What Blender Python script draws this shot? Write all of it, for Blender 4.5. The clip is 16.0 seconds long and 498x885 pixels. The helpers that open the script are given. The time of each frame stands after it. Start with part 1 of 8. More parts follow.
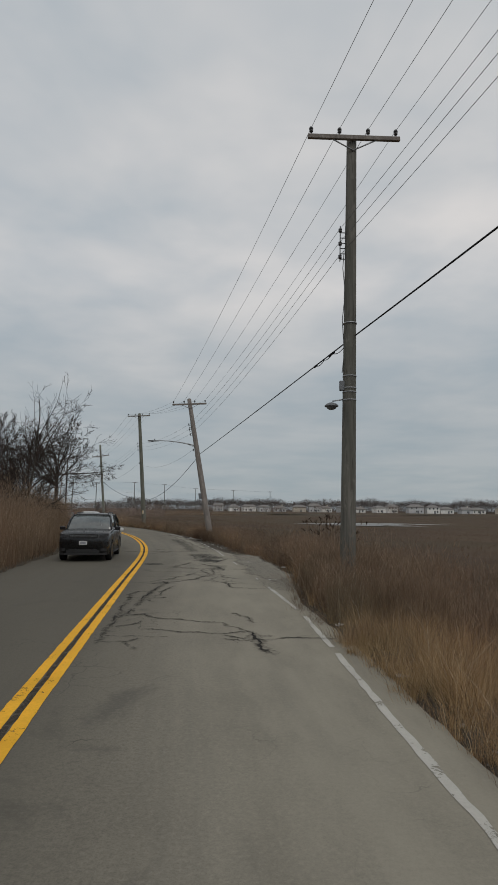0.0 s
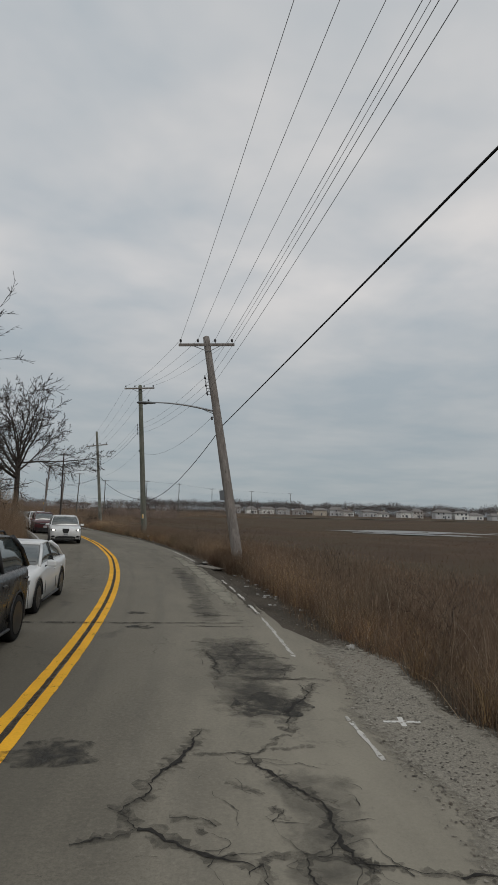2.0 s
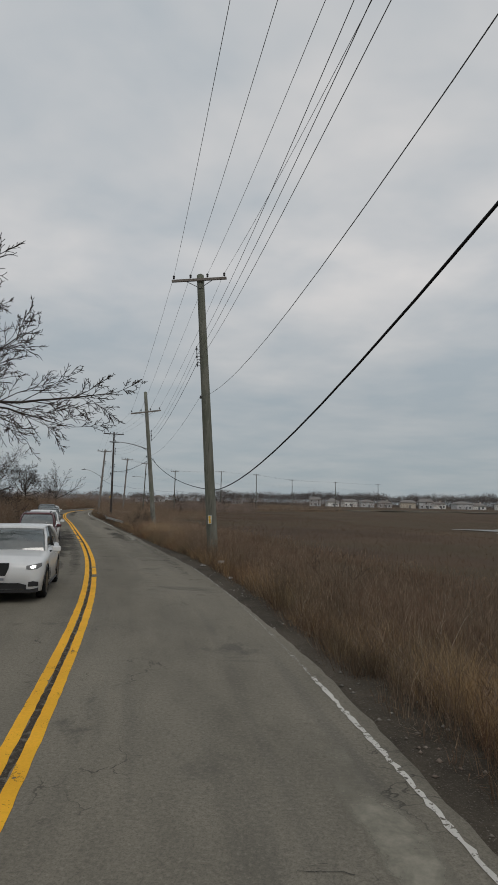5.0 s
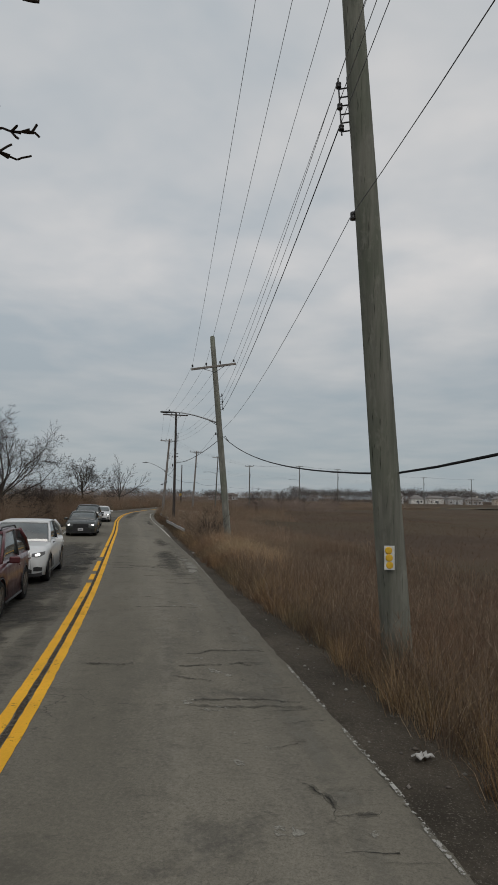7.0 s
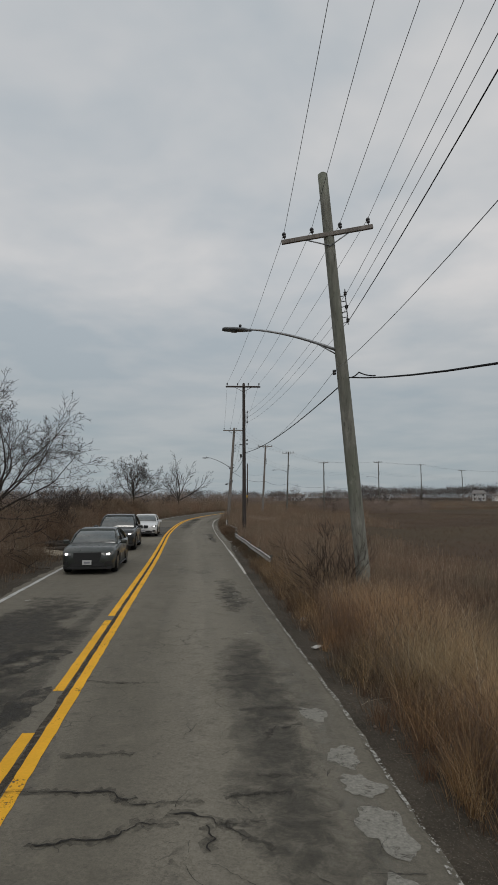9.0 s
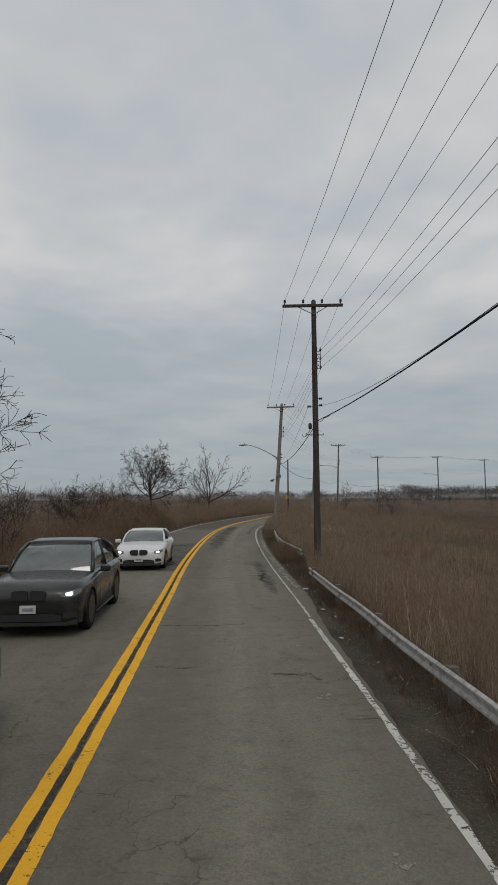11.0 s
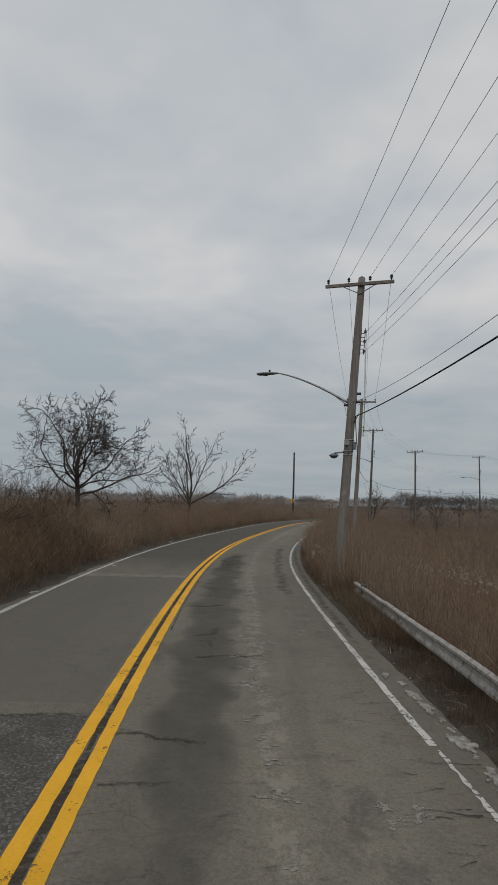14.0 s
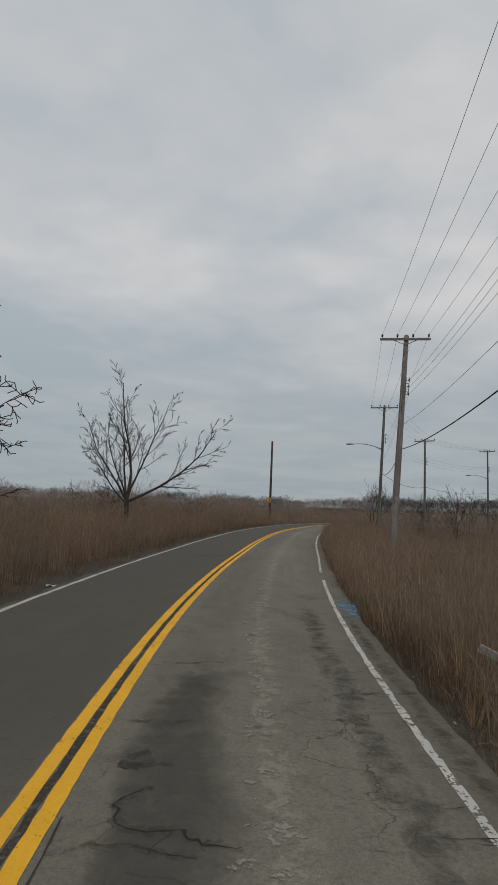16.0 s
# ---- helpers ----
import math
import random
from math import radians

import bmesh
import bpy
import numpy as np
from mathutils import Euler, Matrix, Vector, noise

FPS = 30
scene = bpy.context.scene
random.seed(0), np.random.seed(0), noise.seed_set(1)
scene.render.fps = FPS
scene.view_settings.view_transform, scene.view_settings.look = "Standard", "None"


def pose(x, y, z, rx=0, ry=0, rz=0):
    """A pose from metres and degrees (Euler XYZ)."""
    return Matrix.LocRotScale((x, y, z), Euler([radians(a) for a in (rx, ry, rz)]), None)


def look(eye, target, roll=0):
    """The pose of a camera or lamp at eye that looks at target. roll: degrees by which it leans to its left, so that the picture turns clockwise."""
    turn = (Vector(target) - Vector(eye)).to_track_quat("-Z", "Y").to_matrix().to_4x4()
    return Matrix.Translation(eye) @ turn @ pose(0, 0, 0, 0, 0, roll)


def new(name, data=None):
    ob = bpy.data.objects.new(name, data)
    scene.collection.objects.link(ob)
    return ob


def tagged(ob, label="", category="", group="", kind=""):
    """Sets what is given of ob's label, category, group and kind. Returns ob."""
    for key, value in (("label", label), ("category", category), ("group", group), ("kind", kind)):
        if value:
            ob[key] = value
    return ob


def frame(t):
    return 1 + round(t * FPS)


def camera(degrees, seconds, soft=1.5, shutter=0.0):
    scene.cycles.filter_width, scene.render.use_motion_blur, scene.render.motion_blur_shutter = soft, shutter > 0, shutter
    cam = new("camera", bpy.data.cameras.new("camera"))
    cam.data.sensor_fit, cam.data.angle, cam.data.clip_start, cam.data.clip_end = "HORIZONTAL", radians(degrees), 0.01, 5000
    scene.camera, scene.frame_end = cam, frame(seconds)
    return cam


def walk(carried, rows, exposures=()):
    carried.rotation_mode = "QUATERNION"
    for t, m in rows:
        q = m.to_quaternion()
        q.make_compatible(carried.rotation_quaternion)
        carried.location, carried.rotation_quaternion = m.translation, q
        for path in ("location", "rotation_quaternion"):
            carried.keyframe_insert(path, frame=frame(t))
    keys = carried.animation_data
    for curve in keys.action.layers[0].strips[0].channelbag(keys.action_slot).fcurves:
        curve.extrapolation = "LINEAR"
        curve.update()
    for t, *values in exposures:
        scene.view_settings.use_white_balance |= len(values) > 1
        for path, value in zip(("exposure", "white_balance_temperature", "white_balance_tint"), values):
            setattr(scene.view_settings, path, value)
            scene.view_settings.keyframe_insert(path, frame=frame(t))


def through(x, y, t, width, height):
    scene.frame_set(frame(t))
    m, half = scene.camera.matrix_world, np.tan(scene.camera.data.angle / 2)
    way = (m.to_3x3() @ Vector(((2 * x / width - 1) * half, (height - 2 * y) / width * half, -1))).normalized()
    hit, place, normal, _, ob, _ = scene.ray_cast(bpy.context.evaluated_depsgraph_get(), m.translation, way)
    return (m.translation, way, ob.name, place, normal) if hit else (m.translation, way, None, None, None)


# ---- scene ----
cam = camera(45.2, 16.0, soft=1.6)
PATH = [
    (0, (0.554, 1.752, 2.049), (0.64, 3.738, 2.271), 0.6),
    (0.5, (0.485, 5.929, 2.171), (0.561, 7.913, 2.409), 0.4),
    (1, (0.328, 10.153, 2.28), (0.395, 12.138, 2.512), 0.3),
    (1.5, (0.023, 14.245, 2.346), (0.067, 16.231, 2.578), 0.7),
    (2, (-0.304, 18.436, 2.303), (-0.274, 20.423, 2.53), 1.6),
    (2.5, (-0.558, 22.319, 2.242), (-0.559, 24.307, 2.46), 1.7),
    (3, (-0.94, 26.375, 2.314), (-0.975, 28.363, 2.525), 1.6),
    (3.5, (-1.463, 30.299, 2.358), (-1.539, 32.286, 2.574), 1.6),
    (4, (-2.086, 34.225, 2.425), (-2.214, 36.211, 2.619), 1.2),
    (4.2, (-2.332, 35.778, 2.394), (-2.479, 37.763, 2.589), 1.0),
    (6.3, (-6.414, 52.965, 2.531), (-6.777, 54.922, 2.725), 1.8),
    (6.5, (-6.841, 54.596, 2.529), (-7.236, 56.548, 2.723), 1.5),
    (7, (-8.126, 58.648, 2.489), (-8.575, 60.588, 2.672), 1.0),
    (7.5, (-9.52, 62.576, 2.511), (-10.025, 64.503, 2.696), 0.7),
    (8, (-11.049, 66.375, 2.524), (-11.608, 68.286, 2.714), 0.5),
    (8.5, (-12.613, 70.235, 2.537), (-13.217, 72.132, 2.724), 0.2),
    (9, (-14.226, 74.088, 2.562), (-14.874, 75.971, 2.746), -0.1),
    (9.2, (-14.893, 75.642, 2.558), (-15.558, 77.519, 2.738), -0.2),
    (11.3, (-22.932, 93.022, 2.601), (-23.689, 94.864, 2.79), -0.2),
    (11.5, (-23.73, 94.674, 2.536), (-24.488, 96.515, 2.727), 0.1),
    (12, (-25.734, 98.773, 2.482), (-26.491, 100.614, 2.677), 0.5),
    (12.5, (-27.812, 103.059, 2.552), (-28.562, 104.904, 2.742), 0.4),
    (13, (-29.985, 107.502, 2.471), (-30.717, 109.353, 2.668), 0.7),
    (13.5, (-31.968, 112.034, 2.357), (-32.691, 113.888, 2.559), 1.3),
    (14, (-33.979, 116.513, 2.367), (-34.685, 118.373, 2.567), 1.5),
    (14.5, (-35.79, 120.881, 2.385), (-36.474, 122.751, 2.573), 1.7),
    (14.9, (-37.19, 124.324, 2.381), (-37.845, 126.204, 2.568), 1.5),
    (15, (-37.62, 125.323, 2.342), (-38.283, 127.201, 2.533), 1.7),
    (15.5, (-39.326, 129.81, 2.25), (-39.959, 131.697, 2.449), 1.8),
    (16, (-41.027, 134.161, 2.236), (-41.622, 136.059, 2.442), 2.1),
]
walk(cam, [(t, look(eye, target, roll)) for t, eye, target, roll in PATH])

# ---- world, sun ----
world = bpy.data.worlds.new("overcast_sky")
scene.world = world
world.use_nodes = True
wn, wl = world.node_tree.nodes, world.node_tree.links
wn.clear()


def wnode(kind, **inputs):
    n = wn.new(kind)
    for k, v in inputs.items():
        n.inputs[k].default_value = v
    return n


def wmath(op, a, b):
    n = wn.new("ShaderNodeMath")
    n.operation = op
    for k, v in ((0, a), (1, b)):
        if isinstance(v, (int, float)):
            n.inputs[k].default_value = v
        else:
            wl.new(v, n.inputs[k])
    return n.outputs[0]


w_out = wn.new("ShaderNodeOutputWorld")
w_geo = wn.new("ShaderNodeTexCoord")
w_sep = wn.new("ShaderNodeSeparateXYZ")
wl.new(w_geo.outputs["Generated"], w_sep.inputs[0])
up = wmath("MAXIMUM", w_sep.outputs["Z"], 0.0)
den = wmath("ADD", up, 0.10)
w_flat = wn.new("ShaderNodeCombineXYZ")
wl.new(wmath("DIVIDE", w_sep.outputs["X"], den), w_flat.inputs[0])
wl.new(wmath("DIVIDE", w_sep.outputs["Y"], den), w_flat.inputs[1])
w_n1 = wnode("ShaderNodeTexNoise", Scale=0.62, Detail=5.0, Roughness=0.48, Distortion=0.25)
w_n2 = wnode("ShaderNodeTexNoise", Scale=2.1, Detail=4.0, Roughness=0.5, Distortion=0.2)
wl.new(w_flat.outputs[0], w_n1.inputs["Vector"])
wl.new(w_flat.outputs[0], w_n2.inputs["Vector"])
clouds = wmath("ADD", wmath("MULTIPLY", w_n1.outputs[0], 0.7), wmath("MULTIPLY", w_n2.outputs[0], 0.3))
w_ramp = wn.new("ShaderNodeValToRGB")
w_ramp.color_ramp.elements[0].position, w_ramp.color_ramp.elements[0].color = 0.41, (0.438, 0.485, 0.523, 1)
w_ramp.color_ramp.elements[1].position, w_ramp.color_ramp.elements[1].color = 0.60, (0.700, 0.681, 0.670, 1)
e = w_ramp.color_ramp.elements.new(0.5)
e.color = (0.558, 0.572, 0.586, 1)
wl.new(clouds, w_ramp.inputs[0])
# low layer: slate haze over the horizon
w_low = wn.new("ShaderNodeValToRGB")
w_low.color_ramp.elements[0].position, w_low.color_ramp.elements[0].color = 0.03, (0.80, 0.80, 0.80, 1)
w_low.color_ramp.elements[1].position, w_low.color_ramp.elements[1].color = 0.36, (0, 0, 0, 1)
e = w_low.color_ramp.elements.new(0.15)
e.color = (0.62, 0.62, 0.62, 1)
wl.new(up, w_low.inputs[0])
w_mix = wn.new("ShaderNodeMixRGB")
w_mix.inputs[2].default_value = (0.298, 0.350, 0.380, 1)
wl.new(w_low.outputs[0], w_mix.inputs[0])
wl.new(w_ramp.outputs[0], w_mix.inputs[1])
w_sky = wn.new("ShaderNodeTexSky")
w_sky.sky_type, w_sky.sun_disc = "NISHITA", False
w_sky.sun_elevation, w_sky.sun_rotation = radians(38), radians(150)
bg_sky, bg_cloud = wnode("ShaderNodeBackground", Strength=0.06), wnode("ShaderNodeBackground", Strength=1.0)
wl.new(w_sky.outputs[0], bg_sky.inputs[0])
wl.new(w_mix.outputs[0], bg_cloud.inputs[0])
w_shade = wn.new("ShaderNodeMixShader")
w_shade.inputs[0].default_value = 0.94
wl.new(bg_sky.outputs[0], w_shade.inputs[1])
wl.new(bg_cloud.outputs[0], w_shade.inputs[2])
wl.new(w_shade.outputs[0], w_out.inputs[0])

sun = new("sun", bpy.data.lights.new("sun", "SUN"))
sun.data.energy, sun.data.angle, sun.data.color = 0.6, radians(25), (1.0, 0.96, 0.90)
sun.matrix_world = look((0, 0, 50), (0 - 50 * math.sin(radians(150)) , -50 * math.cos(radians(150)), 50 - 55))

# ---- materials ----


class Mat:
    """A small builder for node materials."""

    def __init__(self, name, rough=0.8, metal=0.0):
        self.m = bpy.data.materials.new(name)
        self.m.use_nodes = True
        self.n, self.l = self.m.node_tree.nodes, self.m.node_tree.links
        self.b = self.n["Principled BSDF"]
        self.b.inputs["Roughness"].default_value, self.b.inputs["Metallic"].default_value = rough, metal
        if rough >= 0.7:
            self.b.inputs["Specular IOR Level"].default_value = 0.12

    def node(self, kind, **inputs):
        n = self.n.new(kind)
        for k, v in inputs.items():
            n.inputs[k].default_value = v
        return n

    def where(self, world_space):
        if world_space:
            return self.n.new("ShaderNodeNewGeometry").outputs["Position"]
        return self.n.new("ShaderNodeTexCoord").outputs["Object"]

    def noise(self, vec, scale, detail=4.0, rough=0.55, stretch=None, dist=0.0):
        if stretch:
            mp = self.n.new("ShaderNodeMapping")
            mp.inputs["Scale"].default_value = stretch
            self.l.new(vec, mp.inputs[0])
            vec = mp.outputs[0]
        n = self.node("ShaderNodeTexNoise", Scale=scale, Detail=detail, Roughness=rough, Distortion=dist)
        self.l.new(vec, n.inputs["Vector"])
        return n.outputs[0]

    def ramp(self, fac, *stops):
        r = self.n.new("ShaderNodeValToRGB")
        els = r.color_ramp.elements
        while len(els) < len(stops):
            els.new(0.5)
        for el, (p, c) in zip(els, stops):
            el.position, el.color = p, (*c, 1) if len(c) == 3 else c
        self.l.new(fac, r.inputs[0])
        return r.outputs[0]

    def mix(self, fac, a, b, mode="MIX"):
        n = self.n.new("ShaderNodeMixRGB")
        n.blend_type = mode
        for k, v in ((0, fac), (1, a), (2, b)):
            if isinstance(v, (int, float)):
                n.inputs[k].default_value = v
            elif isinstance(v, tuple):
                n.inputs[k].default_value = (*v, 1)
            else:
                self.l.new(v, n.inputs[k])
        return n.outputs[0]

    def math(self, op, a, b=0.0):
        n = self.n.new("ShaderNodeMath")
        n.operation = op
        n.use_clamp = True
        for k, v in ((0, a), (1, b)):
            if isinstance(v, (int, float)):
                n.inputs[k].default_value = v
            else:
                self.l.new(v, n.inputs[k])
        return n.outputs[0]

    def color(self, c):
        if isinstance(c, tuple):
            self.b.inputs["Base Color"].default_value = (*c, 1)
        else:
            self.l.new(c, self.b.inputs["Base Color"])
        return self

    def rough(self, r):
        self.l.new(r, self.b.inputs["Roughness"])
        return self

    def bump(self, h, strength=0.4, dist=0.02):
        n = self.node("ShaderNodeBump", Strength=strength, Distance=dist)
        self.l.new(h, n.inputs["Height"])
        self.l.new(n.outputs[0], self.b.inputs["Normal"])
        return self


def simple(name, c, rough=0.5, metal=0.0, vary=0.15, scale=8.0, bump=0.0, space=False):
    """A plain surface with a little mottling."""
    m = Mat(name, rough, metal)
    p = m.where(space)
    n = m.noise(p, scale)
    lo, hi = tuple(v * (1 - vary) for v in c), tuple(min(1, v * (1 + vary)) for v in c)
    m.color(m.ramp(n, (0.3, lo), (0.7, hi)))
    if bump:
        m.bump(m.noise(p, scale * 6), bump, 0.01)
    return m.m


JOINT, JOINT_END = 219.7, 231.2  # places along the road between which the far lane was resurfaced
BARE_FROM = 212.0  # and from here the crown of the near lane is worn bare
OLD_FROM = 150.0  # beyond this place along the road the surface is older and rougher
DUST_END = 124.0  # place along the road where the sandy stretch ends


def asphalt_material():
    m = Mat("old_asphalt", 0.85)
    p = m.where(True)
    uv = m.n.new("ShaderNodeUVMap").outputs[0]
    big = m.noise(uv, 0.22, 4, 0.6, (1.6, 0.35, 1))
    mid = m.noise(uv, 1.3, 5, 0.6, (1.5, 0.45, 1))
    streak = m.noise(uv, 2.0, 3, 0.5, (1.3, 0.06, 1))
    fine = m.noise(p, 60, 3, 0.7)
    grit = m.noise(p, 260, 2, 0.6)
    c = m.ramp(big, (0.30, (0.125, 0.118, 0.100)), (0.50, (0.185, 0.175, 0.148)), (0.70, (0.250, 0.237, 0.201)))
    c = m.mix(m.ramp(mid, (0.40, (0, 0, 0)), (0.70, (0.7, 0.7, 0.7))), c, (0.250, 0.236, 0.200))
    c = m.mix(m.ramp(streak, (0.30, (0.28, 0.28, 0.28)), (0.46, (0, 0, 0))), c, (0.09, 0.09, 0.088))
    # damp or tarred patches
    pat = m.noise(uv, 0.55, 6, 0.65, (1.0, 0.8, 1), 0.6)
    c = m.mix(m.ramp(pat, (0.60, (0, 0, 0)), (0.68, (0.6, 0.6, 0.6))), c, (0.068, 0.067, 0.066))
    c = m.mix(m.ramp(fine, (0.32, (0.6, 0.6, 0.6)), (0.54, (0, 0, 0))), c, (0.085, 0.081, 0.072))
    pebbly = m.noise(p, 24, 4, 0.7)
    c = m.mix(m.ramp(pebbly, (0.34, (0.45, 0.45, 0.45)), (0.5, (0, 0, 0))), c, (0.085, 0.081, 0.072))
    c = m.mix(m.ramp(pebbly, (0.54, (0, 0, 0)), (0.68, (0.4, 0.4, 0.4))), c, (0.30, 0.288, 0.25))
    c = m.mix(m.ramp(grit, (0.60, (0, 0, 0)), (0.72, (0.45, 0.45, 0.45))), c, (0.30, 0.295, 0.28))
    # hairline crazing where the surface is worn
    v = m.node("ShaderNodeTexVoronoi", Scale=1.7)
    v.feature = "DISTANCE_TO_EDGE"
    wob = m.n.new("ShaderNodeVectorMath")
    wob.operation = "ADD"
    nz = m.node("ShaderNodeTexNoise", Scale=3.0, Detail=4.0)
    m.l.new(p, nz.inputs["Vector"])
    sc = m.n.new("ShaderNodeVectorMath")
    sc.operation = "SCALE"
    sc.inputs["Scale"].default_value = 0.5
    m.l.new(nz.outputs["Color"], sc.inputs[0])
    m.l.new(p, wob.inputs[0])
    m.l.new(sc.outputs[0], wob.inputs[1])
    m.l.new(wob.outputs[0], v.inputs["Vector"])
    line = m.ramp(v.outputs["Distance"], (0.006, (1, 1, 1)), (0.016, (0, 0, 0)))
    worn = m.ramp(m.noise(uv, 0.35, 3, 0.6, (1.6, 0.7, 1)), (0.56, (0, 0, 0)), (0.64, (0.75, 0.75, 0.75)))
    c = m.mix(m.mix(1.0, line, worn, "MULTIPLY"), c, (0.035, 0.034, 0.032))
    # wheel tracks polished dark, and the crown of the lane worn down to the pale stones
    sx = m.n.new("ShaderNodeSeparateXYZ")
    m.l.new(uv, sx.inputs[0])
    late = m.node("ShaderNodeMapRange")
    m.l.new(sx.outputs[1], late.inputs[0])
    late.inputs[1].default_value, late.inputs[2].default_value = OLD_FROM - 8, OLD_FROM + 8
    wav = m.math("MULTIPLY", m.noise(uv, 0.6, 4, 0.6, (0.3, 1, 1)), 0.5)
    acr = m.math("ADD", m.math("MULTIPLY", sx.outputs[0], 0.2), m.math("MULTIPLY", wav, 0.12))
    track = m.ramp(acr, (0.085, (0.3, 0.3, 0.3)), (0.14, (0.6, 0.6, 0.6)), (0.24, (0.6, 0.6, 0.6)), (0.33, (0.1, 0.1, 0.1)), (0.55, (0.1, 0.1, 0.1)), (0.66, (0.4, 0.4, 0.4)), (0.74, (0.6, 0.6, 0.6)))
    c = m.mix(m.math("MULTIPLY", m.math("MULTIPLY", track, late.outputs[0]), m.ramp(mid, (0.25, (0.35, 0.35, 0.35)), (0.6, (1, 1, 1)))), c, (0.112, 0.106, 0.089))
    flake = m.noise(uv, 3.4, 9, 0.76, (1.2, 1.0, 1), 0.15)
    strip_ = m.ramp(acr, (0.335, (0, 0, 0)), (0.365, (1, 1, 1)), (0.40, (1, 1, 1)), (0.44, (0.15, 0.15, 0.15)), (0.60, (0.2, 0.2, 0.2)), (0.66, (0, 0, 0)))
    shed = m.ramp(m.math("ADD", flake, m.math("MULTIPLY", strip_, 0.08)), (0.575, (0, 0, 0)), (0.60, (0.5, 0.5, 0.5)))
    bare = m.node("ShaderNodeMapRange")
    m.l.new(sx.outputs[1], bare.inputs[0])
    bare.inputs[1].default_value, bare.inputs[2].default_value, bare.inputs[3].default_value = BARE_FROM - 14, BARE_FROM + 2, 0.4
    c = m.mix(m.math("MULTIPLY", m.math("MULTIPLY", shed, strip_), m.math("MULTIPLY", late.outputs[0], bare.outputs[0])), c, (0.30, 0.287, 0.25))
    # mottling a hand's width to an arm's length across
    mot = m.noise(uv, 3.2, 8, 0.74, (0.8, 0.9, 1), 0.1)
    age = m.math("ADD", m.math("MULTIPLY", late.outputs[0], 0.65), 0.35)
    c = m.mix(m.math("MULTIPLY", age, m.ramp(mot, (0.34, (0.45, 0.45, 0.45)), (0.47, (0, 0, 0)))), c, (0.095, 0.090, 0.076))
    c = m.mix(m.math("MULTIPLY", age, m.ramp(mot, (0.54, (0, 0, 0)), (0.66, (0.32, 0.32, 0.32)))), c, (0.225, 0.212, 0.175))
    # the far lane was resurfaced between two straight joints
    other = m.math("MULTIPLY", m.math("LESS_THAN", sx.outputs[0], -0.24), m.math("MULTIPLY", m.math("GREATER_THAN", sx.outputs[1], JOINT), m.math("LESS_THAN", sx.outputs[1], JOINT_END)))
    c = m.mix(m.math("MULTIPLY", other, 0.6), c, (0.128, 0.123, 0.109))
    # a third surface, darker and smooth, follows past the scuffed end
    late2 = m.node("ShaderNodeMapRange")
    m.l.new(sx.outputs[1], late2.inputs[0])
    late2.inputs[1].default_value, late2.inputs[2].default_value, late2.inputs[4].default_value = JOINT_END + 1.5, JOINT_END + 7.0, 0.85
    c = m.mix(m.math("MULTIPLY", m.math("LESS_THAN", sx.outputs[0], -0.2), late2.outputs[0]), c, (0.086, 0.081, 0.072))
    # beyond its end the old surface is scuffed pale
    scuff = m.ramp(m.math("SUBTRACT", sx.outputs[1], JOINT_END), (0.0, (0, 0, 0)), (0.06, (0.8, 0.8, 0.8)), (0.55, (0.6, 0.6, 0.6)), (1.0, (0, 0, 0)))
    scuff = m.math("MULTIPLY", m.math("MULTIPLY", scuff, m.math("LESS_THAN", sx.outputs[0], -0.24)), m.ramp(flake, (0.42, (0, 0, 0)), (0.56, (1, 1, 1))))
    c = m.mix(scuff, c, (0.26, 0.245, 0.215))
    # ravelled dark pits
    pit = m.noise(uv, 5.5, 6, 0.75, (0.7, 1.4, 1), 0.5)
    c = m.mix(m.math("MULTIPLY", m.ramp(pit, (0.30, (0.8, 0.8, 0.8)), (0.41, (0, 0, 0))), m.math("ADD", m.math("MULTIPLY", late.outputs[0], 0.6), 0.25)), c, (0.062, 0.060, 0.055))
    # sandy dust on the near lane over the first stretch
    far = m.node("ShaderNodeMapRange")
    m.l.new(sx.outputs[1], far.inputs[0])
    far.inputs[1].default_value, far.inputs[2].default_value, far.inputs[3].default_value, far.inputs[4].default_value = DUST_END - 10, DUST_END + 6, 1.0, 0.0
    lane = m.node("ShaderNodeMapRange")
    m.l.new(sx.outputs[0], lane.inputs[0])
    lane.inputs[1].default_value, lane.inputs[2].default_value, lane.inputs[3].default_value = 1.0, 2.9, 0.15
    dust = m.math("MULTIPLY", m.math("MULTIPLY", far.outputs[0], lane.outputs[0]), m.math("ADD", m.math("MULTIPLY", mid, 0.9), 0.15))
    c = m.mix(dust, c, (0.318, 0.303, 0.256))
    inner = m.node("ShaderNodeMapRange")
    m.l.new(sx.outputs[0], inner.inputs[0])
    inner.inputs[1].default_value, inner.inputs[2].default_value, inner.inputs[3].default_value, inner.inputs[4].default_value = 0.0, 1.7, 0.75, 0.0
    c = m.mix(m.math("MULTIPLY", far.outputs[0], inner.outputs[0]), c, (0.098, 0.093, 0.08))
    pale = m.ramp(m.math("MULTIPLY", m.math("SUBTRACT", sx.outputs[1], 130.0), 0.02), (0.0, (0, 0, 0)), (0.25, (0.42, 0.42, 0.42)), (0.75, (0.36, 0.36, 0.36)), (1.0, (0, 0, 0)))
    across = m.ramp(m.math("MULTIPLY", sx.outputs[0], 0.3), (0.05, (0, 0, 0)), (0.3, (1, 1, 1)), (0.8, (1, 1, 1)), (1.0, (0.4, 0.4, 0.4)))
    c = m.mix(m.math("MULTIPLY", pale, across), c, (0.205, 0.196, 0.166))
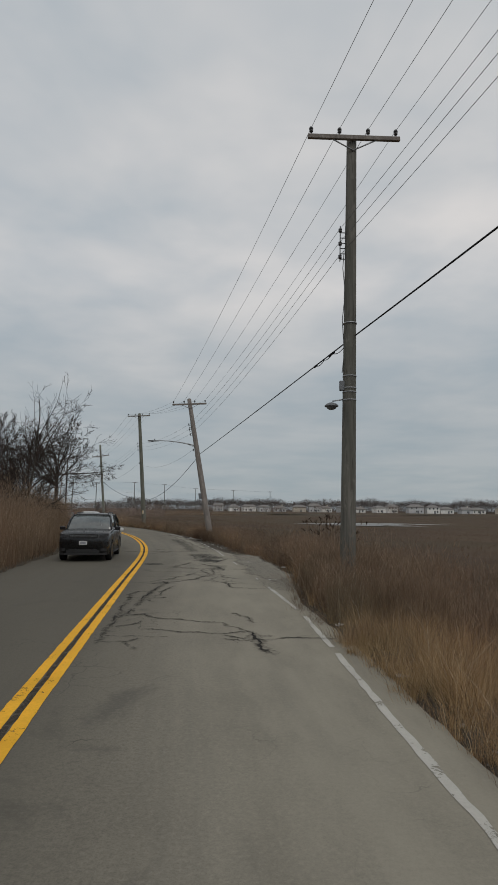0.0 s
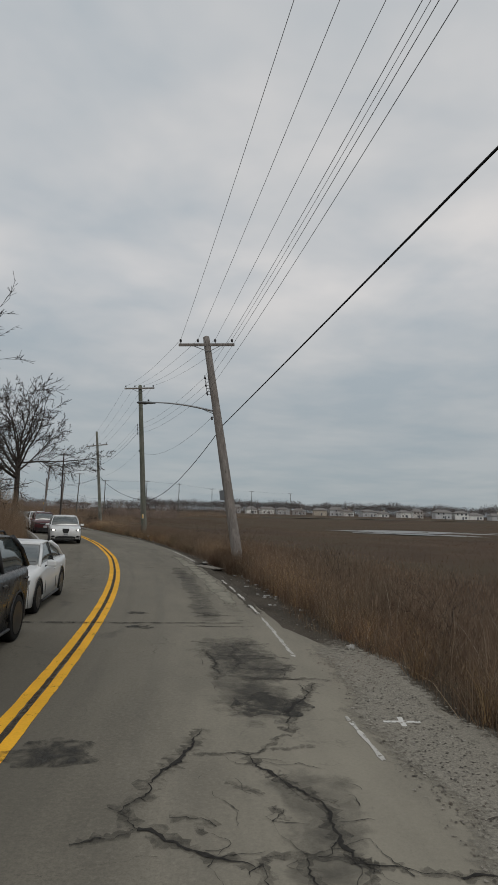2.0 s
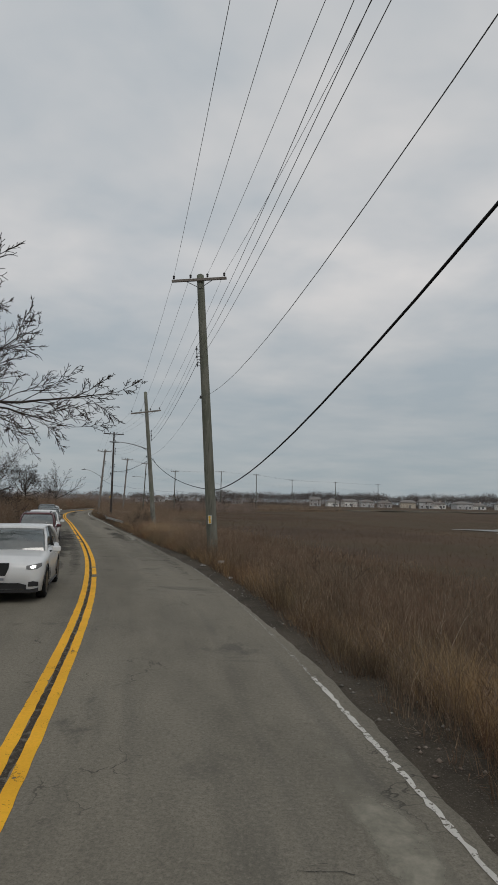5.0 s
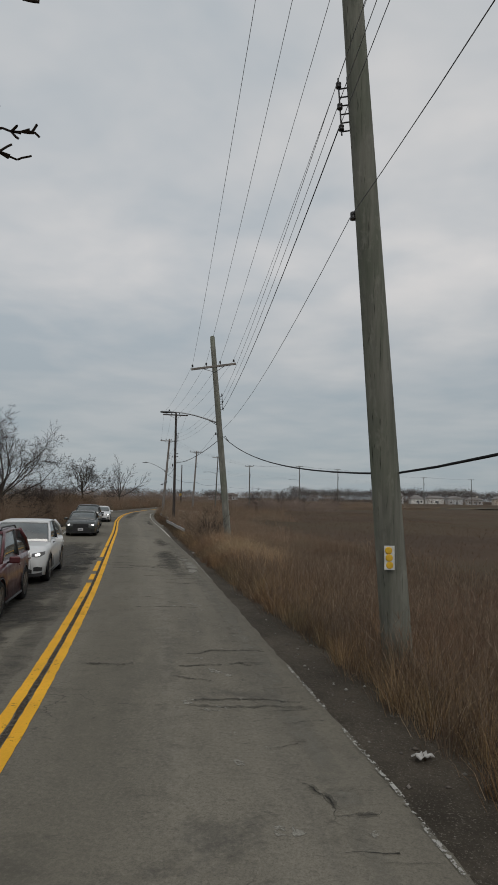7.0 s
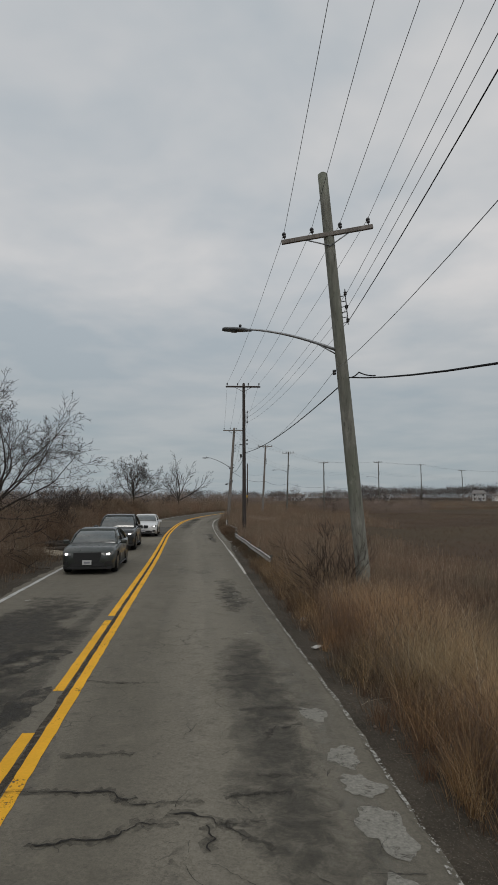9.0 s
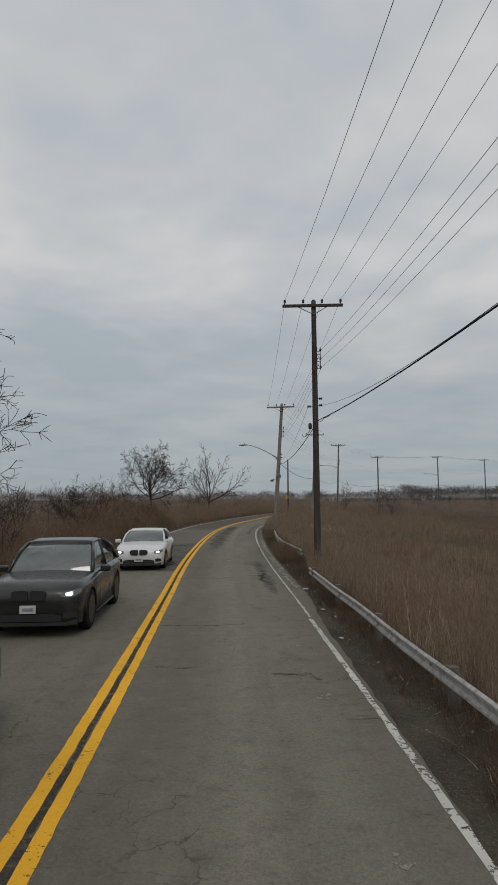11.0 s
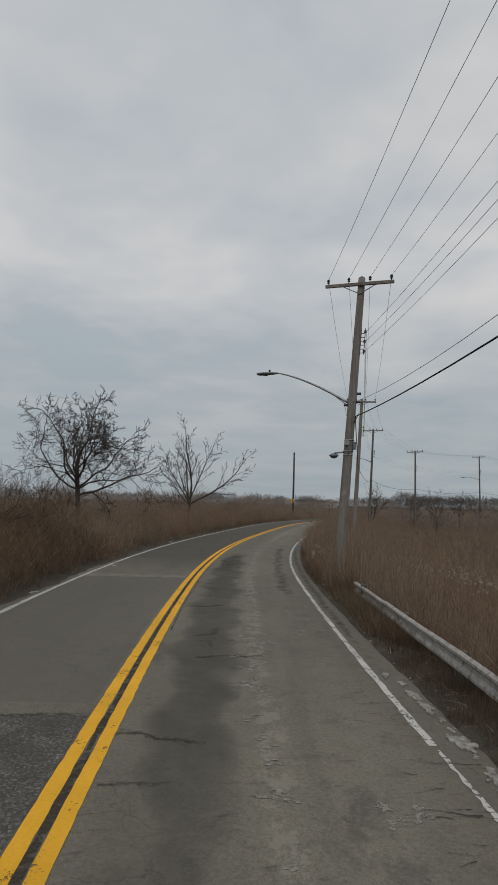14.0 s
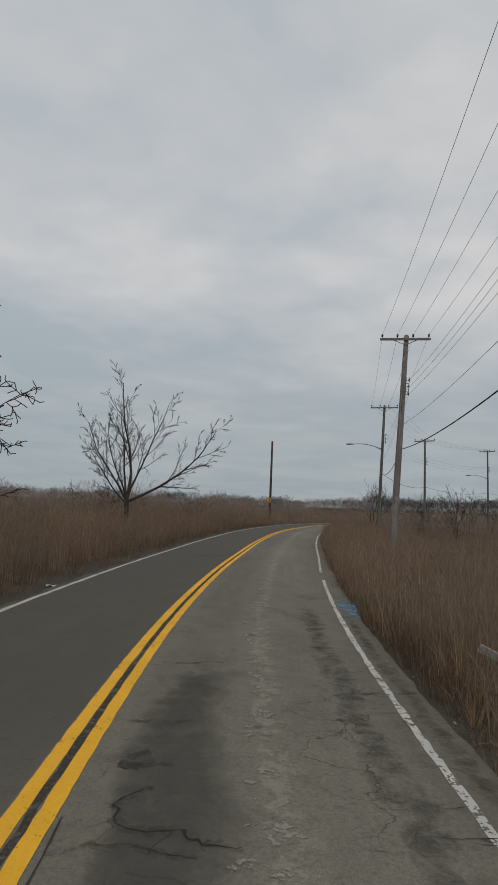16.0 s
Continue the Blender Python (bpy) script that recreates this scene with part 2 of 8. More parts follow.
    c = m.mix(1.0, c, (1.0, 0.967, 0.918), "MULTIPLY")
    m.color(c)
    m.rough(m.ramp(mid, (0.3, (0.78, 0.78, 0.78)), (0.7, (0.95, 0.95, 0.95))))
    m.bump(m.mix(0.5, fine, grit), 0.35, 0.012)
    return m.m


def paint_material(name, c, wear_lo, wear_hi, grainy=0.45, size=26):
    """Road paint that has flaked off in places, where the asphalt below shows."""
    m = Mat(name, 0.75)
    p = m.where(True)
    n = m.noise(p, 2.2, 6, 0.7)
    f = m.noise(p, size, 4, 0.7)
    wear = m.math("ADD", m.math("MULTIPLY", n, 1 - grainy), m.math("MULTIPLY", f, grainy))
    tone = m.ramp(m.noise(p, 1.0, 3), (0.3, tuple(v * 0.86 for v in c)), (0.7, tuple(min(1, v * 1.08) for v in c)))
    m.color(m.mix(m.ramp(f, (0.35, (0.35, 0.35, 0.35)), (0.6, (0, 0, 0))), tone, tuple(v * 0.7 for v in c)))
    m.l.new(m.ramp(wear, (wear_lo, (1, 1, 1)), (wear_hi, (0, 0, 0))), m.b.inputs["Alpha"])
    m.bump(f, 0.2, 0.004)
    return m.m


def ground_material():
    m = Mat("marsh_soil_and_litter", 0.95)
    p = m.where(True)
    at = m.n.new("ShaderNodeAttribute")
    at.attribute_name = "zone"
    big, mid, fine = m.noise(p, 0.05, 5, 0.6), m.noise(p, 0.7, 5, 0.65), m.noise(p, 14, 5, 0.7)
    marsh = m.ramp(big, (0.30, (0.060, 0.037, 0.024)), (0.52, (0.100, 0.064, 0.040)), (0.72, (0.140, 0.097, 0.058)))
    marsh = m.mix(m.ramp(mid, (0.35, (0.6, 0.6, 0.6)), (0.65, (0, 0, 0))), marsh, (0.07, 0.045, 0.03))
    band = m.noise(p, 0.02, 4, 0.6, (1, 2.6, 1), 0.4)
    marsh = m.mix(m.ramp(band, (0.46, (0, 0, 0)), (0.56, (0.7, 0.7, 0.7))), marsh, (0.082, 0.062, 0.036))
    dirt = m.ramp(mid, (0.3, (0.042, 0.036, 0.028)), (0.7, (0.112, 0.096, 0.075)))
    c = m.mix(at.outputs["Fac"], marsh, dirt)
    c = m.mix(m.ramp(fine, (0.35, (0.5, 0.5, 0.5)), (0.6, (0, 0, 0))), c, (0.04, 0.034, 0.027))
    c = m.mix(m.ramp(m.noise(p, 45, 3, 0.7), (0.57, (0, 0, 0)), (0.68, (0.6, 0.6, 0.6))), c, (0.26, 0.235, 0.20))
    m.color(c)
    m.bump(fine, 0.7, 0.06)
    return m.m


def blade_material(name, *stops, rough=0.85, through=0.3, dark=0.5, greyed=0.45):
    """Dry grass: each blade has its own tone, and patches of it are older and greyer."""
    m = Mat(name, rough)
    g = m.n.new("ShaderNodeNewGeometry")
    c = m.ramp(g.outputs["Random Per Island"], *stops)
    patch = m.noise(g.outputs["Position"], 0.45, 4, 0.65)
    c = m.mix(m.ramp(patch, (0.36, (dark, dark, dark)), (0.52, (0, 0, 0))), c, tuple(v * 0.7 for v in stops[0][1]))
    russet = m.noise(g.outputs["Position"], 0.28, 4, 0.6)
    mean = tuple(sum(q[1][k] for q in stops) / len(stops) for k in range(3))
    c = m.mix(m.ramp(russet, (0.52, (0, 0, 0)), (0.64, (0.55, 0.55, 0.55))), c, (mean[0] * 0.86, mean[1] * 0.68, mean[2] * 0.60))
    c = m.mix(m.ramp(russet, (0.36, (0.5, 0.5, 0.5)), (0.47, (0, 0, 0))), c, (mean[0] * 0.66, mean[1] * 0.78, mean[2] * 0.76))
    grey = m.noise(g.outputs["Position"], 1.1, 3, 0.6)
    c = m.mix(m.ramp(grey, (0.52, (0, 0, 0)), (0.68, (greyed, greyed, greyed))), c, (0.23, 0.18, 0.14))
    m.color(c)
    tr = m.n.new("ShaderNodeBsdfTranslucent")
    m.l.new(c, tr.inputs[0])
    mx = m.n.new("ShaderNodeMixShader")
    mx.inputs[0].default_value = through
    m.l.new(m.b.outputs[0], mx.inputs[1])
    m.l.new(tr.outputs[0], mx.inputs[2])
    m.l.new(mx.outputs[0], m.n["Material Output"].inputs[0])
    return m.m


def wood_material(name, lo, hi, stain=(0.11, 0.13, 0.09)):
    """Weathered timber with long grain, checks and stains."""
    m = Mat(name, 0.9)
    p = m.where(False)
    grain = m.noise(p, 9, 6, 0.65, (1, 1, 0.06))
    blot = m.noise(p, 1.1, 4, 0.6, (1.4, 1.4, 0.5))
    c = m.ramp(grain, (0.28, lo), (0.68, hi))
    c = m.mix(m.ramp(blot, (0.42, (0, 0, 0)), (0.62, (0.6, 0.6, 0.6))), c, stain)
    lichen = m.noise(p, 2.6, 5, 0.7, (1.6, 1.6, 0.7), 0.3)
    c = m.mix(m.ramp(lichen, (0.56, (0, 0, 0)), (0.66, (0.45, 0.45, 0.45))), c, tuple(min(1, v * 1.25) for v in hi))
    c = m.mix(m.ramp(lichen, (0.32, (0.5, 0.5, 0.5)), (0.43, (0, 0, 0))), c, lo)
    chk = m.noise(p, 30, 3, 0.6, (1, 1, 0.025))
    c = m.mix(m.ramp(chk, (0.30, (0.85, 0.85, 0.85)), (0.38, (0, 0, 0))), c, tuple(v * 0.3 for v in lo))
    m.color(c)
    m.bump(grain, 0.5, 0.02)
    return m.m


def overlay(name, c, scale=2.2, lo=0.40, hi=0.56, rough=0.88, vary=0.35, frayed=False):
    """A worn layer on the asphalt with holes where the old surface shows through."""
    m = Mat(name, rough)
    p = m.where(True)
    n = m.noise(p, scale, 7, 0.68, None, 0.5)
    t = m.noise(p, scale * 5, 5, 0.7)
    m.color(m.ramp(t, (0.3, tuple(v * (1 - vary) for v in c)), (0.7, tuple(v * (1 + vary) for v in c))))
    if frayed:  # it thins out towards the outline
        at = m.n.new("ShaderNodeAttribute")
        at.attribute_name = "body"
        n = m.math("SUBTRACT", n, m.math("MULTIPLY", m.math("SUBTRACT", 1.0, at.outputs["Fac"]), 0.5))
    m.l.new(m.ramp(n, (lo, (0, 0, 0)), (hi, (0.9, 0.9, 0.9))), m.b.inputs["Alpha"])
    m.bump(t, 0.4, 0.01)
    return m.m


def coarse_material():
    """Old surfacing whose dark binder has gone from round the pale stones."""
    m = Mat("coarse_worn_asphalt", 0.92)
    p = m.where(True)
    v = m.node("ShaderNodeTexVoronoi", Scale=48.0)
    m.l.new(p, v.inputs["Vector"])
    sp = m.n.new("ShaderNodeSeparateColor")
    m.l.new(v.outputs["Color"], sp.inputs[0])
    c = m.ramp(sp.outputs[0], (0.0, (0.075, 0.071, 0.064)), (0.55, (0.115, 0.108, 0.096)), (0.8, (0.16, 0.151, 0.134)), (1.0, (0.25, 0.238, 0.21)))
    c = m.mix(m.ramp(m.noise(p, 1.4, 5, 0.65), (0.38, (0.6, 0.6, 0.6)), (0.6, (0, 0, 0))), c, (0.062, 0.059, 0.053))
    m.color(c)
    m.bump(sp.outputs[0], 0.8, 0.012)
    return m.m


M = {}
M["asphalt"] = asphalt_material()
M["ground"] = ground_material()
M["yellow"] = paint_material("yellow_road_paint", (0.86, 0.45, 0.036), 0.57, 0.62)
M["white"] = paint_material("worn_white_road_paint", (0.48, 0.465, 0.42), 0.555, 0.60)
M["white_worn"] = paint_material("flaked_white_road_paint", (0.58, 0.565, 0.52), 0.525, 0.56, 0.62, 14)
M["seam"] = overlay("crumbled_seam", (0.066, 0.055, 0.044), 9.0, 0.34, 0.56, 0.95, 0.6)
M["stain"] = overlay("oily_stain", (0.082, 0.077, 0.066), 5.0, 0.40, 0.80)
M["white_faint"] = paint_material("nearly_gone_white_road_paint", (0.42, 0.41, 0.375), 0.45, 0.50, 0.7, 18)
M["white_cross"] = paint_material("white_spray_paint", (0.66, 0.65, 0.61), 0.62, 0.7)
M["white_left"] = paint_material("white_road_paint", (0.5, 0.5, 0.48), 0.56, 0.62)
M["crack_fine"] = simple("fine_crack", (0.05, 0.047, 0.042), 0.95, vary=0.4, scale=12, space=True)
M["crack"] = simple("open_crack", (0.034, 0.032, 0.029), 0.95, vary=0.3, scale=20, space=True)
M["tar"] = overlay("dark_patch_of_tar", (0.056, 0.054, 0.049), 3.6, 0.40, 0.62)
M["gravel"] = overlay("pale_gravel", (0.265, 0.246, 0.205), 9.0, 0.10, 0.40, 0.95, 0.42, True)
M["pebble"] = blade_material("grey_pebbles", (0.0, (0.10, 0.09, 0.08)), (0.6, (0.22, 0.205, 0.18)), (1.0, (0.42, 0.40, 0.36)), through=0.0)
M["dark_pebble"] = blade_material("dark_and_pale_stones", (0.0, (0.07, 0.064, 0.055)), (0.5, (0.145, 0.134, 0.115)), (0.8, (0.26, 0.24, 0.205)), (1.0, (0.38, 0.355, 0.31)), through=0.0, greyed=0.0, dark=0.2)
M["fluff"] = simple("pale_seed_fluff", (0.50, 0.44, 0.36), 0.95, vary=0.25, scale=6, space=True)
M["flake"] = overlay("worn_stone_in_asphalt", (0.27, 0.258, 0.222), 11.0, 0.47, 0.53, 0.9, 0.4)
M["dark_asphalt"] = overlay("dark_worn_asphalt", (0.098, 0.093, 0.082), 3.0, 0.26, 0.92, 0.88, 0.4, True)
M["sandy"] = overlay("sand_dusted_asphalt", (0.285, 0.268, 0.218), 1.6, 0.12, 0.50, 0.92, 0.2, True)
M["dusty"] = overlay("dusty_worn_asphalt", (0.225, 0.213, 0.18), 2.2, 0.34, 0.75, 0.92, 0.3, True)
M["washed_dirt"] = overlay("washed_brown_dirt", (0.085, 0.075, 0.06), 3.0, 0.10, 0.40, 0.95, 0.4, True)
M["rough_patch"] = coarse_material()
M["ravelled"] = overlay("ravelled_dark_asphalt", (0.066, 0.062, 0.055), 2.6, 0.16, 0.56, 0.9, 0.65, True)
M["greyed"] = overlay("greyed_smooth_asphalt", (0.112, 0.107, 0.092), 1.3, 0.02, 0.95, 0.85, 0.18, True)
M["mottled"] = overlay("mottled_dark_asphalt", (0.078, 0.074, 0.064), 4.2, 0.36, 0.86, 0.9, 0.5, True)
M["worn_oval"] = overlay("worn_pale_stone", (0.27, 0.26, 0.228), 7.0, 0.30, 0.46)
M["sand"] = overlay("trodden_sand", (0.34, 0.295, 0.225), 1.2, 0.30, 0.52, 0.95, 0.3)
M["blue_paint"] = overlay("blue_spray_paint", (0.16, 0.29, 0.40), 5.0, 0.38, 0.62)
M["reed"] = blade_material("dry_reed", (0.0, (0.140, 0.092, 0.059)), (0.4, (0.252, 0.174, 0.114)), (0.8, (0.370, 0.269, 0.181)), (1.0, (0.526, 0.414, 0.302)))
M["late_reed"] = blade_material("pale_dry_reed", (0.0, (0.138, 0.094, 0.064)), (0.4, (0.259, 0.183, 0.128)), (0.8, (0.396, 0.297, 0.211)), (1.0, (0.572, 0.462, 0.352)), dark=0.45)
M["plume"] = blade_material("reed_plume", (0.0, (0.156, 0.108, 0.076)), (0.6, (0.270, 0.194, 0.138)), (1.0, (0.432, 0.342, 0.252)))
M["marsh_reed"] = blade_material("brown_marsh_reed", (0.0, (0.097, 0.065, 0.046)), (0.45, (0.183, 0.125, 0.086)), (0.8, (0.277, 0.198, 0.138)), (1.0, (0.448, 0.348, 0.260)))
M["grass"] = blade_material("dry_golden_grass", (0.0, (0.20, 0.122, 0.06)), (0.4, (0.39, 0.255, 0.13)), (0.85, (0.56, 0.395, 0.22)), (1.0, (0.72, 0.57, 0.38)), dark=0.45)
M["gold"] = blade_material("bright_golden_grass", (0.0, (0.264, 0.165, 0.088)), (0.4, (0.506, 0.341, 0.193)), (0.85, (0.704, 0.517, 0.319)), (1.0, (0.858, 0.704, 0.506)), dark=0.25, greyed=0.1)
M["pale_stem"] = blade_material("bleached_stalk", (0.0, (0.36, 0.27, 0.18)), (0.5, (0.52, 0.42, 0.30)), (1.0, (0.70, 0.62, 0.50)), dark=0.2, greyed=0.2)
M["marsh_grass"] = blade_material("brown_marsh_grass", (0.0, (0.090, 0.057, 0.036)), (0.5, (0.148, 0.097, 0.058)), (1.0, (0.19, 0.137, 0.092)), greyed=0.0, dark=0.35)
M["dead_weed"] = blade_material("dead_grey_weed", (0.0, (0.080, 0.052, 0.036)), (0.5, (0.16, 0.108, 0.071)), (0.9, (0.29, 0.21, 0.142)), (1.0, (0.46, 0.37, 0.265)))
M["cattail"] = simple("dark_seed_head", (0.05, 0.034, 0.026), 0.95, vary=0.3, scale=6, space=True)
M["bark"] = simple("grey_bark", (0.062, 0.054, 0.047), 0.95, vary=0.4, scale=7, bump=0.6, space=True)
M["brush"] = blade_material("brown_brush", (0.0, (0.075, 0.054, 0.036)), (0.5, (0.122, 0.090, 0.060)), (1.0, (0.20, 0.152, 0.105)), through=0.15, dark=0.5, greyed=0.25)
M["shrub_twig"] = simple("brown_shrub_twigs", (0.115, 0.090, 0.076), 0.95, vary=0.35, scale=3, space=True)
M["twig"] = simple("brown_twigs", (0.055, 0.043, 0.037), 0.95, vary=0.3, scale=3, space=True)
# Far twigs are paler than near ones: distance haze is put into the colour.
M["far_twig"] = simple("far_branches_haze_tint", (0.125, 0.106, 0.098), 0.95, vary=0.35, scale=0.15, space=True)
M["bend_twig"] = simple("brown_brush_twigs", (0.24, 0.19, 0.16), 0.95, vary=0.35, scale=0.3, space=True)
M["pole_grey"] = wood_material("silver_grey_timber", (0.125, 0.112, 0.102), (0.30, 0.272, 0.248), (0.19, 0.165, 0.145))
M["pole_brown"] = wood_material("grey_brown_timber", (0.062, 0.060, 0.052), (0.195, 0.185, 0.165), (0.115, 0.12, 0.10))
M["pole_green"] = wood_material("green_tinged_timber", (0.11, 0.112, 0.094), (0.225, 0.223, 0.188), (0.125, 0.145, 0.105))
M["pole_lichen"] = wood_material("lichen_grey_timber", (0.15, 0.15, 0.13), (0.31, 0.305, 0.265), (0.165, 0.185, 0.14))
M["pole_dark"] = wood_material("creosoted_timber", (0.036, 0.031, 0.029), (0.10, 0.086, 0.080), (0.06, 0.052, 0.048))
M["steel"] = simple("dull_galvanised_steel", (0.33, 0.34, 0.35), 0.5, 0.7, 0.2, 10)
M["iron"] = simple("dark_iron", (0.05, 0.05, 0.052), 0.6, 0.4, 0.3, 12)
M["insulator"] = simple("dark_glazed_porcelain", (0.035, 0.033, 0.034), 0.25, 0.0, 0.2, 12)
M["wire"] = simple("weathered_wire", (0.15, 0.155, 0.16), 0.7, 0.2, 0.15, 3, space=True)
M["cable"] = simple("black_cable_sheath", (0.018, 0.018, 0.02), 0.7, 0.0, 0.3, 3, space=True)
M["rubber"] = simple("tyre_rubber", (0.018, 0.018, 0.018), 0.85, 0.0, 0.2, 20)
M["trim"] = simple("black_plastic_trim", (0.02, 0.02, 0.021), 0.55, 0.0, 0.2, 20)
M["alloy"] = simple("alloy_wheel", (0.45, 0.46, 0.47), 0.35, 0.9, 0.1, 12)
M["alloy_dark"] = simple("dark_alloy_wheel", (0.06, 0.06, 0.063), 0.35, 0.8, 0.1, 12)
M["litter"] = simple("white_litter", (0.46, 0.45, 0.43), 0.7, 0.0, 0.2, 30)
M["plank"] = simple("split_grey_plank", (0.25, 0.23, 0.20), 0.9, 0.0, 0.3, 9, 0.4)


def rail_material(name, rust, paint):
    m = Mat(name, 0.8)
    p = m.where(True)
    n = m.noise(p, 6, 6, 0.7)
    m.color(m.ramp(n, (rust, (0.10, 0.055, 0.035)), (rust + 0.10, tuple(v * 0.62 for v in paint)), (0.7, paint)))
    m.bump(n, 0.4, 0.01)
    return m.m


M["rail"] = rail_material("rusted_rail_with_peeling_paint", 0.33, (0.52, 0.505, 0.475))
M["rail_pale"] = rail_material("rail_with_pale_paint", 0.33, (0.52, 0.49, 0.455))
M["kerb_stone"] = simple("crumbled_concrete", (0.27, 0.258, 0.228), 0.95, vary=0.45, scale=14, bump=0.6, space=True)


def water_material():
    m = Mat("still_marsh_water", 0.32)
    m.color((0.16, 0.15, 0.135))
    m.b.inputs["IOR"].default_value = 1.33
    m.bump(m.noise(m.where(True), 3.0, 3), 0.12, 0.05)
    return m.m


M["water"] = water_material()


def car_paint(name, c, metal=0.35, rough=0.32, coat=0.6):
    m = Mat(name, rough, metal)
    p = m.where(False)
    m.color(m.ramp(m.noise(p, 3.0, 4), (0.3, tuple(v * 0.9 for v in c)), (0.7, c)))
    m.b.inputs["Coat Weight"].default_value = coat
    m.b.inputs["Coat Roughness"].default_value = 0.12
    # road dust in the clear coat
    m.rough(m.ramp(m.noise(p, 6.0, 5), (0.3, (rough * 0.8,) * 3), (0.7, (min(1, rough * 1.5),) * 3)))
    return m.m


def glass_material():
    m = Mat("car_glass_sky_tint", 0.06)
    # Pale sky reflection and grey-green cabin are put into the base colour.
    m.color(m.ramp(m.noise(m.where(False), 1.6, 4, 0.6), (0.35, (0.045, 0.055, 0.054)), (0.65, (0.085, 0.10, 0.098))))
    m.b.inputs["IOR"].default_value = 2.2
    return m.m


def glow(name, c, strength):
    m = Mat(name, 0.3)
    m.color(c)
    m.b.inputs["Emission Color"].default_value = (*c, 1)
    m.b.inputs["Emission Strength"].default_value = strength
    return m.m


M["glass"] = glass_material()
M["headlight"] = glow("lit_headlight", (1.0, 0.97, 0.9), 5.0)
M["lens"] = simple("clear_lamp_lens", (0.30, 0.31, 0.32), 0.15, 0.3, 0.1, 20)
M["lens_dark"] = simple("smoked_lamp_lens", (0.05, 0.052, 0.056), 0.12, 0.0, 0.1, 20)
M["plate"] = simple("number_plate_white", (0.5, 0.5, 0.5), 0.5)
M["plate_orange"] = simple("number_plate_orange", (0.65, 0.36, 0.12), 0.5)
M["plate_bar"] = simple("plate_bar_grey", (0.22, 0.23, 0.26), 0.5)
M["sign_yellow"] = simple("yellow_reflective_sheet", (0.75, 0.45, 0.03), 0.45)
M["sign_white"] = simple("white_sign_sheet", (0.68, 0.68, 0.66), 0.5)
M["sign_back"] = simple("grey_sign_back", (0.17, 0.18, 0.19), 0.6, 0.4)
M["black"] = simple("black_paint", (0.015, 0.015, 0.016), 0.6)
M["siding"] = simple("pale_house_siding", (0.80, 0.79, 0.76), 0.8, 0.0, 0.1, 0.6)
M["siding_tan"] = simple("tan_house_siding", (0.55, 0.49, 0.41), 0.8, 0.0, 0.1, 0.6)
M["siding_grey"] = simple("grey_house_siding", (0.52, 0.525, 0.53), 0.8, 0.0, 0.1, 0.6)
M["roofing"] = simple("grey_shingle_roof", (0.21, 0.20, 0.19), 0.9, 0.0, 0.25, 1.2)
M["window"] = simple("dark_window_pane", (0.05, 0.06, 0.07), 0.15, 0.0, 0.1, 2)

# ---- mesh helpers ----


def raw(name, verts, faces, material, parent=None, label="", smooth=False):
    """A mesh object from vertices and faces."""
    me = bpy.data.meshes.new(name)
    me.from_pydata([tuple(v) for v in verts], [], faces)
    if material:
        me.materials.append(material)
    if smooth:
        me.shade_smooth()
    ob = new(name, me)
    if parent:
        ob.parent = parent
    if label:
        ob["label"] = label
    return ob


def part(name, bm, material, parent, label="", smooth=False):
    """Links a bmesh as one mesh object under a thing or a part."""
    me = bpy.data.meshes.new(name)
    bm.to_mesh(me)
    bm.free()
    if material:
        me.materials.append(material)
    if smooth:
        me.shade_smooth()
    ob = new(name, me)
    if parent:
        ob.parent = parent
    if label:
        ob["label"] = label
    return ob


def box(bm, centre, size, turn=None, bevel=0.0):
    r = bmesh.ops.create_cube(bm, size=1.0)
    m = Matrix.Translation(centre) @ (turn or Matrix()) @ Matrix.Diagonal((*size, 1))
    bmesh.ops.transform(bm, matrix=m, verts=r["verts"])
    if bevel:
        es = list({e for v in r["verts"] for e in v.link_edges})
        bmesh.ops.bevel(bm, geom=es, offset=bevel, segments=2, affect="EDGES", profile=0.5)


def boxed(name, centre, size, material, parent, label="", turn=None, bevel=0.0):
    bm = bmesh.new()
    box(bm, centre, size, turn, bevel)
    return part(name, bm, material, parent, label)


def tube_data(points, radii, sides=6, verts=None, faces=None, caps=True):
    """A tapered tube along points, added to lists of vertices and faces."""
    verts = [] if verts is None else verts
    faces = [] if faces is None else faces
    pts = [Vector(p) for p in points]
    base = len(verts)
    side = None
    for i, p in enumerate(pts):
        d = (pts[min(i + 1, len(pts) - 1)] - pts[max(i - 1, 0)]).normalized()
        ref = Vector((0, 0, 1)) if abs(d.z) < 0.9 else Vector((1, 0, 0))
        if side is None:
            side = d.cross(ref).normalized()
        else:
            side = (side - d * side.dot(d)).normalized()
        other = d.cross(side)
        for k in range(sides):
            a = 2 * math.pi * k / sides
            verts.append(p + (side * math.cos(a) + other * math.sin(a)) * radii[i])
    for i in range(len(pts) - 1):
        for k in range(sides):
            a, b = base + i * sides + k, base + i * sides + (k + 1) % sides
            faces.append((a, b, b + sides, a + sides))
    if caps:
        faces.append(tuple(range(base + sides - 1, base - 1, -1)))
        n = base + (len(pts) - 1) * sides
        faces.append(tuple(range(n, n + sides)))
    return verts, faces


def tube(name, points, radii, material, parent=None, label="", sides=8):
    if isinstance(radii, (int, float)):
        radii = [radii] * len(points)
    v, f = tube_data(points, radii, sides)
    return raw(name, v, f, material, parent, label, smooth=True)


def thing(name, at, label, category, group="", kind=""):
    ob = new(name)
    ob.matrix_world = at if isinstance(at, Matrix) else Matrix.Translation(at)
    return tagged(ob, label, category, group, kind)


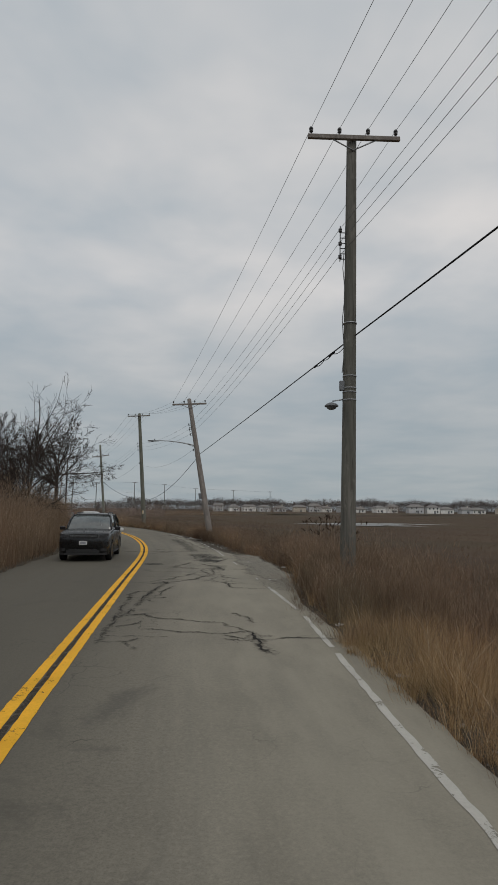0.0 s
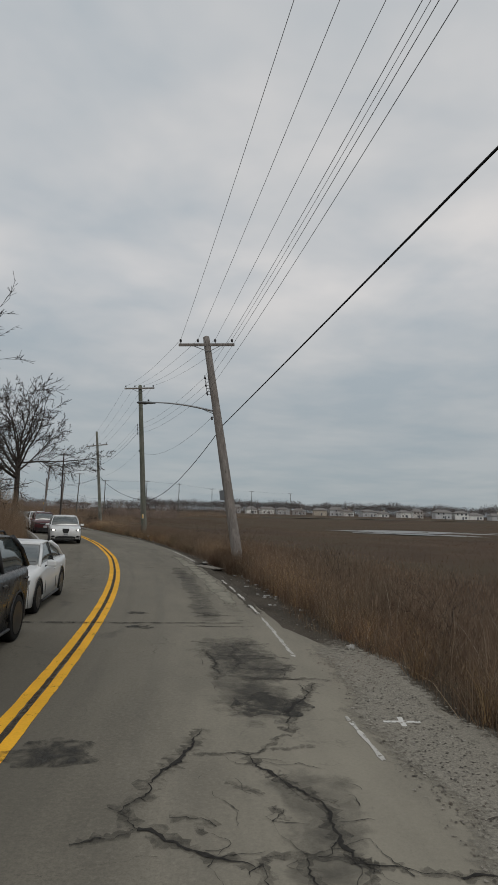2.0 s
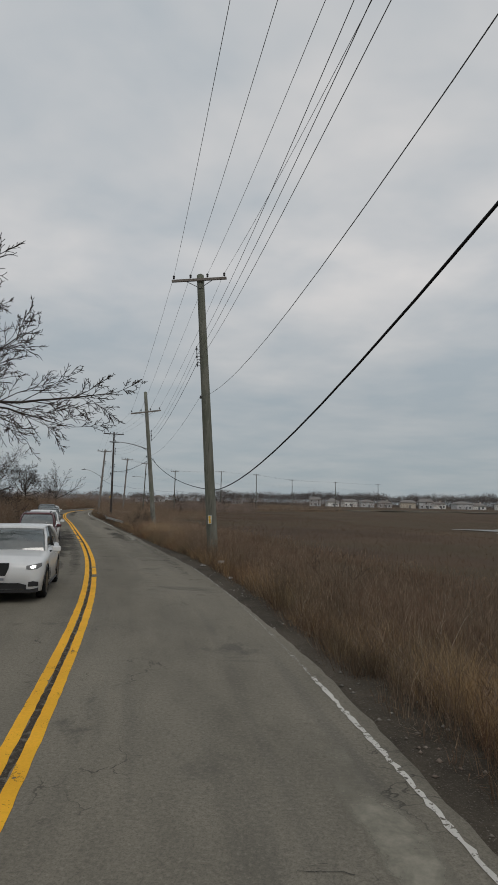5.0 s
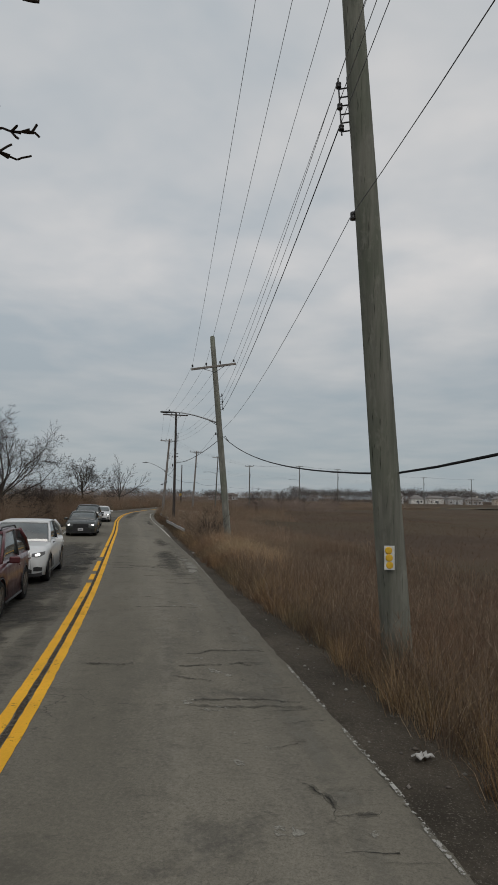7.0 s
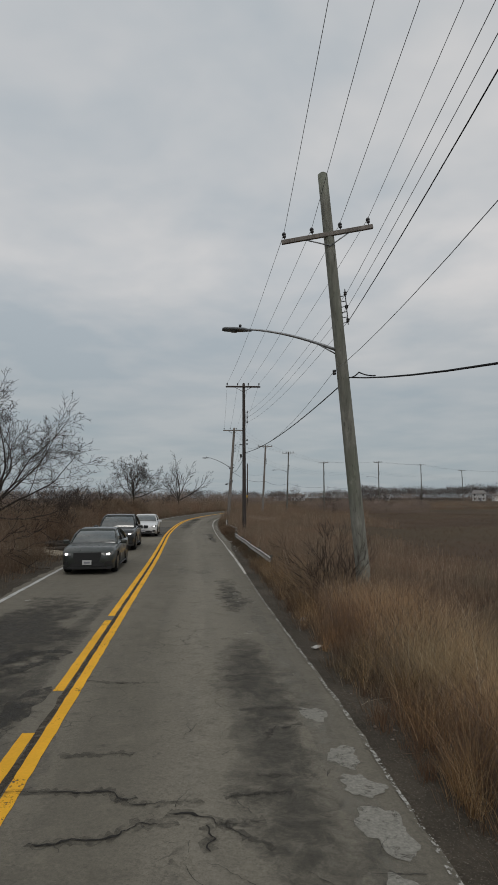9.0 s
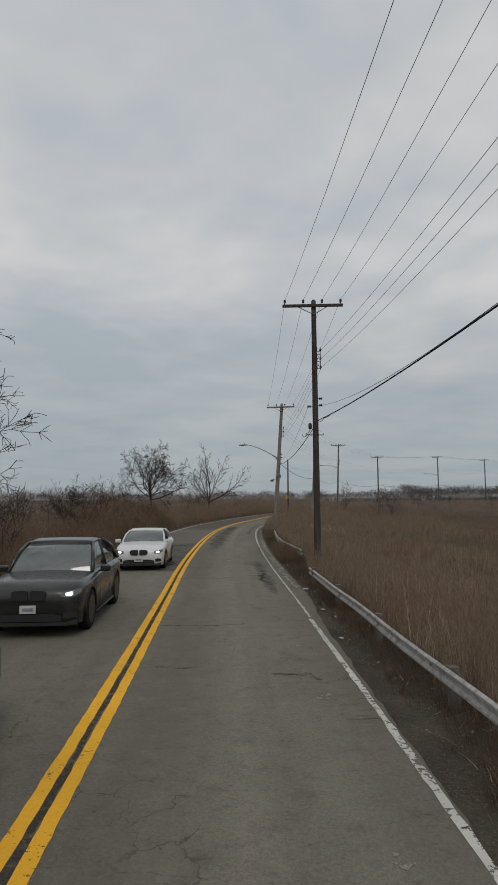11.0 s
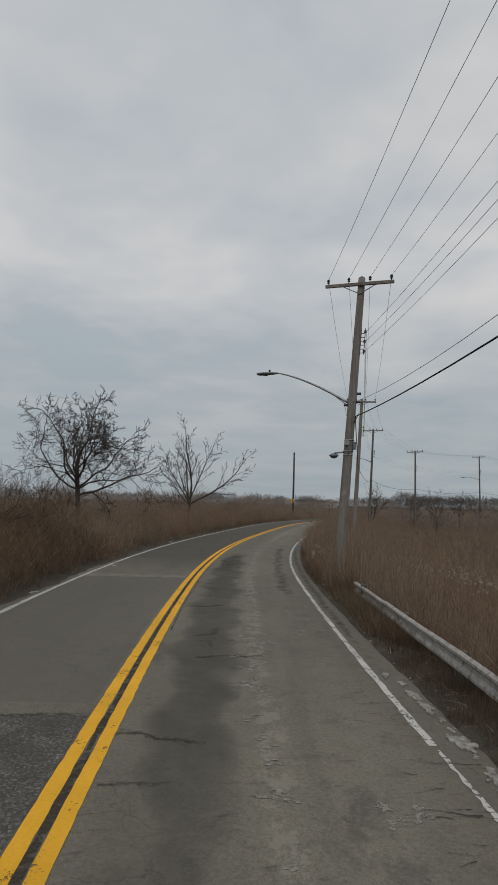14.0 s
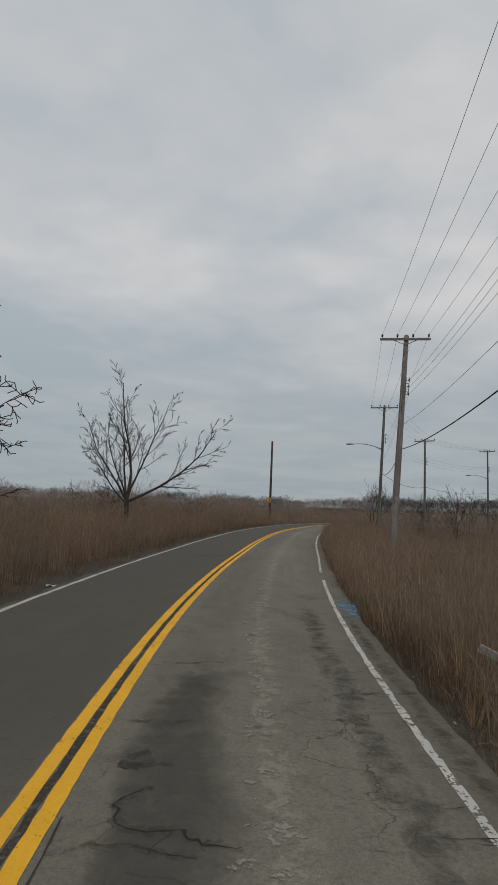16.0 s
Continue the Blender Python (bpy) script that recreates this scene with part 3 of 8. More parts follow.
# ---- the road's line ----
LINE = [(3.0, -90), (1.6, -50), (0.4, -20), (-0.87, 0), (-1.45, 8), (-1.73, 12), (-2.0, 16), (-2.27, 20), (-2.53, 24), (-2.84, 28), (-3.27, 32), (-3.85, 36), (-4.58, 40), (-5.45, 44), (-6.46, 48), (-8.91, 56),
        (-11.84, 64), (-15.17, 72), (-18.72, 80), (-22.31, 88), (-25.9, 96), (-29.59, 104), (-33.3, 112), (-36.78, 120), (-40.07, 128), (-43.07, 136), (-45.61, 144), (-47.66, 152), (-49.4, 160), (-51.6, 171), (-53.7, 184),
        (-54.6, 196), (-54.2, 209), (-50.5, 224), (-43, 239), (-30, 252), (-10, 266), (20, 282), (80, 310), (160, 345)]


def spline(pts, step):
    out = []
    p = [np.array(q, float) for q in pts]
    p = [2 * p[0] - p[1], *p, 2 * p[-1] - p[-2]]
    for i in range(1, len(p) - 2):
        n = max(2, int(np.linalg.norm(p[i + 1] - p[i]) / step))
        for k in range(n):
            u = k / n
            out.append(0.5 * (2 * p[i] + (p[i + 1] - p[i - 1]) * u + (2 * p[i - 1] - 5 * p[i] + 4 * p[i + 1] - p[i + 2]) * u * u
                              + (3 * p[i] - p[i - 1] - 3 * p[i + 1] + p[i + 2]) * u ** 3))
    out.append(p[-2])
    return np.array(out)


RL = spline(LINE, 0.5)
for _ in range(6):
    RL[1:-1] = 0.25 * RL[:-2] + 0.5 * RL[1:-1] + 0.25 * RL[2:]
RS = np.r_[0, np.cumsum(np.linalg.norm(np.diff(RL, axis=0), axis=1))]
RT = np.gradient(RL, axis=0)
RT /= np.linalg.norm(RT, axis=1)[:, None]
RN = np.stack([RT[:, 1], -RT[:, 0]], 1)
UPTO = int(np.argmax(RL[:, 1] > 204))


def s_of(y):
    """The length along the road at a given y, as far as the bend."""
    return float(np.interp(y, RL[:UPTO, 1], RS[:UPTO]))


def on_road(s, d, z=0.0):
    """World place at s along the road and d to the right of its middle."""
    x, y = np.interp(s, RS, RL[:, 0]), np.interp(s, RS, RL[:, 1])
    nx, ny = np.interp(s, RS, RN[:, 0]), np.interp(s, RS, RN[:, 1])
    return np.stack([x + nx * d, y + ny * d, np.zeros_like(x) + z], -1)


def heading(s):
    """Degrees by which the road's direction is turned from +y."""
    tx, ty = np.interp(s, RS, RT[:, 0]), np.interp(s, RS, RT[:, 1])
    return math.degrees(math.atan2(-tx, ty))


def table(y, *rows):
    return np.interp(y, [r[0] for r in rows], [r[1] for r in rows])


def right_line(y):
    return table(y, (4, 3.5), (7.7, 3.70), (10.6, 3.88), (13.7, 4.03), (17, 3.95), (20, 3.86), (28, 3.52), (36, 3.48), (48, 3.53), (60, 3.62), (63, 3.6), (67, 3.46), (72, 3.42), (76, 3.44), (80, 3.5), (84, 3.44), (88, 3.4), (112, 3.41), (128, 3.33), (138, 3.25), (148, 3.39), (160, 3.55), (200, 3.5))


def left_line(y):
    return table(y, (20, 3.8), (33, 3.5), (51, 3.33), (65, 3.3), (86, 3.12), (94, 3.15), (112, 3.35), (131, 3.4), (150, 3.3), (200, 3.3))


def signed_distance(x, y):
    """Distance to the right of the road's middle (negative: to the left) and the place along it."""
    d, near = np.full(len(x), 1e9), np.zeros(len(x), int)
    for k in range(0, len(x), 4000):
        q = (x[k:k + 4000, None] - RL[None, ::2, 0]) ** 2 + (y[k:k + 4000, None] - RL[None, ::2, 1]) ** 2
        near[k:k + 4000] = q.argmin(1) * 2
    px, py = x - RL[near, 0], y - RL[near, 1]
    d = np.hypot(px, py) * np.where(px * RN[near, 0] + py * RN[near, 1] > 0, 1, -1)
    return d, RS[near]


def wobble(x, y, scale, seed=0.0):
    """Smooth cheap noise from -1 to 1."""
    a = np.sin(x / scale * 1.7 + seed) * np.cos(y / scale * 1.3 - seed * 2) + np.sin((x + y) / scale * 0.9 + seed * 3)
    b = np.sin(x / scale * 3.9 - seed) * np.sin(y / scale * 4.3 + seed)
    return (a * 0.4 + b * 0.2)


def shoulder(y):
    """How much wider the bare shoulder is than usual."""
    return table(y, (15, 0), (20, 0.9), (23, 1.15), (27, 1.1), (29.5, 0.7), (31, 0.4), (36, 0.4), (39, 0.32), (41, 0.16), (46, 0.2), (52, 0.3), (58, 0.5), (68, 0.5), (74, 0.1), (80, 0))


def ground_z(d, x, y):
    d = np.where(d > 3.6, np.maximum(3.6, d - shoulder(y)), d)
    z = np.interp(d, [-400, -60, -20, -8, -5.5, -3.9, 3.6, 4.6, 5.6, 8.5, 14, 60, 120, 240, 900], [0.6, 0.5, 0.35, 0.2, 0.06, -0.06, -0.06, -0.10, -0.2, -0.6, -0.8, -0.9, -0.6, 4.6, 5.4])
    rough = np.interp(np.abs(d), [4.0, 6.0, 12], [0.0, 0.06, 0.14])
    return z + rough * wobble(x, y, 2.3)


# ---- ground ----


def lines(a, b, lo, hi, fine):
    far = np.array([1.6, 4, 8, 14, 24, 40, 55, 70, 95, 120, 150, 180, 220, 280, 400, 700, 1200, 2000, 3200])
    return np.r_[(a - far)[::-1], np.arange(a, b + 0.01, fine), b + far]


gx, gy = lines(-90, 45, 0, 0, 0.75), lines(-20, 235, 0, 0, 1.0)
gX, gY = [a.ravel() for a in np.meshgrid(gx, gy)]
gD, gS = signed_distance(gX, gY)
gZ = ground_z(gD, gX, gY)
nx = len(gx)
gF = [(r * nx + c, r * nx + c + 1, (r + 1) * nx + c + 1, (r + 1) * nx + c) for r in range(len(gy) - 1) for c in range(nx - 1)]
ground = raw("ground", np.stack([gX, gY, gZ], 1), gF, M["ground"], smooth=True)
zone = ground.data.attributes.new("zone", "FLOAT", "POINT")
zone.data.foreach_set("value", np.interp(gD, [-5.5, -4.2, 4.2, 5.2, 6.2], [0, 1, 1, 0.8, 0]).astype(np.float32))
tagged(ground, "brown marsh soil with dead grass litter beside the road", "ground", kind="structure")

# ---- road ----
S0, S1 = s_of(-60), RS[-1]
rs = np.r_[np.arange(S0, s_of(190), 0.3), np.arange(s_of(190), S1, 2.5)]
ry = on_road(rs, 0)[:, 1]
edge_r = right_line(ry) + table(ry, (9, 0.45), (14, 0.28), (50, 0.26), (58, 0.03), (92, 0.03), (101, 0.19), (105, 0.46), (124, 0.46), (130, 0.44)) + 0.018 * np.sin(rs * 1.9) * np.sin(rs * 0.7 + 1) + 0.012 * np.sin(rs * 5.3) + 0.012 * np.sin(rs * 9.1) + table(ry, (15, 0), (21, 1.0), (27, 1.0), (30.5, 0), (33, -0.1), (46, -0.1), (50, 0))
edge_l = left_line(ry) + 0.30 + 0.09 * np.sin(rs * 1.6 + 2) * np.sin(rs * 0.8) + 0.04 * np.sin(rs * 6.1)
cols = np.r_[0, 0.012, np.linspace(0.08, 0.92, 11), 0.988, 1]
rv, ruv = [], []
for i, s in enumerate(rs):
    for c in cols:
        d = -edge_l[i] + (edge_l[i] + edge_r[i]) * c
        z = -0.02 if c in (0, 1) else 0.0
        rv.append(on_road(s, d, z))
        ruv.append((d, s))
nc = len(cols)
rf = [(i * nc + k, i * nc + k + 1, (i + 1) * nc + k + 1, (i + 1) * nc + k) for i in range(len(rs) - 1) for k in range(nc - 1)]
# the broken asphalt edge has thickness
top = len(rv)
for i, s in enumerate(rs):
    for d in (-edge_l[i] - 0.03, edge_r[i] + 0.03):
        rv.append(on_road(s, d, -0.09))
        ruv.append((d, s))
for i in range(len(rs) - 1):
    rf.append((top + 2 * i, i * nc, (i + 1) * nc, top + 2 * i + 2))
    rf.append((i * nc + nc - 1, top + 2 * i + 1, top + 2 * i + 3, (i + 1) * nc + nc - 1))
road = raw("road", rv, rf, M["asphalt"])
uvl = road.data.uv_layers.new(name="UVMap")
li = np.zeros(len(road.data.loops), int)
road.data.loops.foreach_get("vertex_index", li)
uvl.data.foreach_set("uv", np.array(ruv)[li].ravel().astype(np.float32))
tagged(road, "cracked grey asphalt two-lane road with worn edges", "road", kind="structure")


def stripe(name, s_from, s_to, d_of, width, material, label, step=0.5, gaps=(), z=0.005, ragged=0.0, seed=0):
    """A painted line along the road, left out over gaps."""
    rng = np.random.default_rng(seed)
    ss = np.arange(s_from, s_to, step)
    v, f = [], []
    prev = -1
    for i, s in enumerate(ss):
        if any(a < s < b for a, b in gaps):
            prev = -1
            continue
        y = float(np.interp(s, RS, RL[:, 1]))
        d = float(d_of(y))
        a, b = rng.uniform(-ragged, ragged, 2)
        v += [on_road(s, d - width / 2 + a, z), on_road(s, d + width / 2 + b, z)]
        k = len(v) - 2
        if prev >= 0:
            f.append((prev, prev + 1, k + 1, k))
        prev = k
    return tagged(raw(name, v, f, material), label, "road marking", kind="structure")


def sy(*ys):
    return [(s_of(a), s_of(b)) for a, b in ys]


stripe("yellow_line_near", S0, S1, lambda y: 0.113, 0.140, M["yellow"], "solid yellow centre line, near lane side", gaps=sy((60.55, 60.95), (62.9, 63.05)), step=0.16, ragged=0.006, seed=1)
stripe("yellow_line_far", S0, S1, lambda y: -0.113, 0.140, M["yellow"], "solid yellow centre line, far lane side, broken in places", gaps=sy((79.9, 81.0), (74.6, 75.0), (76.3, 76.9), (85.4, 85.7)), step=0.16, ragged=0.006, seed=2)
stripe("edge_line_right", S0, s_of(17.7), right_line, 0.088, M["white"], "flaking white edge line on the asphalt", 0.2, gaps=sy((10.41, 10.7), (13.4, 13.9)), ragged=0.012, seed=3)
stripe("edge_line_right", s_of(17.7), s_of(26.5), right_line, 0.05, M["white_worn"], "thin remains of the white edge line", 0.1, gaps=sy((17.7, 19.3), (19.8, 24.0), (25.3, 26.5)), ragged=0.012, seed=11)
stripe("edge_line_right", s_of(26.5), s_of(50), right_line, 0.06, M["white_worn"], "scattered remains of the white edge line", 0.1, gaps=sy((26.5, 27.9), (31.4, 31.7), (33.1, 33.7), (35.0, 35.3), (36.5, 37.0), (38.0, 44.3)), ragged=0.018, seed=7)
stripe("edge_line_right", s_of(50), s_of(92), right_line, 0.045, M["white_faint"], "thin remains of the white edge line", 0.2, gaps=sy((64.2, 64.65), (66.5, 74.9)), ragged=0.010, seed=6)
stripe("edge_line_right", s_of(102), s_of(121.7), lambda y: right_line(y) + 0.02, 0.045, M["white_worn"], "last slivers of the white edge line", 0.1, ragged=0.016, seed=12)
stripe("edge_line_right", s_of(92), S1, right_line, 0.088, M["white_worn"], "badly flaked white edge line on the asphalt", 0.2, gaps=sy((102.0, 121.7), (152.2, 154.0)), ragged=0.012, seed=4)
stripe("centre_seam", S0, s_of(200), lambda y: 0.0, 0.078, M["seam"], "dark crumbled seam between the yellow lines", 0.3, z=0.004, ragged=0.02, seed=5)
stripe("lane_seam", s_of(126.5), s_of(138), lambda y: 0.235 + 0.012 * math.sin(y * 1.3), 0.014, M["crack_fine"], "dark tarred seam beside the yellow lines", 0.25, z=0.0064, ragged=0.008, seed=8)
stripe("edge_line_left", s_of(44), S1, lambda y: -left_line(y), 0.12, M["white_left"], "white edge line beside the reeds", 0.4, ragged=0.015, seed=4)

# ---- cracks, patches ----
CR = random.Random(11)
CRACKS_A = [
    (0.032, [(-1.33, 11.19), (-1.37, 11.93), (-1.35, 12.84), (-1.42, 13.69), (-1.53, 15.96)]),
    (0.05, [(-1.41, 13.33), (-1.26, 13.95), (-1.21, 14.43)]),
    (0.032, [(-1.37, 13.51), (-0.91, 13.78), (-0.73, 13.4), (-0.14, 13.17), (0.62, 12.88)]),
    (0.032, [(-1.25, 12.48), (-0.96, 12.76), (-0.93, 13.1)]),
    (0.032, [(-0.79, 12.31), (-0.12, 12.05), (0.63, 11.91), (1.04, 12.18)]),
    (0.02, [(0.62, 12.88), (0.67, 12.58), (0.88, 12.41), (1.02, 12.18)]),
    (0.07, [(1.02, 12.12), (1.1, 11.66), (1.17, 11.18), (1.23, 10.74), (1.38, 10.53)]),
    (0.032, [(0.61, 11.83), (0.95, 11.51), (1.31, 11.48), (1.53, 11.6), (2.16, 11.61), (2.39, 11.53)]),
    (0.02, [(0.62, 11.57), (0.82, 11.49), (1.02, 11.43)]),
    (0.032, [(1.17, 11.66), (1.4, 11.79)]),
]
CRACKS_B = [
    (0.032, [(0.76, 13.9), (1.08, 13.47), (1.16, 12.87)]),
    (0.012, [(1.06, 12.95), (1.54, 12.84)]),
    (0.012, [(0.39, 11.22), (0.65, 11.19)]),
    (0.02, [(-1.3, 11.78), (-0.79, 11.73), (-0.29, 11.69)]),
    (0.02, [(-1.29, 11.32), (-0.92, 11.32), (-0.73, 11.55)]),
    (0.02, [(-0.94, 11.36), (-0.71, 10.79)]),
    (0.05, [(-1.25, 14.69), (-1.22, 15.42), (-1.19, 16.27), (-1.1, 17.18), (-1.0, 18.97)]),
    (0.032, [(-1.17, 15.91), (-0.82, 15.9), (-0.77, 16.05)]),
    (0.032, [(-0.93, 16.19), (-0.93, 16.96), (-0.84, 17.43), (-0.66, 18.07)]),
    (0.02, [(-1.61, 15.87), (-1.19, 15.91)]),
    (0.02, [(-1.22, 16.16), (-0.93, 16.19)]),
    (0.032, [(-1.01, 15.25), (-1.03, 15.76)]),
    (0.032, [(-1.58, 15.91), (-1.6, 16.34), (-1.47, 16.97)]),
    (0.02, [(-1.69, 16.9), (-1.19, 16.93)]),
    (0.02, [(-2.03, 18.76), (-1.0, 18.97)]),
]
CRACKS_C = [
    (0.032, [(0.36, 19.2), (0.68, 18.83), (0.78, 17.93), (0.91, 17.76), (1.67, 17.61)]),
    (0.012, [(-0.72, 16.02), (-0.32, 15.97)]),
    (0.012, [(1.13, 16.26), (1.51, 16.22)]),
    (0.012, [(-0.22, 17.96), (0.13, 17.9)]),
    (0.012, [(1.06, 17.03), (1.31, 16.98)]),
    (0.05, [(-1.49, 18.54), (-1.13, 18.64), (-0.98, 18.82), (-0.7, 19.0), (-0.34, 19.43), (-0.1, 19.88), (-0.04, 20.23), (0.33, 20.84)]),
    (0.05, [(-0.98, 18.82), (-0.96, 18.64), (-0.96, 18.39)]),
    (0.02, [(-0.98, 18.82), (-1.05, 19.06)]),
    (0.032, [(-1.44, 18.99), (-1.1, 19.42), (-0.81, 19.93), (-0.48, 20.74), (-0.24, 21.36)]),
    (0.02, [(-1.7, 20.29), (-1.05, 20.33), (-0.67, 20.23)]),
    (0.032, [(-1.0, 19.53), (-0.23, 19.46), (0.16, 19.38), (0.4, 19.16)]),
    (0.02, [(-0.58, 20.87), (-0.29, 20.74), (0.29, 20.91)]),
]
CRACKS_D = [
    (0.032, [(-0.43, 20.83), (0.09, 20.56), (0.5, 20.51), (0.57, 20.23), (0.89, 19.89), (1.13, 19.8)]),
    (0.02, [(0.12, 20.87), (0.57, 20.84), (0.62, 20.57), (0.87, 20.51)]),
    (0.02, [(-0.08, 20.13), (0.09, 20.34), (0.33, 20.18)]),
    (0.02, [(0.21, 19.42), (0.26, 19.75), (0.39, 20.13)]),
    (0.02, [(0.63, 19.42), (0.75, 19.8)]),
    (0.032, [(0.54, 19.12), (0.87, 19.0), (1.15, 18.87)]),
    (0.02, [(0.71, 19.06), (0.82, 19.24), (0.84, 19.5)]),
    (0.032, [(0.6, 18.81), (0.86, 18.61), (1.27, 18.51)]),
    (0.032, [(0.64, 18.81), (0.72, 18.43)]),
    (0.012, [(0.08, 18.87), (0.45, 18.89)]),
    (0.012, [(-0.09, 19.16), (0.37, 19.16)]),
    (0.02, [(-1.76, 21.73), (-0.87, 21.78), (-0.07, 21.93)]),
    (0.02, [(-0.65, 21.51), (-0.01, 21.44), (0.3, 21.29)]),
]
CRACKS_E = [
    (0.012, [(-1.61, 22.47), (-0.77, 22.7)]),
    (0.032, [(-0.08, 22.71), (0.66, 22.66), (1.2, 22.53), (2.16, 22.44)]),
    (0.032, [(-0.08, 22.71), (-0.07, 21.93), (0.26, 20.94)]),
    (0.032, [(0.23, 22.72), (0.24, 22.03), (0.33, 20.88)]),
    (0.02, [(0.66, 22.62), (0.42, 21.52)]),
    (0.032, [(-0.02, 22.21), (0.66, 22.32)]),
    (0.07, [(-1.15, 23.26), (-0.95, 23.68), (-0.85, 24.09), (-0.62, 25.06)]),
    (0.032, [(-0.99, 23.04), (-1.19, 22.91), (-1.39, 22.82)]),
    (0.05, [(-1.14, 23.26), (-0.96, 23.04), (-0.51, 22.77), (-0.12, 22.6)]),
    (0.032, [(-0.75, 23.21), (-0.39, 23.1)]),
    (0.02, [(-0.54, 23.15), (-0.46, 23.0)]),
    (0.02, [(-0.71, 24.35), (-0.13, 24.4), (0.14, 24.85), (0.33, 24.92)]),
    (0.05, [(-0.13, 24.38), (0.1, 23.95), (0.33, 23.62), (0.46, 23.23), (0.55, 22.8), (0.7, 22.65)]),
]
CRACKS_F = [
    (0.02, [(0.32, 23.54), (0.55, 23.51)]),
    (0.02, [(0.08, 24.55), (0.53, 24.63)]),
    (0.02, [(-0.35, 23.8), (-0.03, 23.61)]),
    (0.07, [(0.25, 25.05), (0.35, 25.71), (0.82, 26.86)]),
    (0.02, [(0.03, 23.42), (0.11, 23.21)]),
    (0.032, [(-0.82, 28.68), (-0.59, 27.92), (-0.61, 27.56), (-0.51, 27.32), (-0.53, 26.9)]),
    (0.02, [(-1.06, 29.28), (-0.34, 29.12), (0.32, 29.21)]),
    (0.02, [(-0.69, 28.31), (-0.32, 28.25), (0.2, 28.27)]),
    (0.02, [(-0.61, 27.56), (0.11, 27.52), (0.48, 27.46)]),
    (0.032, [(-0.31, 27.49), (-0.25, 27.94), (-0.36, 28.36), (-0.32, 29.13)]),
    (0.012, [(-0.93, 26.95), (-0.69, 26.9)]),
    (0.032, [(-0.07, 28.11), (0.58, 28.21)]),
    (0.05, [(0.59, 27.81), (0.4, 27.09)]),
    (0.032, [(-0.08, 27.03), (0.63, 27.04), (1.06, 27.0)]),
    (0.012, [(-2.19, 28.29), (-1.54, 28.32)]),
]
CRACKS_G = [
    (0.012, [(-2.0, 26.24), (-1.63, 26.2)]),
    (0.032, [(-1.28, 32.23), (-0.81, 31.88), (-0.09, 31.9)]),
    (0.02, [(-1.18, 31.72), (-0.85, 31.88)]),
    (0.032, [(-1.31, 30.61), (-0.89, 30.65), (0.09, 30.78)]),
    (0.02, [(-0.24, 31.36), (-0.04, 31.27)]),
    (0.02, [(-0.63, 33.65), (0.52, 33.53)]),
    (0.012, [(-4.98, 36.86), (-4.28, 36.89)]),
    (0.02, [(-2.73, 42.15), (-2.42, 41.92), (-1.86, 41.99)]),
    (0.032, [(-2.52, 40.24), (-2.08, 40.21), (-1.34, 40.25)]),
    (0.012, [(-5.93, 42.39), (-5.28, 42.52), (-3.77, 42.73)]),
    (0.012, [(-12.82, 65.58), (-11.74, 65.94)]),
    (0.02, [(-10.45, 65.72), (-9.0, 66.0)]),
    (0.02, [(-7.84, 61.7), (-7.38, 61.83)]),
    (0.02, [(-7.41, 60.65), (-7.03, 60.85)]),
    (0.02, [(-10.44, 65.91), (-9.71, 66.15), (-9.17, 66.17)]),
    (0.012, [(-12.34, 65.81), (-11.31, 66.05)]),
]
CRACKS_H = [
    (0.012, [(-9.98, 65.43), (-9.71, 65.54)]),
    (0.012, [(-9.29, 65.41), (-8.9, 65.5)]),
    (0.02, [(-8.51, 63.64), (-8.19, 63.75)]),
    (0.02, [(-8.86, 64.11), (-8.62, 63.92), (-8.53, 63.51)]),
    (0.02, [(-11.26, 67.99), (-11.03, 68.07), (-10.86, 68.29), (-10.07, 68.43)]),
    (0.032, [(-12.54, 66.98), (-11.81, 67.2)]),
    (0.02, [(-11.11, 67.31), (-10.76, 67.4), (-10.57, 67.54)]),
    (0.02, [(-10.42, 67.55), (-10.26, 67.67), (-10.1, 67.59)]),
    (0.02, [(-11.06, 66.76), (-10.62, 66.74), (-10.46, 66.73)]),
    (0.012, [(-11.38, 68.9), (-10.79, 69.01)]),
    (0.02, [(-13.64, 71.52), (-13.38, 71.49), (-12.86, 71.72), (-12.28, 71.79)]),
    (0.02, [(-14.76, 72.44), (-13.83, 72.81)]),
    (0.012, [(-14.38, 72.37), (-13.58, 72.61)]),
    (0.032, [(-15.56, 76.48), (-14.94, 76.82), (-14.18, 77.18)]),
    (0.032, [(-14.58, 75.82), (-14.36, 75.99), (-13.88, 76.26)]),
]
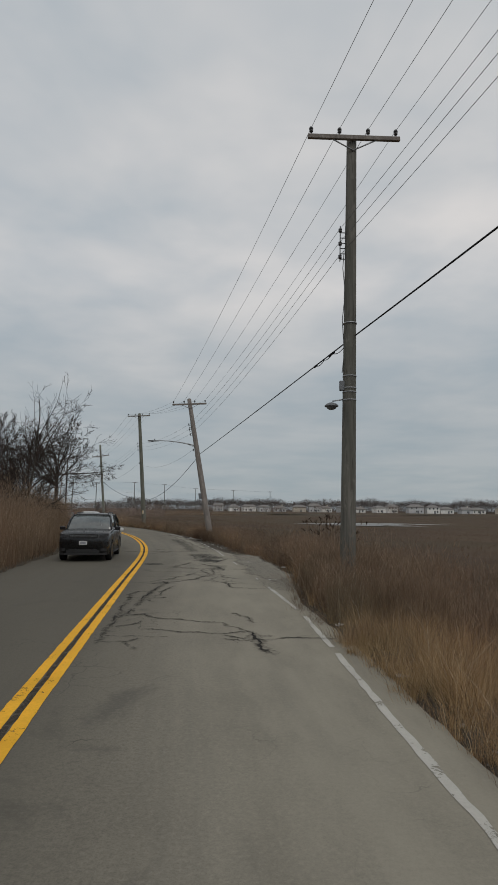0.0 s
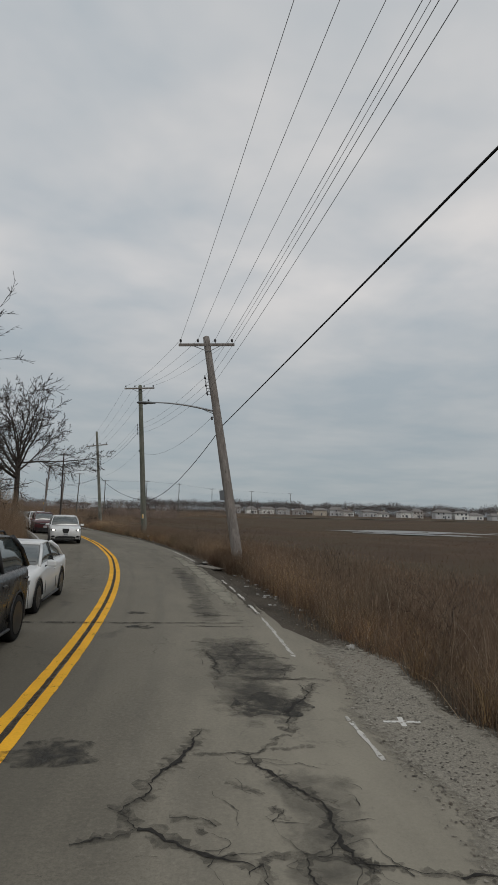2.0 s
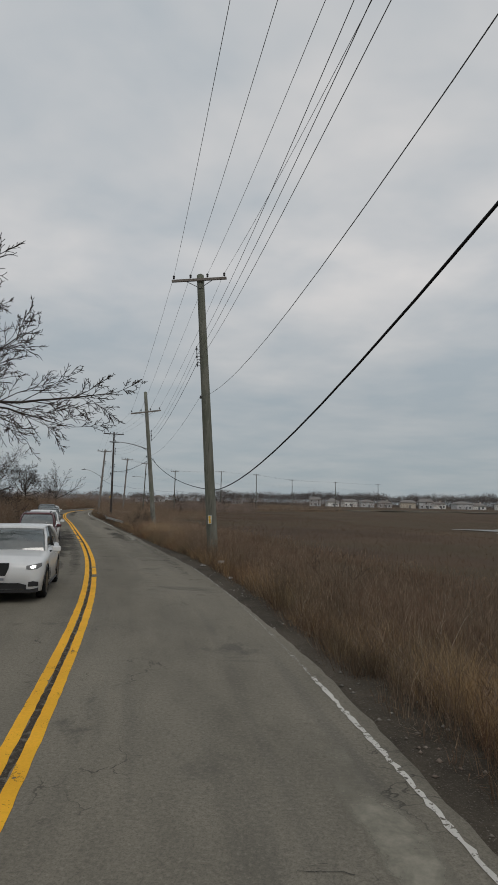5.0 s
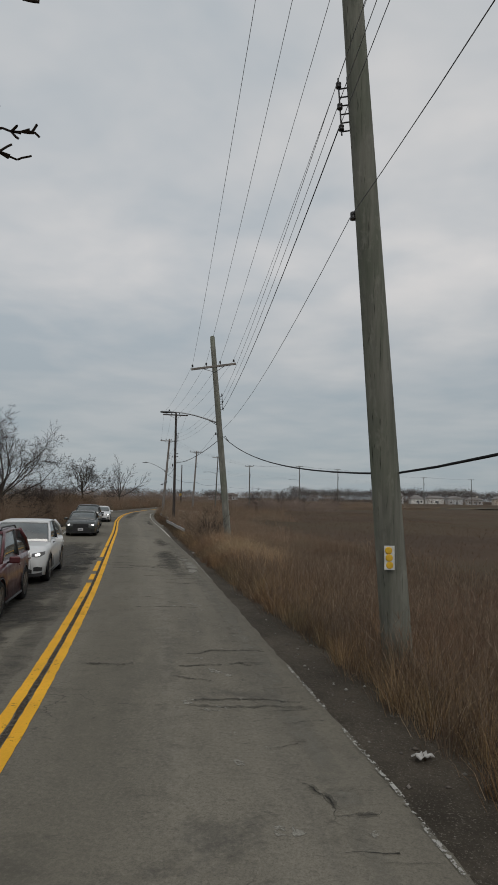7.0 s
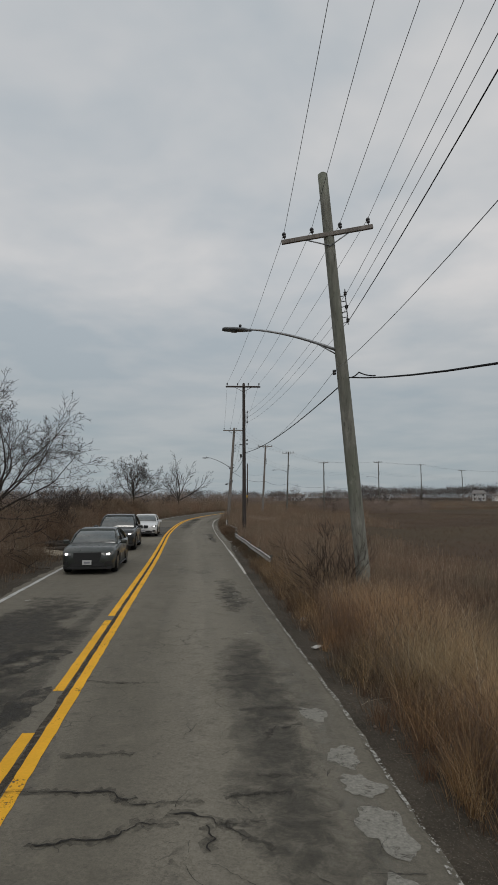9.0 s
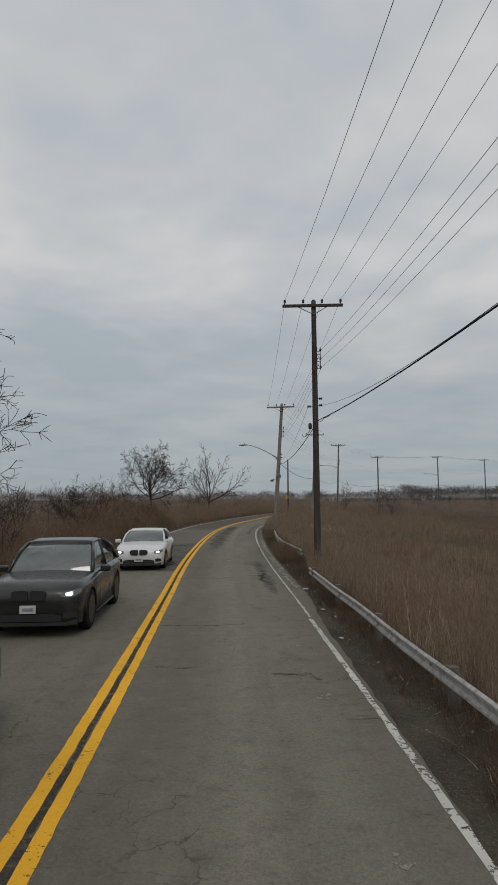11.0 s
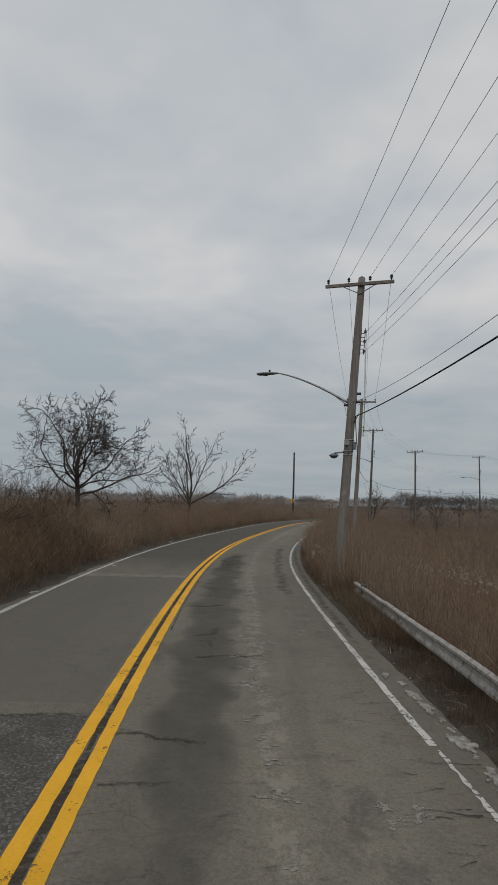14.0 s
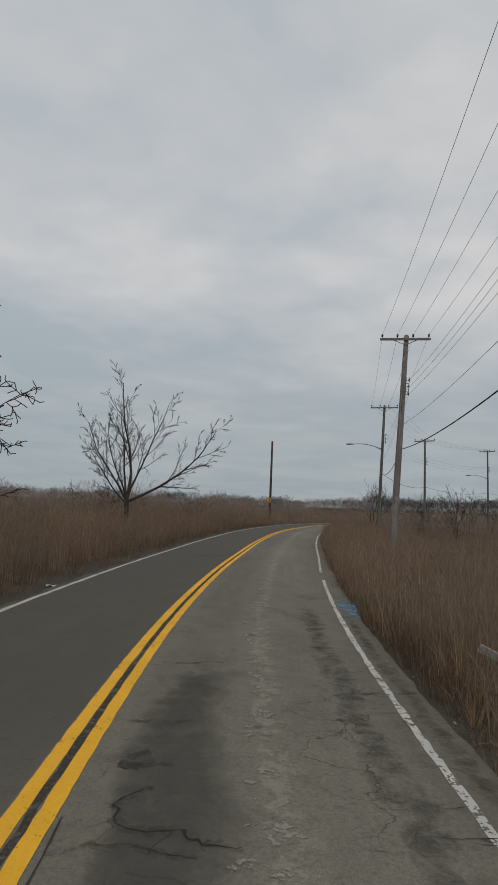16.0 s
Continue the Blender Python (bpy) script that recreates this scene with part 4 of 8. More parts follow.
CRACKS_I = [
    (0.032, [(-14.3, 75.14), (-13.93, 75.24), (-13.41, 75.49)]),
    (0.012, [(-15.18, 75.13), (-14.7, 75.31)]),
    (0.012, [(-14.41, 74.45), (-14.11, 74.49)]),
    (0.032, [(-18.06, 78.56), (-17.12, 78.88), (-16.89, 78.87)]),
    (0.032, [(-17.04, 78.75), (-16.76, 78.79), (-16.35, 79.01)]),
    (0.045, [(-16.53, 78.72), (-16.29, 78.76), (-16.1, 78.7), (-15.74, 78.88)]),
    (0.032, [(-16.16, 78.66), (-16.02, 78.51), (-15.99, 78.34)]),
    (0.04, [(-17.32, 78.0), (-16.81, 78.24), (-16.66, 78.53), (-16.38, 78.62)]),
    (0.02, [(-16.02, 78.78), (-15.79, 78.59), (-15.56, 78.51)]),
    (0.032, [(-18.07, 79.39), (-17.36, 79.61)]),
    (0.032, [(-19.21, 81.55), (-18.18, 81.79)]),
    (0.02, [(-16.06, 79.6), (-15.53, 79.76)]),
    (0.02, [(-17.46, 82.37), (-17.06, 82.62), (-16.53, 82.73)]),
    (0.02, [(-16.8, 81.15), (-16.5, 81.31), (-15.86, 81.47)]),
]
CRACKS_J = [
    (0.032, [(-16.24, 80.31), (-16.22, 80.58), (-15.95, 80.94)]),
    (0.02, [(-16.18, 79.11), (-15.94, 79.24), (-15.65, 79.38)]),
    (0.012, [(-19.7, 82.92), (-18.81, 83.16)]),
    (0.02, [(-28.2, 101.52), (-27.34, 101.84), (-26.62, 102.28)]),
    (0.02, [(-26.7, 98.83), (-26.4, 98.89), (-26.01, 99.14)]),
    (0.012, [(-25.73, 99.32), (-25.45, 99.39)]),
    (0.032, [(-24.86, 99.11), (-24.53, 99.24), (-24.31, 99.28), (-24.11, 99.14)]),
    (0.012, [(-26.4, 102.75), (-25.44, 103.0)]),
    (0.012, [(-27.41, 104.94), (-27.08, 105.18), (-26.7, 105.38)]),
    (0.035, [(-31.81, 108.04), (-30.98, 108.37), (-30.48, 108.56), (-29.53, 108.95)]),
    (0.045, [(-29.58, 111.05), (-28.95, 109.47), (-28.63, 108.5), (-28.27, 108.19)]),
    (0.02, [(-29.48, 109.56), (-29.0, 109.76)]),
    (0.02, [(-29.06, 108.87), (-28.82, 108.92)]),
    (0.012, [(-34.88, 111.4), (-33.7, 112.09)]),
]
CRACKS_K = [
    (0.02, [(-32.75, 111.07), (-32.12, 111.35), (-31.71, 111.43), (-31.38, 111.69)]),
    (0.02, [(-35.93, 113.83), (-34.64, 114.42)]),
    (0.032, [(-30.7, 112.65), (-30.3, 112.75), (-30.24, 112.46)]),
    (0.02, [(-35.79, 116.24), (-35.37, 116.36)]),
    (0.02, [(-35.55, 117.79), (-35.09, 117.9), (-34.75, 118.08)]),
    (0.02, [(-34.98, 116.66), (-34.59, 116.9), (-34.34, 117.04)]),
    (0.012, [(-34.64, 116.21), (-34.17, 116.44)]),
    (0.012, [(-33.85, 116.51), (-33.48, 116.63)]),
    (0.012, [(-33.68, 117.47), (-32.72, 117.88)]),
    (0.02, [(-33.87, 115.68), (-33.7, 115.8), (-33.46, 115.85)]),
    (0.012, [(-36.3, 119.23), (-35.65, 119.43)]),
    (0.02, [(-36.95, 120.98), (-36.29, 121.27)]),
    (0.02, [(-37.43, 121.98), (-37.05, 122.06), (-36.49, 122.15)]),
    (0.012, [(-35.77, 124.13), (-35.23, 124.33)]),
    (0.032, [(-38.01, 125.07), (-37.7, 125.3), (-37.1, 125.59)]),
]
CRACKS_L = [
    (0.032, [(-38.68, 126.27), (-38.39, 126.59), (-38.59, 127.13)]),
    (0.02, [(-38.3, 126.39), (-37.91, 126.37)]),
    (0.02, [(-38.4, 126.06), (-38.22, 126.03), (-38.05, 125.72)]),
    (0.012, [(-39.33, 126.74), (-38.82, 127.02)]),
    (0.012, [(-39.42, 127.59), (-38.94, 127.88)]),
    (0.012, [(-38.16, 124.53), (-37.86, 124.67)]),
    (0.032, [(-40.01, 129.04), (-39.69, 129.16), (-39.51, 129.39), (-39.4, 129.49)]),
    (0.012, [(-39.62, 129.43), (-39.73, 129.55)]),
    (0.032, [(-40.83, 131.77), (-40.56, 131.69), (-40.13, 131.85)]),
    (0.02, [(-40.61, 130.51), (-40.19, 130.62)]),
    (0.012, [(-41.08, 132.51), (-40.62, 132.77)]),
    (0.012, [(-40.04, 131.02), (-38.94, 131.47), (-38.39, 131.75)]),
    (0.02, [(-43.37, 137.63), (-43.05, 137.86), (-42.45, 137.93)]),
]
CRACKS_M = [
    (0.04, [(-43.1, 138.1), (-42.66, 138.21), (-42.52, 138.13), (-42.22, 138.15)]),
    (0.03, [(-43.1, 138.1), (-43.28, 138.32), (-43.12, 138.68)]),
    (0.02, [(-43.48, 138.99), (-43.15, 139.12)]),
    (0.02, [(-42.19, 141.57), (-41.11, 142.18)]),
    (0.015, [(-44.62, 142.05), (-43.87, 142.41)]),
    (0.015, [(-44.0, 139.9), (-43.4, 140.16)]),
    (0.05, [(-50.84, 157.64), (-49.29, 159.57)]),
]
CRACKS_N = [
    (0.02, [(-40.06, 129.02), (-39.74, 129.14), (-39.5, 129.44)]),
    (0.02, [(-41.12, 132.58), (-40.5, 132.76)]),
    (0.02, [(-43.71, 132.86), (-42.54, 133.43)]),
    (0.012, [(-39.15, 131.4), (-38.5, 131.69)]),
    (0.02, [(-40.97, 131.9), (-40.51, 131.73), (-40.09, 131.89)]),
    (0.02, [(-3.9, 42.2), (-1.8, 42.1)]),
    (0.02, [(-7.8, 45.3), (-5.6, 45.1)]),
]


def ribbon(pts, v, f, z):
    """A flat ribbon with crumbled sides through (x, y, width) points, added to lists."""
    base = len(v)
    for i, (px, py, w) in enumerate(pts):
        q, p = pts[min(i + 1, len(pts) - 1)], pts[max(i - 1, 0)]
        t = Vector((q[0] - p[0], q[1] - p[1], 0)).normalized()
        nrm = Vector((-t.y, t.x, 0)) * w / 2
        v += [Vector((px, py, z)) + nrm * CR.uniform(0.3, 1.5), Vector((px, py, z)) - nrm * CR.uniform(0.3, 1.5)]
    f += [(base + 2 * i, base + 2 * i + 1, base + 2 * i + 3, base + 2 * i + 2) for i in range(len(pts) - 1)]


def wander(a, b, w0, w1, rough=0.042, step=0.035):
    """Points of a jagged line from a to b."""
    a, b = Vector((*a, 0)), Vector((*b, 0))
    L = (b - a).length
    n = max(2, int(L / step))
    side = Vector((-(b - a).y, (b - a).x, 0)).normalized()
    ph = [CR.uniform(0, 6.28) for _ in range(4)]
    out = []
    for i in range(n + 1):
        u = i / n
        off = (math.sin(u * L * 2.3 + ph[0]) * 0.8 + math.sin(u * L * 6.1 + ph[1]) * 0.5 + math.sin(u * L * 15 + ph[2]) * 0.35 + CR.uniform(-0.35, 0.35)) * rough * min(1, 6 * u, 6 * (1 - u))
        p = a.lerp(b, u) + side * off
        thick = 0.62 + 0.38 * math.sin(u * L * 4.1 + ph[3])
        out.append((p.x, p.y, (w0 + (w1 - w0) * u) * thick * CR.uniform(0.6, 1.05)))
    return out


def crack(width, pts, z=0.0078):
    """A jagged crack through points, with short side cracks."""
    v, f, sv, sf = [], [], [], []
    n = len(pts)
    for i, (a, b) in enumerate(zip(pts, pts[1:])):
        w0, w1 = (width * 0.35 if i == 0 else width), (width * 0.3 if i == n - 2 else width)
        line = wander(a, b, w0, w1)
        ribbon(line, v, f, z)
        if width > 0.0125:
            ribbon([(x, y, width * 2.4 + 0.03 + 0.5 * q) for x, y, q in line], sv, sf, 0.0052 + 0.0006 * CR.random())
        for k in range(2, len(line) - 2, 5):
            if CR.random() < 0.14:
                p = line[k]
                an = math.atan2(b[1] - a[1], b[0] - a[0]) + CR.choice((-1, 1)) * CR.uniform(0.25, 0.9)
                l = CR.uniform(0.12, 0.45)
                ribbon(wander(p[:2], (p[0] + l * math.cos(an), p[1] + l * math.sin(an)), width * 0.5, 0.004, 0.04), v, f, z + 0.001)
    if sv:
        tagged(raw("crack_stain", sv, sf, M["stain"]), "dark stain along a crack in the asphalt", "road stain", kind="structure")
    return tagged(raw("road_crack", v, f, M["crack"]), "dark open crack in the asphalt", "road crack", kind="structure")


for rows in (CRACKS_A, CRACKS_B, CRACKS_C, CRACKS_D, CRACKS_E, CRACKS_F, CRACKS_G, CRACKS_H, CRACKS_I, CRACKS_J, CRACKS_K, CRACKS_L, CRACKS_M, CRACKS_N):
    for w, pts in rows:
        crack(w, pts)


def crazed(y0, y1, d0, d1, cell, chance, width, z=0.0085):
    """A mesh of short cracks over a stretch of the lane."""
    v, f = [], []
    ns, nd = int((s_of(y1) - s_of(y0)) / cell), max(2, int((d1 - d0) / cell))
    node = {}
    for i in range(ns + 1):
        for k in range(nd + 1):
            s, d = s_of(y0) + (i + CR.uniform(-0.38, 0.38)) * cell, d0 + (k + 0.5 * (i % 2) + CR.uniform(-0.38, 0.38)) * cell
            node[i, k] = on_road(s, d)[:2]
    for (i, k), p in node.items():
        fade = math.sin(math.pi * (i + 0.5) / (ns + 1)) * math.sin(math.pi * (k + 0.5) / (nd + 1))
        for q in ((i + 1, k), (i, k + 1), (i + 1, k + (1 if i % 2 else -1))):
            if q in node and CR.random() < chance * (0.35 + 0.65 * fade):
                ribbon(wander(p, node[q], width, width * 0.6, 0.03), v, f, z)
    tagged(raw("crazed_asphalt", v, f, M["crack_fine"]), "mesh of fine cracks in the broken asphalt", "road crack", kind="structure")


crazed(20.6, 24.4, 1.9, 3.2, 0.26, 0.40, 0.011)
crazed(18.6, 21.4, 1.9, 3.2, 0.24, 0.42, 0.010)
crazed(12.0, 18.0, 0.45, 1.4, 0.34, 0.30, 0.010)
crazed(25.6, 29.6, 2.0, 3.3, 0.24, 0.50, 0.010)
crazed(29.0, 33.5, 2.4, 3.3, 0.36, 0.3, 0.008)
crazed(64.5, 72.0, 2.5, 3.3, 0.26, 0.3, 0.0055)
crazed(75.5, 81.0, 2.5, 3.2, 0.26, 0.35, 0.008)
crazed(76.0, 83.0, 1.4, 2.6, 0.34, 0.26, 0.007)
crazed(82.5, 88.0, 2.6, 3.2, 0.26, 0.25, 0.006)
crazed(108.5, 113.0, 2.7, 3.3, 0.3, 0.35, 0.008)
crazed(136.5, 141.0, 0.3, 1.1, 0.30, 0.26, 0.007)
crazed(66.0, 88.0, -3.0, -0.4, 0.6, 0.2, 0.012)
crazed(8.5, 12.5, -2.6, -1.2, 0.5, 0.3, 0.016)


def combed(y0, y1, n, d0, d1):
    """Short cross cracks that run in from the edge of the lane."""
    v, f = [], []
    for _ in range(n):
        s, d = s_of(CR.uniform(y0, y1)), CR.uniform(d0, d1)
        l = CR.uniform(0.12, 0.55)
        a, b = on_road(s, d)[:2], on_road(s + CR.uniform(-0.08, 0.08), d + l)[:2]
        w = CR.uniform(0.006, 0.018)
        ribbon(wander(tuple(a), tuple(b), w * 0.4, w, 0.02), v, f, 0.0066)
    tagged(raw("edge_cracks", v, f, M["crack_fine"]), "short cross cracks combing the edge of the lane", "road crack", kind="structure")


combed(62, 92, 110, 2.7, 3.1)
combed(96, 142, 200, 2.75, 3.2)
combed(114, 121.5, 70, 2.8, 3.3)
combed(30, 48, 30, 2.2, 2.8)


def blob(name, y, d, rs_, rd, material, label, z=0.0042, seed=0, kind="structure", pos=None, category="road patch"):
    """A flat patch with an uneven outline, on the asphalt."""
    rng = np.random.default_rng(seed)
    s = s_of(y)
    c = on_road(s, d) if pos is None else np.array([*pos, 0.0])
    a = radians(heading(s))
    n = 40
    ph = rng.uniform(0, 6.28, 5)
    v = [Vector((c[0], c[1], z))]
    for k in range(n):
        t = 2 * math.pi * k / n
        r = 1 + 0.16 * math.sin(2 * t + ph[0]) + 0.14 * math.sin(3 * t + ph[1]) + 0.09 * math.sin(5 * t + ph[2]) + 0.07 * math.sin(9 * t + ph[3]) + rng.uniform(-0.05, 0.05)
        u, w = rd * r * math.cos(t), rs_ * r * math.sin(t)
        v.append(Vector((c[0] + u * math.cos(a) - w * math.sin(a), c[1] + u * math.sin(a) + w * math.cos(a), z)))
    f = [(0, k + 1, (k + 1) % n + 1) for k in range(n)]
    return tagged(raw(name, v, f, material), label, category, kind=kind)


for i, (x, y, a, b) in enumerate([(-15.36, 80.25, 0.22, 0.17), (-15.1, 79.7, 0.20, 0.18), (-14.82, 79.05, 0.34, 0.2), (-15.9, 81.3, 0.25, 0.14), (-14.5, 78.1, 0.4, 0.16)]):
    blob("worn_patch", y, 0, a, b, M["worn_oval"], "pale worn oval patch in the asphalt", z=0.0066, seed=i + 5, pos=(x, y))
# rough old surfacing left bare on the far lane, ending in a straight joint
ss = np.arange(s_of(110.0), s_of(122.8), 0.5)
v, f = [], []
for k, s in enumerate(ss):
    near, far = -0.20 - 0.01 * math.sin(s * 2.1), -3.0 + 0.25 * math.sin(s * 0.9) + 0.1 * math.sin(s * 3.1)
    if s < ss[0] + 4:
        far = near + (far - near) * (0.15 + 0.85 * (s - ss[0]) / 4)
    v += [on_road(s, far, 0.0034), on_road(s, near, 0.0034)]
    if k:
        f.append((2 * k - 2, 2 * k - 1, 2 * k + 1, 2 * k))
tagged(raw("coarse_surfacing", v, f, M["rough_patch"]), "coarse worn old surfacing on the far lane", "road patch", kind="structure")
a_, b_ = on_road(ss[-1], -3.1)[:2], on_road(ss[-1], -0.2)[:2]
crack(0.03, [tuple(a_), tuple(b_)])
for i, (y, d, a, b) in enumerate([(25.7, 2.8, 0.5, 0.42), (24.3, 0.55, 0.3, 0.5), (30.75, -0.3, 0.10, 2.6), (30.35, 0.95, 0.16, 0.30), (31.9, 0.8, 0.2, 0.2), (118.6, -1.5, 0.25, 0.55), (120.9, -1.05, 0.3, 0.45), (112.3, -0.6, 0.9, 0.25), (80.6, -0.42, 0.7, 0.22), (79.2, -0.75, 0.9, 0.4), (77.6, -1.0, 0.8, 0.5), (82.6, -0.9, 0.6, 0.5), (138.9, 0.6, 0.22, 0.12)]):
    blob("tar_patch", y, d, a, b, M["tar"], "dark tarred repair in the asphalt", z=0.0060 + 0.0002 * i, seed=i + 20)
v, f = [], []
for l, w, a in ((0.42, 0.06, 2), (0.06, 0.30, -3)):
    q = Matrix.Translation((1.60, 25.41, 0.0075 + 0.0008 * len(f))) @ Matrix.Rotation(radians(a), 4, "Z")
    f.append(tuple(range(len(v), len(v) + 4)))
    v += [q @ Vector((x * l / 2, y * w / 2, 0)) for x, y in ((-1, -1), (1, -1), (1, 1), (-1, 1))]
tagged(raw("paint_mark", v, f, M["white_cross"]), "white survey cross sprayed on the gravelly shoulder", "paint mark", kind="structure")
blob("paint_mark", 147.1, 3.68, 1.3, 0.17, M["blue_paint"], "faded blue spray paint mark beside the edge line", z=0.007, seed=60, category="paint mark")
for i, (y0, y1, c, hw) in enumerate([(64.0, 90.0, -1.75, 1.38), (60.0, 66.0, -1.2, 0.3), (111.0, 117.0, -1.3, 0.4), (111.2, 112.0, -1.0, 0.1), (18.0, 29.8, 4.45, 0.72), (24.8, 30.2, 2.6, 0.75), (76.5, 84.5, 2.45, 0.6), (86.0, 90.0, 2.7, 0.35),
                                      (24.6, 29.6, 2.75, 0.6), (21.9, 24.2, 2.85, 0.5), (29.5, 43.5, 2.35, 0.42), (31.0, 49.0, 3.04, 0.30), (56.0, 92.0, 3.08, 0.26), (31.0, 46.0, 3.52, 0.2), (58.0, 92.0, -0.55, 0.3), (104.0, 113.5, 2.95, 0.3), (134.5, 142.5, 0.85, 0.5), (74.0, 84.5, 2.6, 0.6), (85.0, 92.0, 2.6, 0.5), (122.0, 150.0, 3.52, 0.16), (128.0, 150.0, 2.75, 0.3), (118.0, 143.0, 0.98, 0.56)]):
    ss = np.arange(s_of(y0), s_of(y1), 0.25)
    rg = np.random.default_rng(70 + i)
    v, f, body = [], [], []
    for k, s in enumerate(ss):
        u = min(1, 4 * k / len(ss), 4 * (1 - k / len(ss)))
        h = hw * (0.15 + 0.85 * u ** 0.5)
        a_, b_ = [h * (1 + 0.22 * math.sin(s * 1.7 + q) + 0.12 * math.sin(s * 4.3 + 2 * q)) + rg.uniform(-0.05, 0.05) * h for q in (0.5, 2.1)]
        z_ = 0.0055 if i == 4 else 0.0032 + 0.0001 * i
        end = min(1, 6 * k / len(ss), 6 * (1 - (k + 1) / len(ss)))
        for w_, full in ((-a_, 0), (-0.6 * a_, 0.8), (-0.15 * a_, 1), (0.15 * b_, 1), (0.6 * b_, 0.8), (b_, 0)):
            v.append(on_road(s, c + w_, z_))
            body.append(full * end)
        if k:
            n_ = len(v) - 12
            f += [(n_ + q, n_ + q + 1, n_ + q + 7, n_ + q + 6) for q in range(5)]
    if i in (11, 12):
        patch = tagged(raw("sandy_edge", v, f, M["sandy" if i == 11 else "dusty"]), "pale sandy strip along the edge of the asphalt", "road patch", kind="structure")
    elif i == 13:
        patch = tagged(raw("washed_dirt", v, f, M["washed_dirt"]), "dark dirt washed over the broken road edge", "road patch", kind="structure")
    elif i != 4:
        patch = tagged(raw("asphalt_overlay", v, f, M["ravelled" if i == 0 else "greyed" if i == 21 else "mottled" if i > 16 else "dark_asphalt"]), "darker worn strip of older asphalt", "road patch", kind="structure")
    else:
        patch = tagged(raw("gravel_shoulder", v, f, M["gravel"]), "loose pale gravel spread over the road shoulder", "gravel", kind="structure")
    patch.data.attributes.new("body", "FLOAT", "POINT").data.foreach_set("value", np.array(body, np.float32))

# flaked pale spots down the wheel track, and the old broken kerb beside the edge line
SR = np.random.default_rng(8)


def spots_mesh(name, n, y0, y1, d_of, spread, size, material, label, z, deep=0.004, along=(0.7, 1.3)):
    v, f = [], []
    for i in range(n):
        y = SR.uniform(y0, y1)
        s, d = s_of(y), d_of(y) + SR.normal(0, spread)
        r0, k = SR.uniform(0.2, 1.0) ** 1.5 * size, 21
        base = len(v)
        el = SR.uniform(*along)
        zz = z + 0.00001 * i
        p1, p2 = SR.uniform(0, 6.3, 2)
        ring = [(an, r0 * (0.8 + 0.28 * math.sin(2 * an + p1) + 0.2 * math.sin(5 * an + p2) + SR.uniform(-0.22, 0.22))) for an in (2 * math.pi * j / k for j in range(k))]
        for low in (zz, zz - deep):
            v += [on_road(s + r * el * math.sin(an), d + r * math.cos(an), low) for an, r in ring]
        f.append(tuple(range(base, base + k)))
        f += [(base + (j + 1) % k, base + j, base + k + j, base + k + (j + 1) % k) for j in range(k)]
    tagged(raw(name, v, f, M[material]), label, "road wear", kind="structure")


spots_mesh("flaked_spots", 230, 112, 152, lambda y: 1.66 + 0.06 * math.sin(y * 0.9), 0.10, 0.17, "flake", "pale flaked spots worn into the asphalt", 0.0046, 0.002)
spots_mesh("flaked_spots_near_kerb", 60, 84, 132, lambda y: 2.75, 0.2, 0.16, "flake", "pale flaked spots worn into the asphalt", 0.0048, 0.002)
spots_mesh("flaked_spots_first", 40, 60, 72, lambda y: 2.5, 0.25, 0.12, "flake", "pale flaked spots worn into the asphalt", 0.0048, 0.002)
spots_mesh("old_kerb_fragments", 210, 106, 124, lambda y: float(right_line(y)) + 0.29 + 0.03 * math.sin(y * 1.1), 0.04, 0.10, "kerb_stone", "broken pale remains of an old kerb", 0.014, 0.014, (1.0, 2.4))

# ---- vegetation ----


def blades(name, base, height, width, lean, material, label, category, rng, segs=2, curl=0.35, tip=0.1, way=None):
    """Many tapering blades as one mesh. base: n x 3 feet; height, width: per blade; lean: how far the tips bend, in parts of the height."""
    n = len(base)
    yaw = rng.uniform(0, 2 * np.pi, n)
    bend = rng.uniform(0, 2 * np.pi, n) if way is None else way
    side = np.stack([np.cos(yaw), np.sin(yaw), np.zeros(n)], 1)
    out = np.stack([np.cos(bend), np.sin(bend), np.zeros(n)], 1) * (lean * height)[:, None]
    rows = []
    for k in range(segs + 1):
        u = k / segs
        c = base + out * (u ** (1 + curl * 2))[None] if np.ndim(u) else base + out * u ** (1 + curl * 2)
        c = c + np.stack([np.zeros(n), np.zeros(n), height * u * (1 - 0.12 * u)], 1)
        w = width * ((1 - u) * 1.0 + u * tip)
        if k < segs:
            rows += [c - side * (w / 2)[:, None], c + side * (w / 2)[:, None]]
        else:
            rows += [c]
    per = 2 * segs + 1
    v = np.stack(rows, 1).reshape(-1, 3)
    tri = []
    for k in range(segs - 1):
        a = 2 * k
        tri += [(a, a + 1, a + 3), (a, a + 3, a + 2)]
    a = 2 * (segs - 1)
    tri += [(a, a + 1, a + 2)]
    t = (np.arange(n)[:, None, None] * per + np.array(tri)[None]).reshape(-1, 3)
    return tri_mesh(name, v, t, material, label, category), v


def tri_mesh(name, v, t, material, label, category, kind="stuff"):
    me = bpy.data.meshes.new(name)
    me.vertices.add(len(v))
    me.vertices.foreach_set("co", np.ascontiguousarray(v, np.float32).ravel())
    me.loops.add(len(t) * 3)
    me.loops.foreach_set("vertex_index", np.ascontiguousarray(t, np.int32).ravel())
    me.polygons.add(len(t))
    me.polygons.foreach_set("loop_start", np.arange(0, len(t) * 3, 3, dtype=np.int32))
    me.polygons.foreach_set("loop_total", np.full(len(t), 3, np.int32))
    me.materials.append(material)
    me.update(calc_edges=True)
    return tagged(new(name, me), label, category, kind=kind)


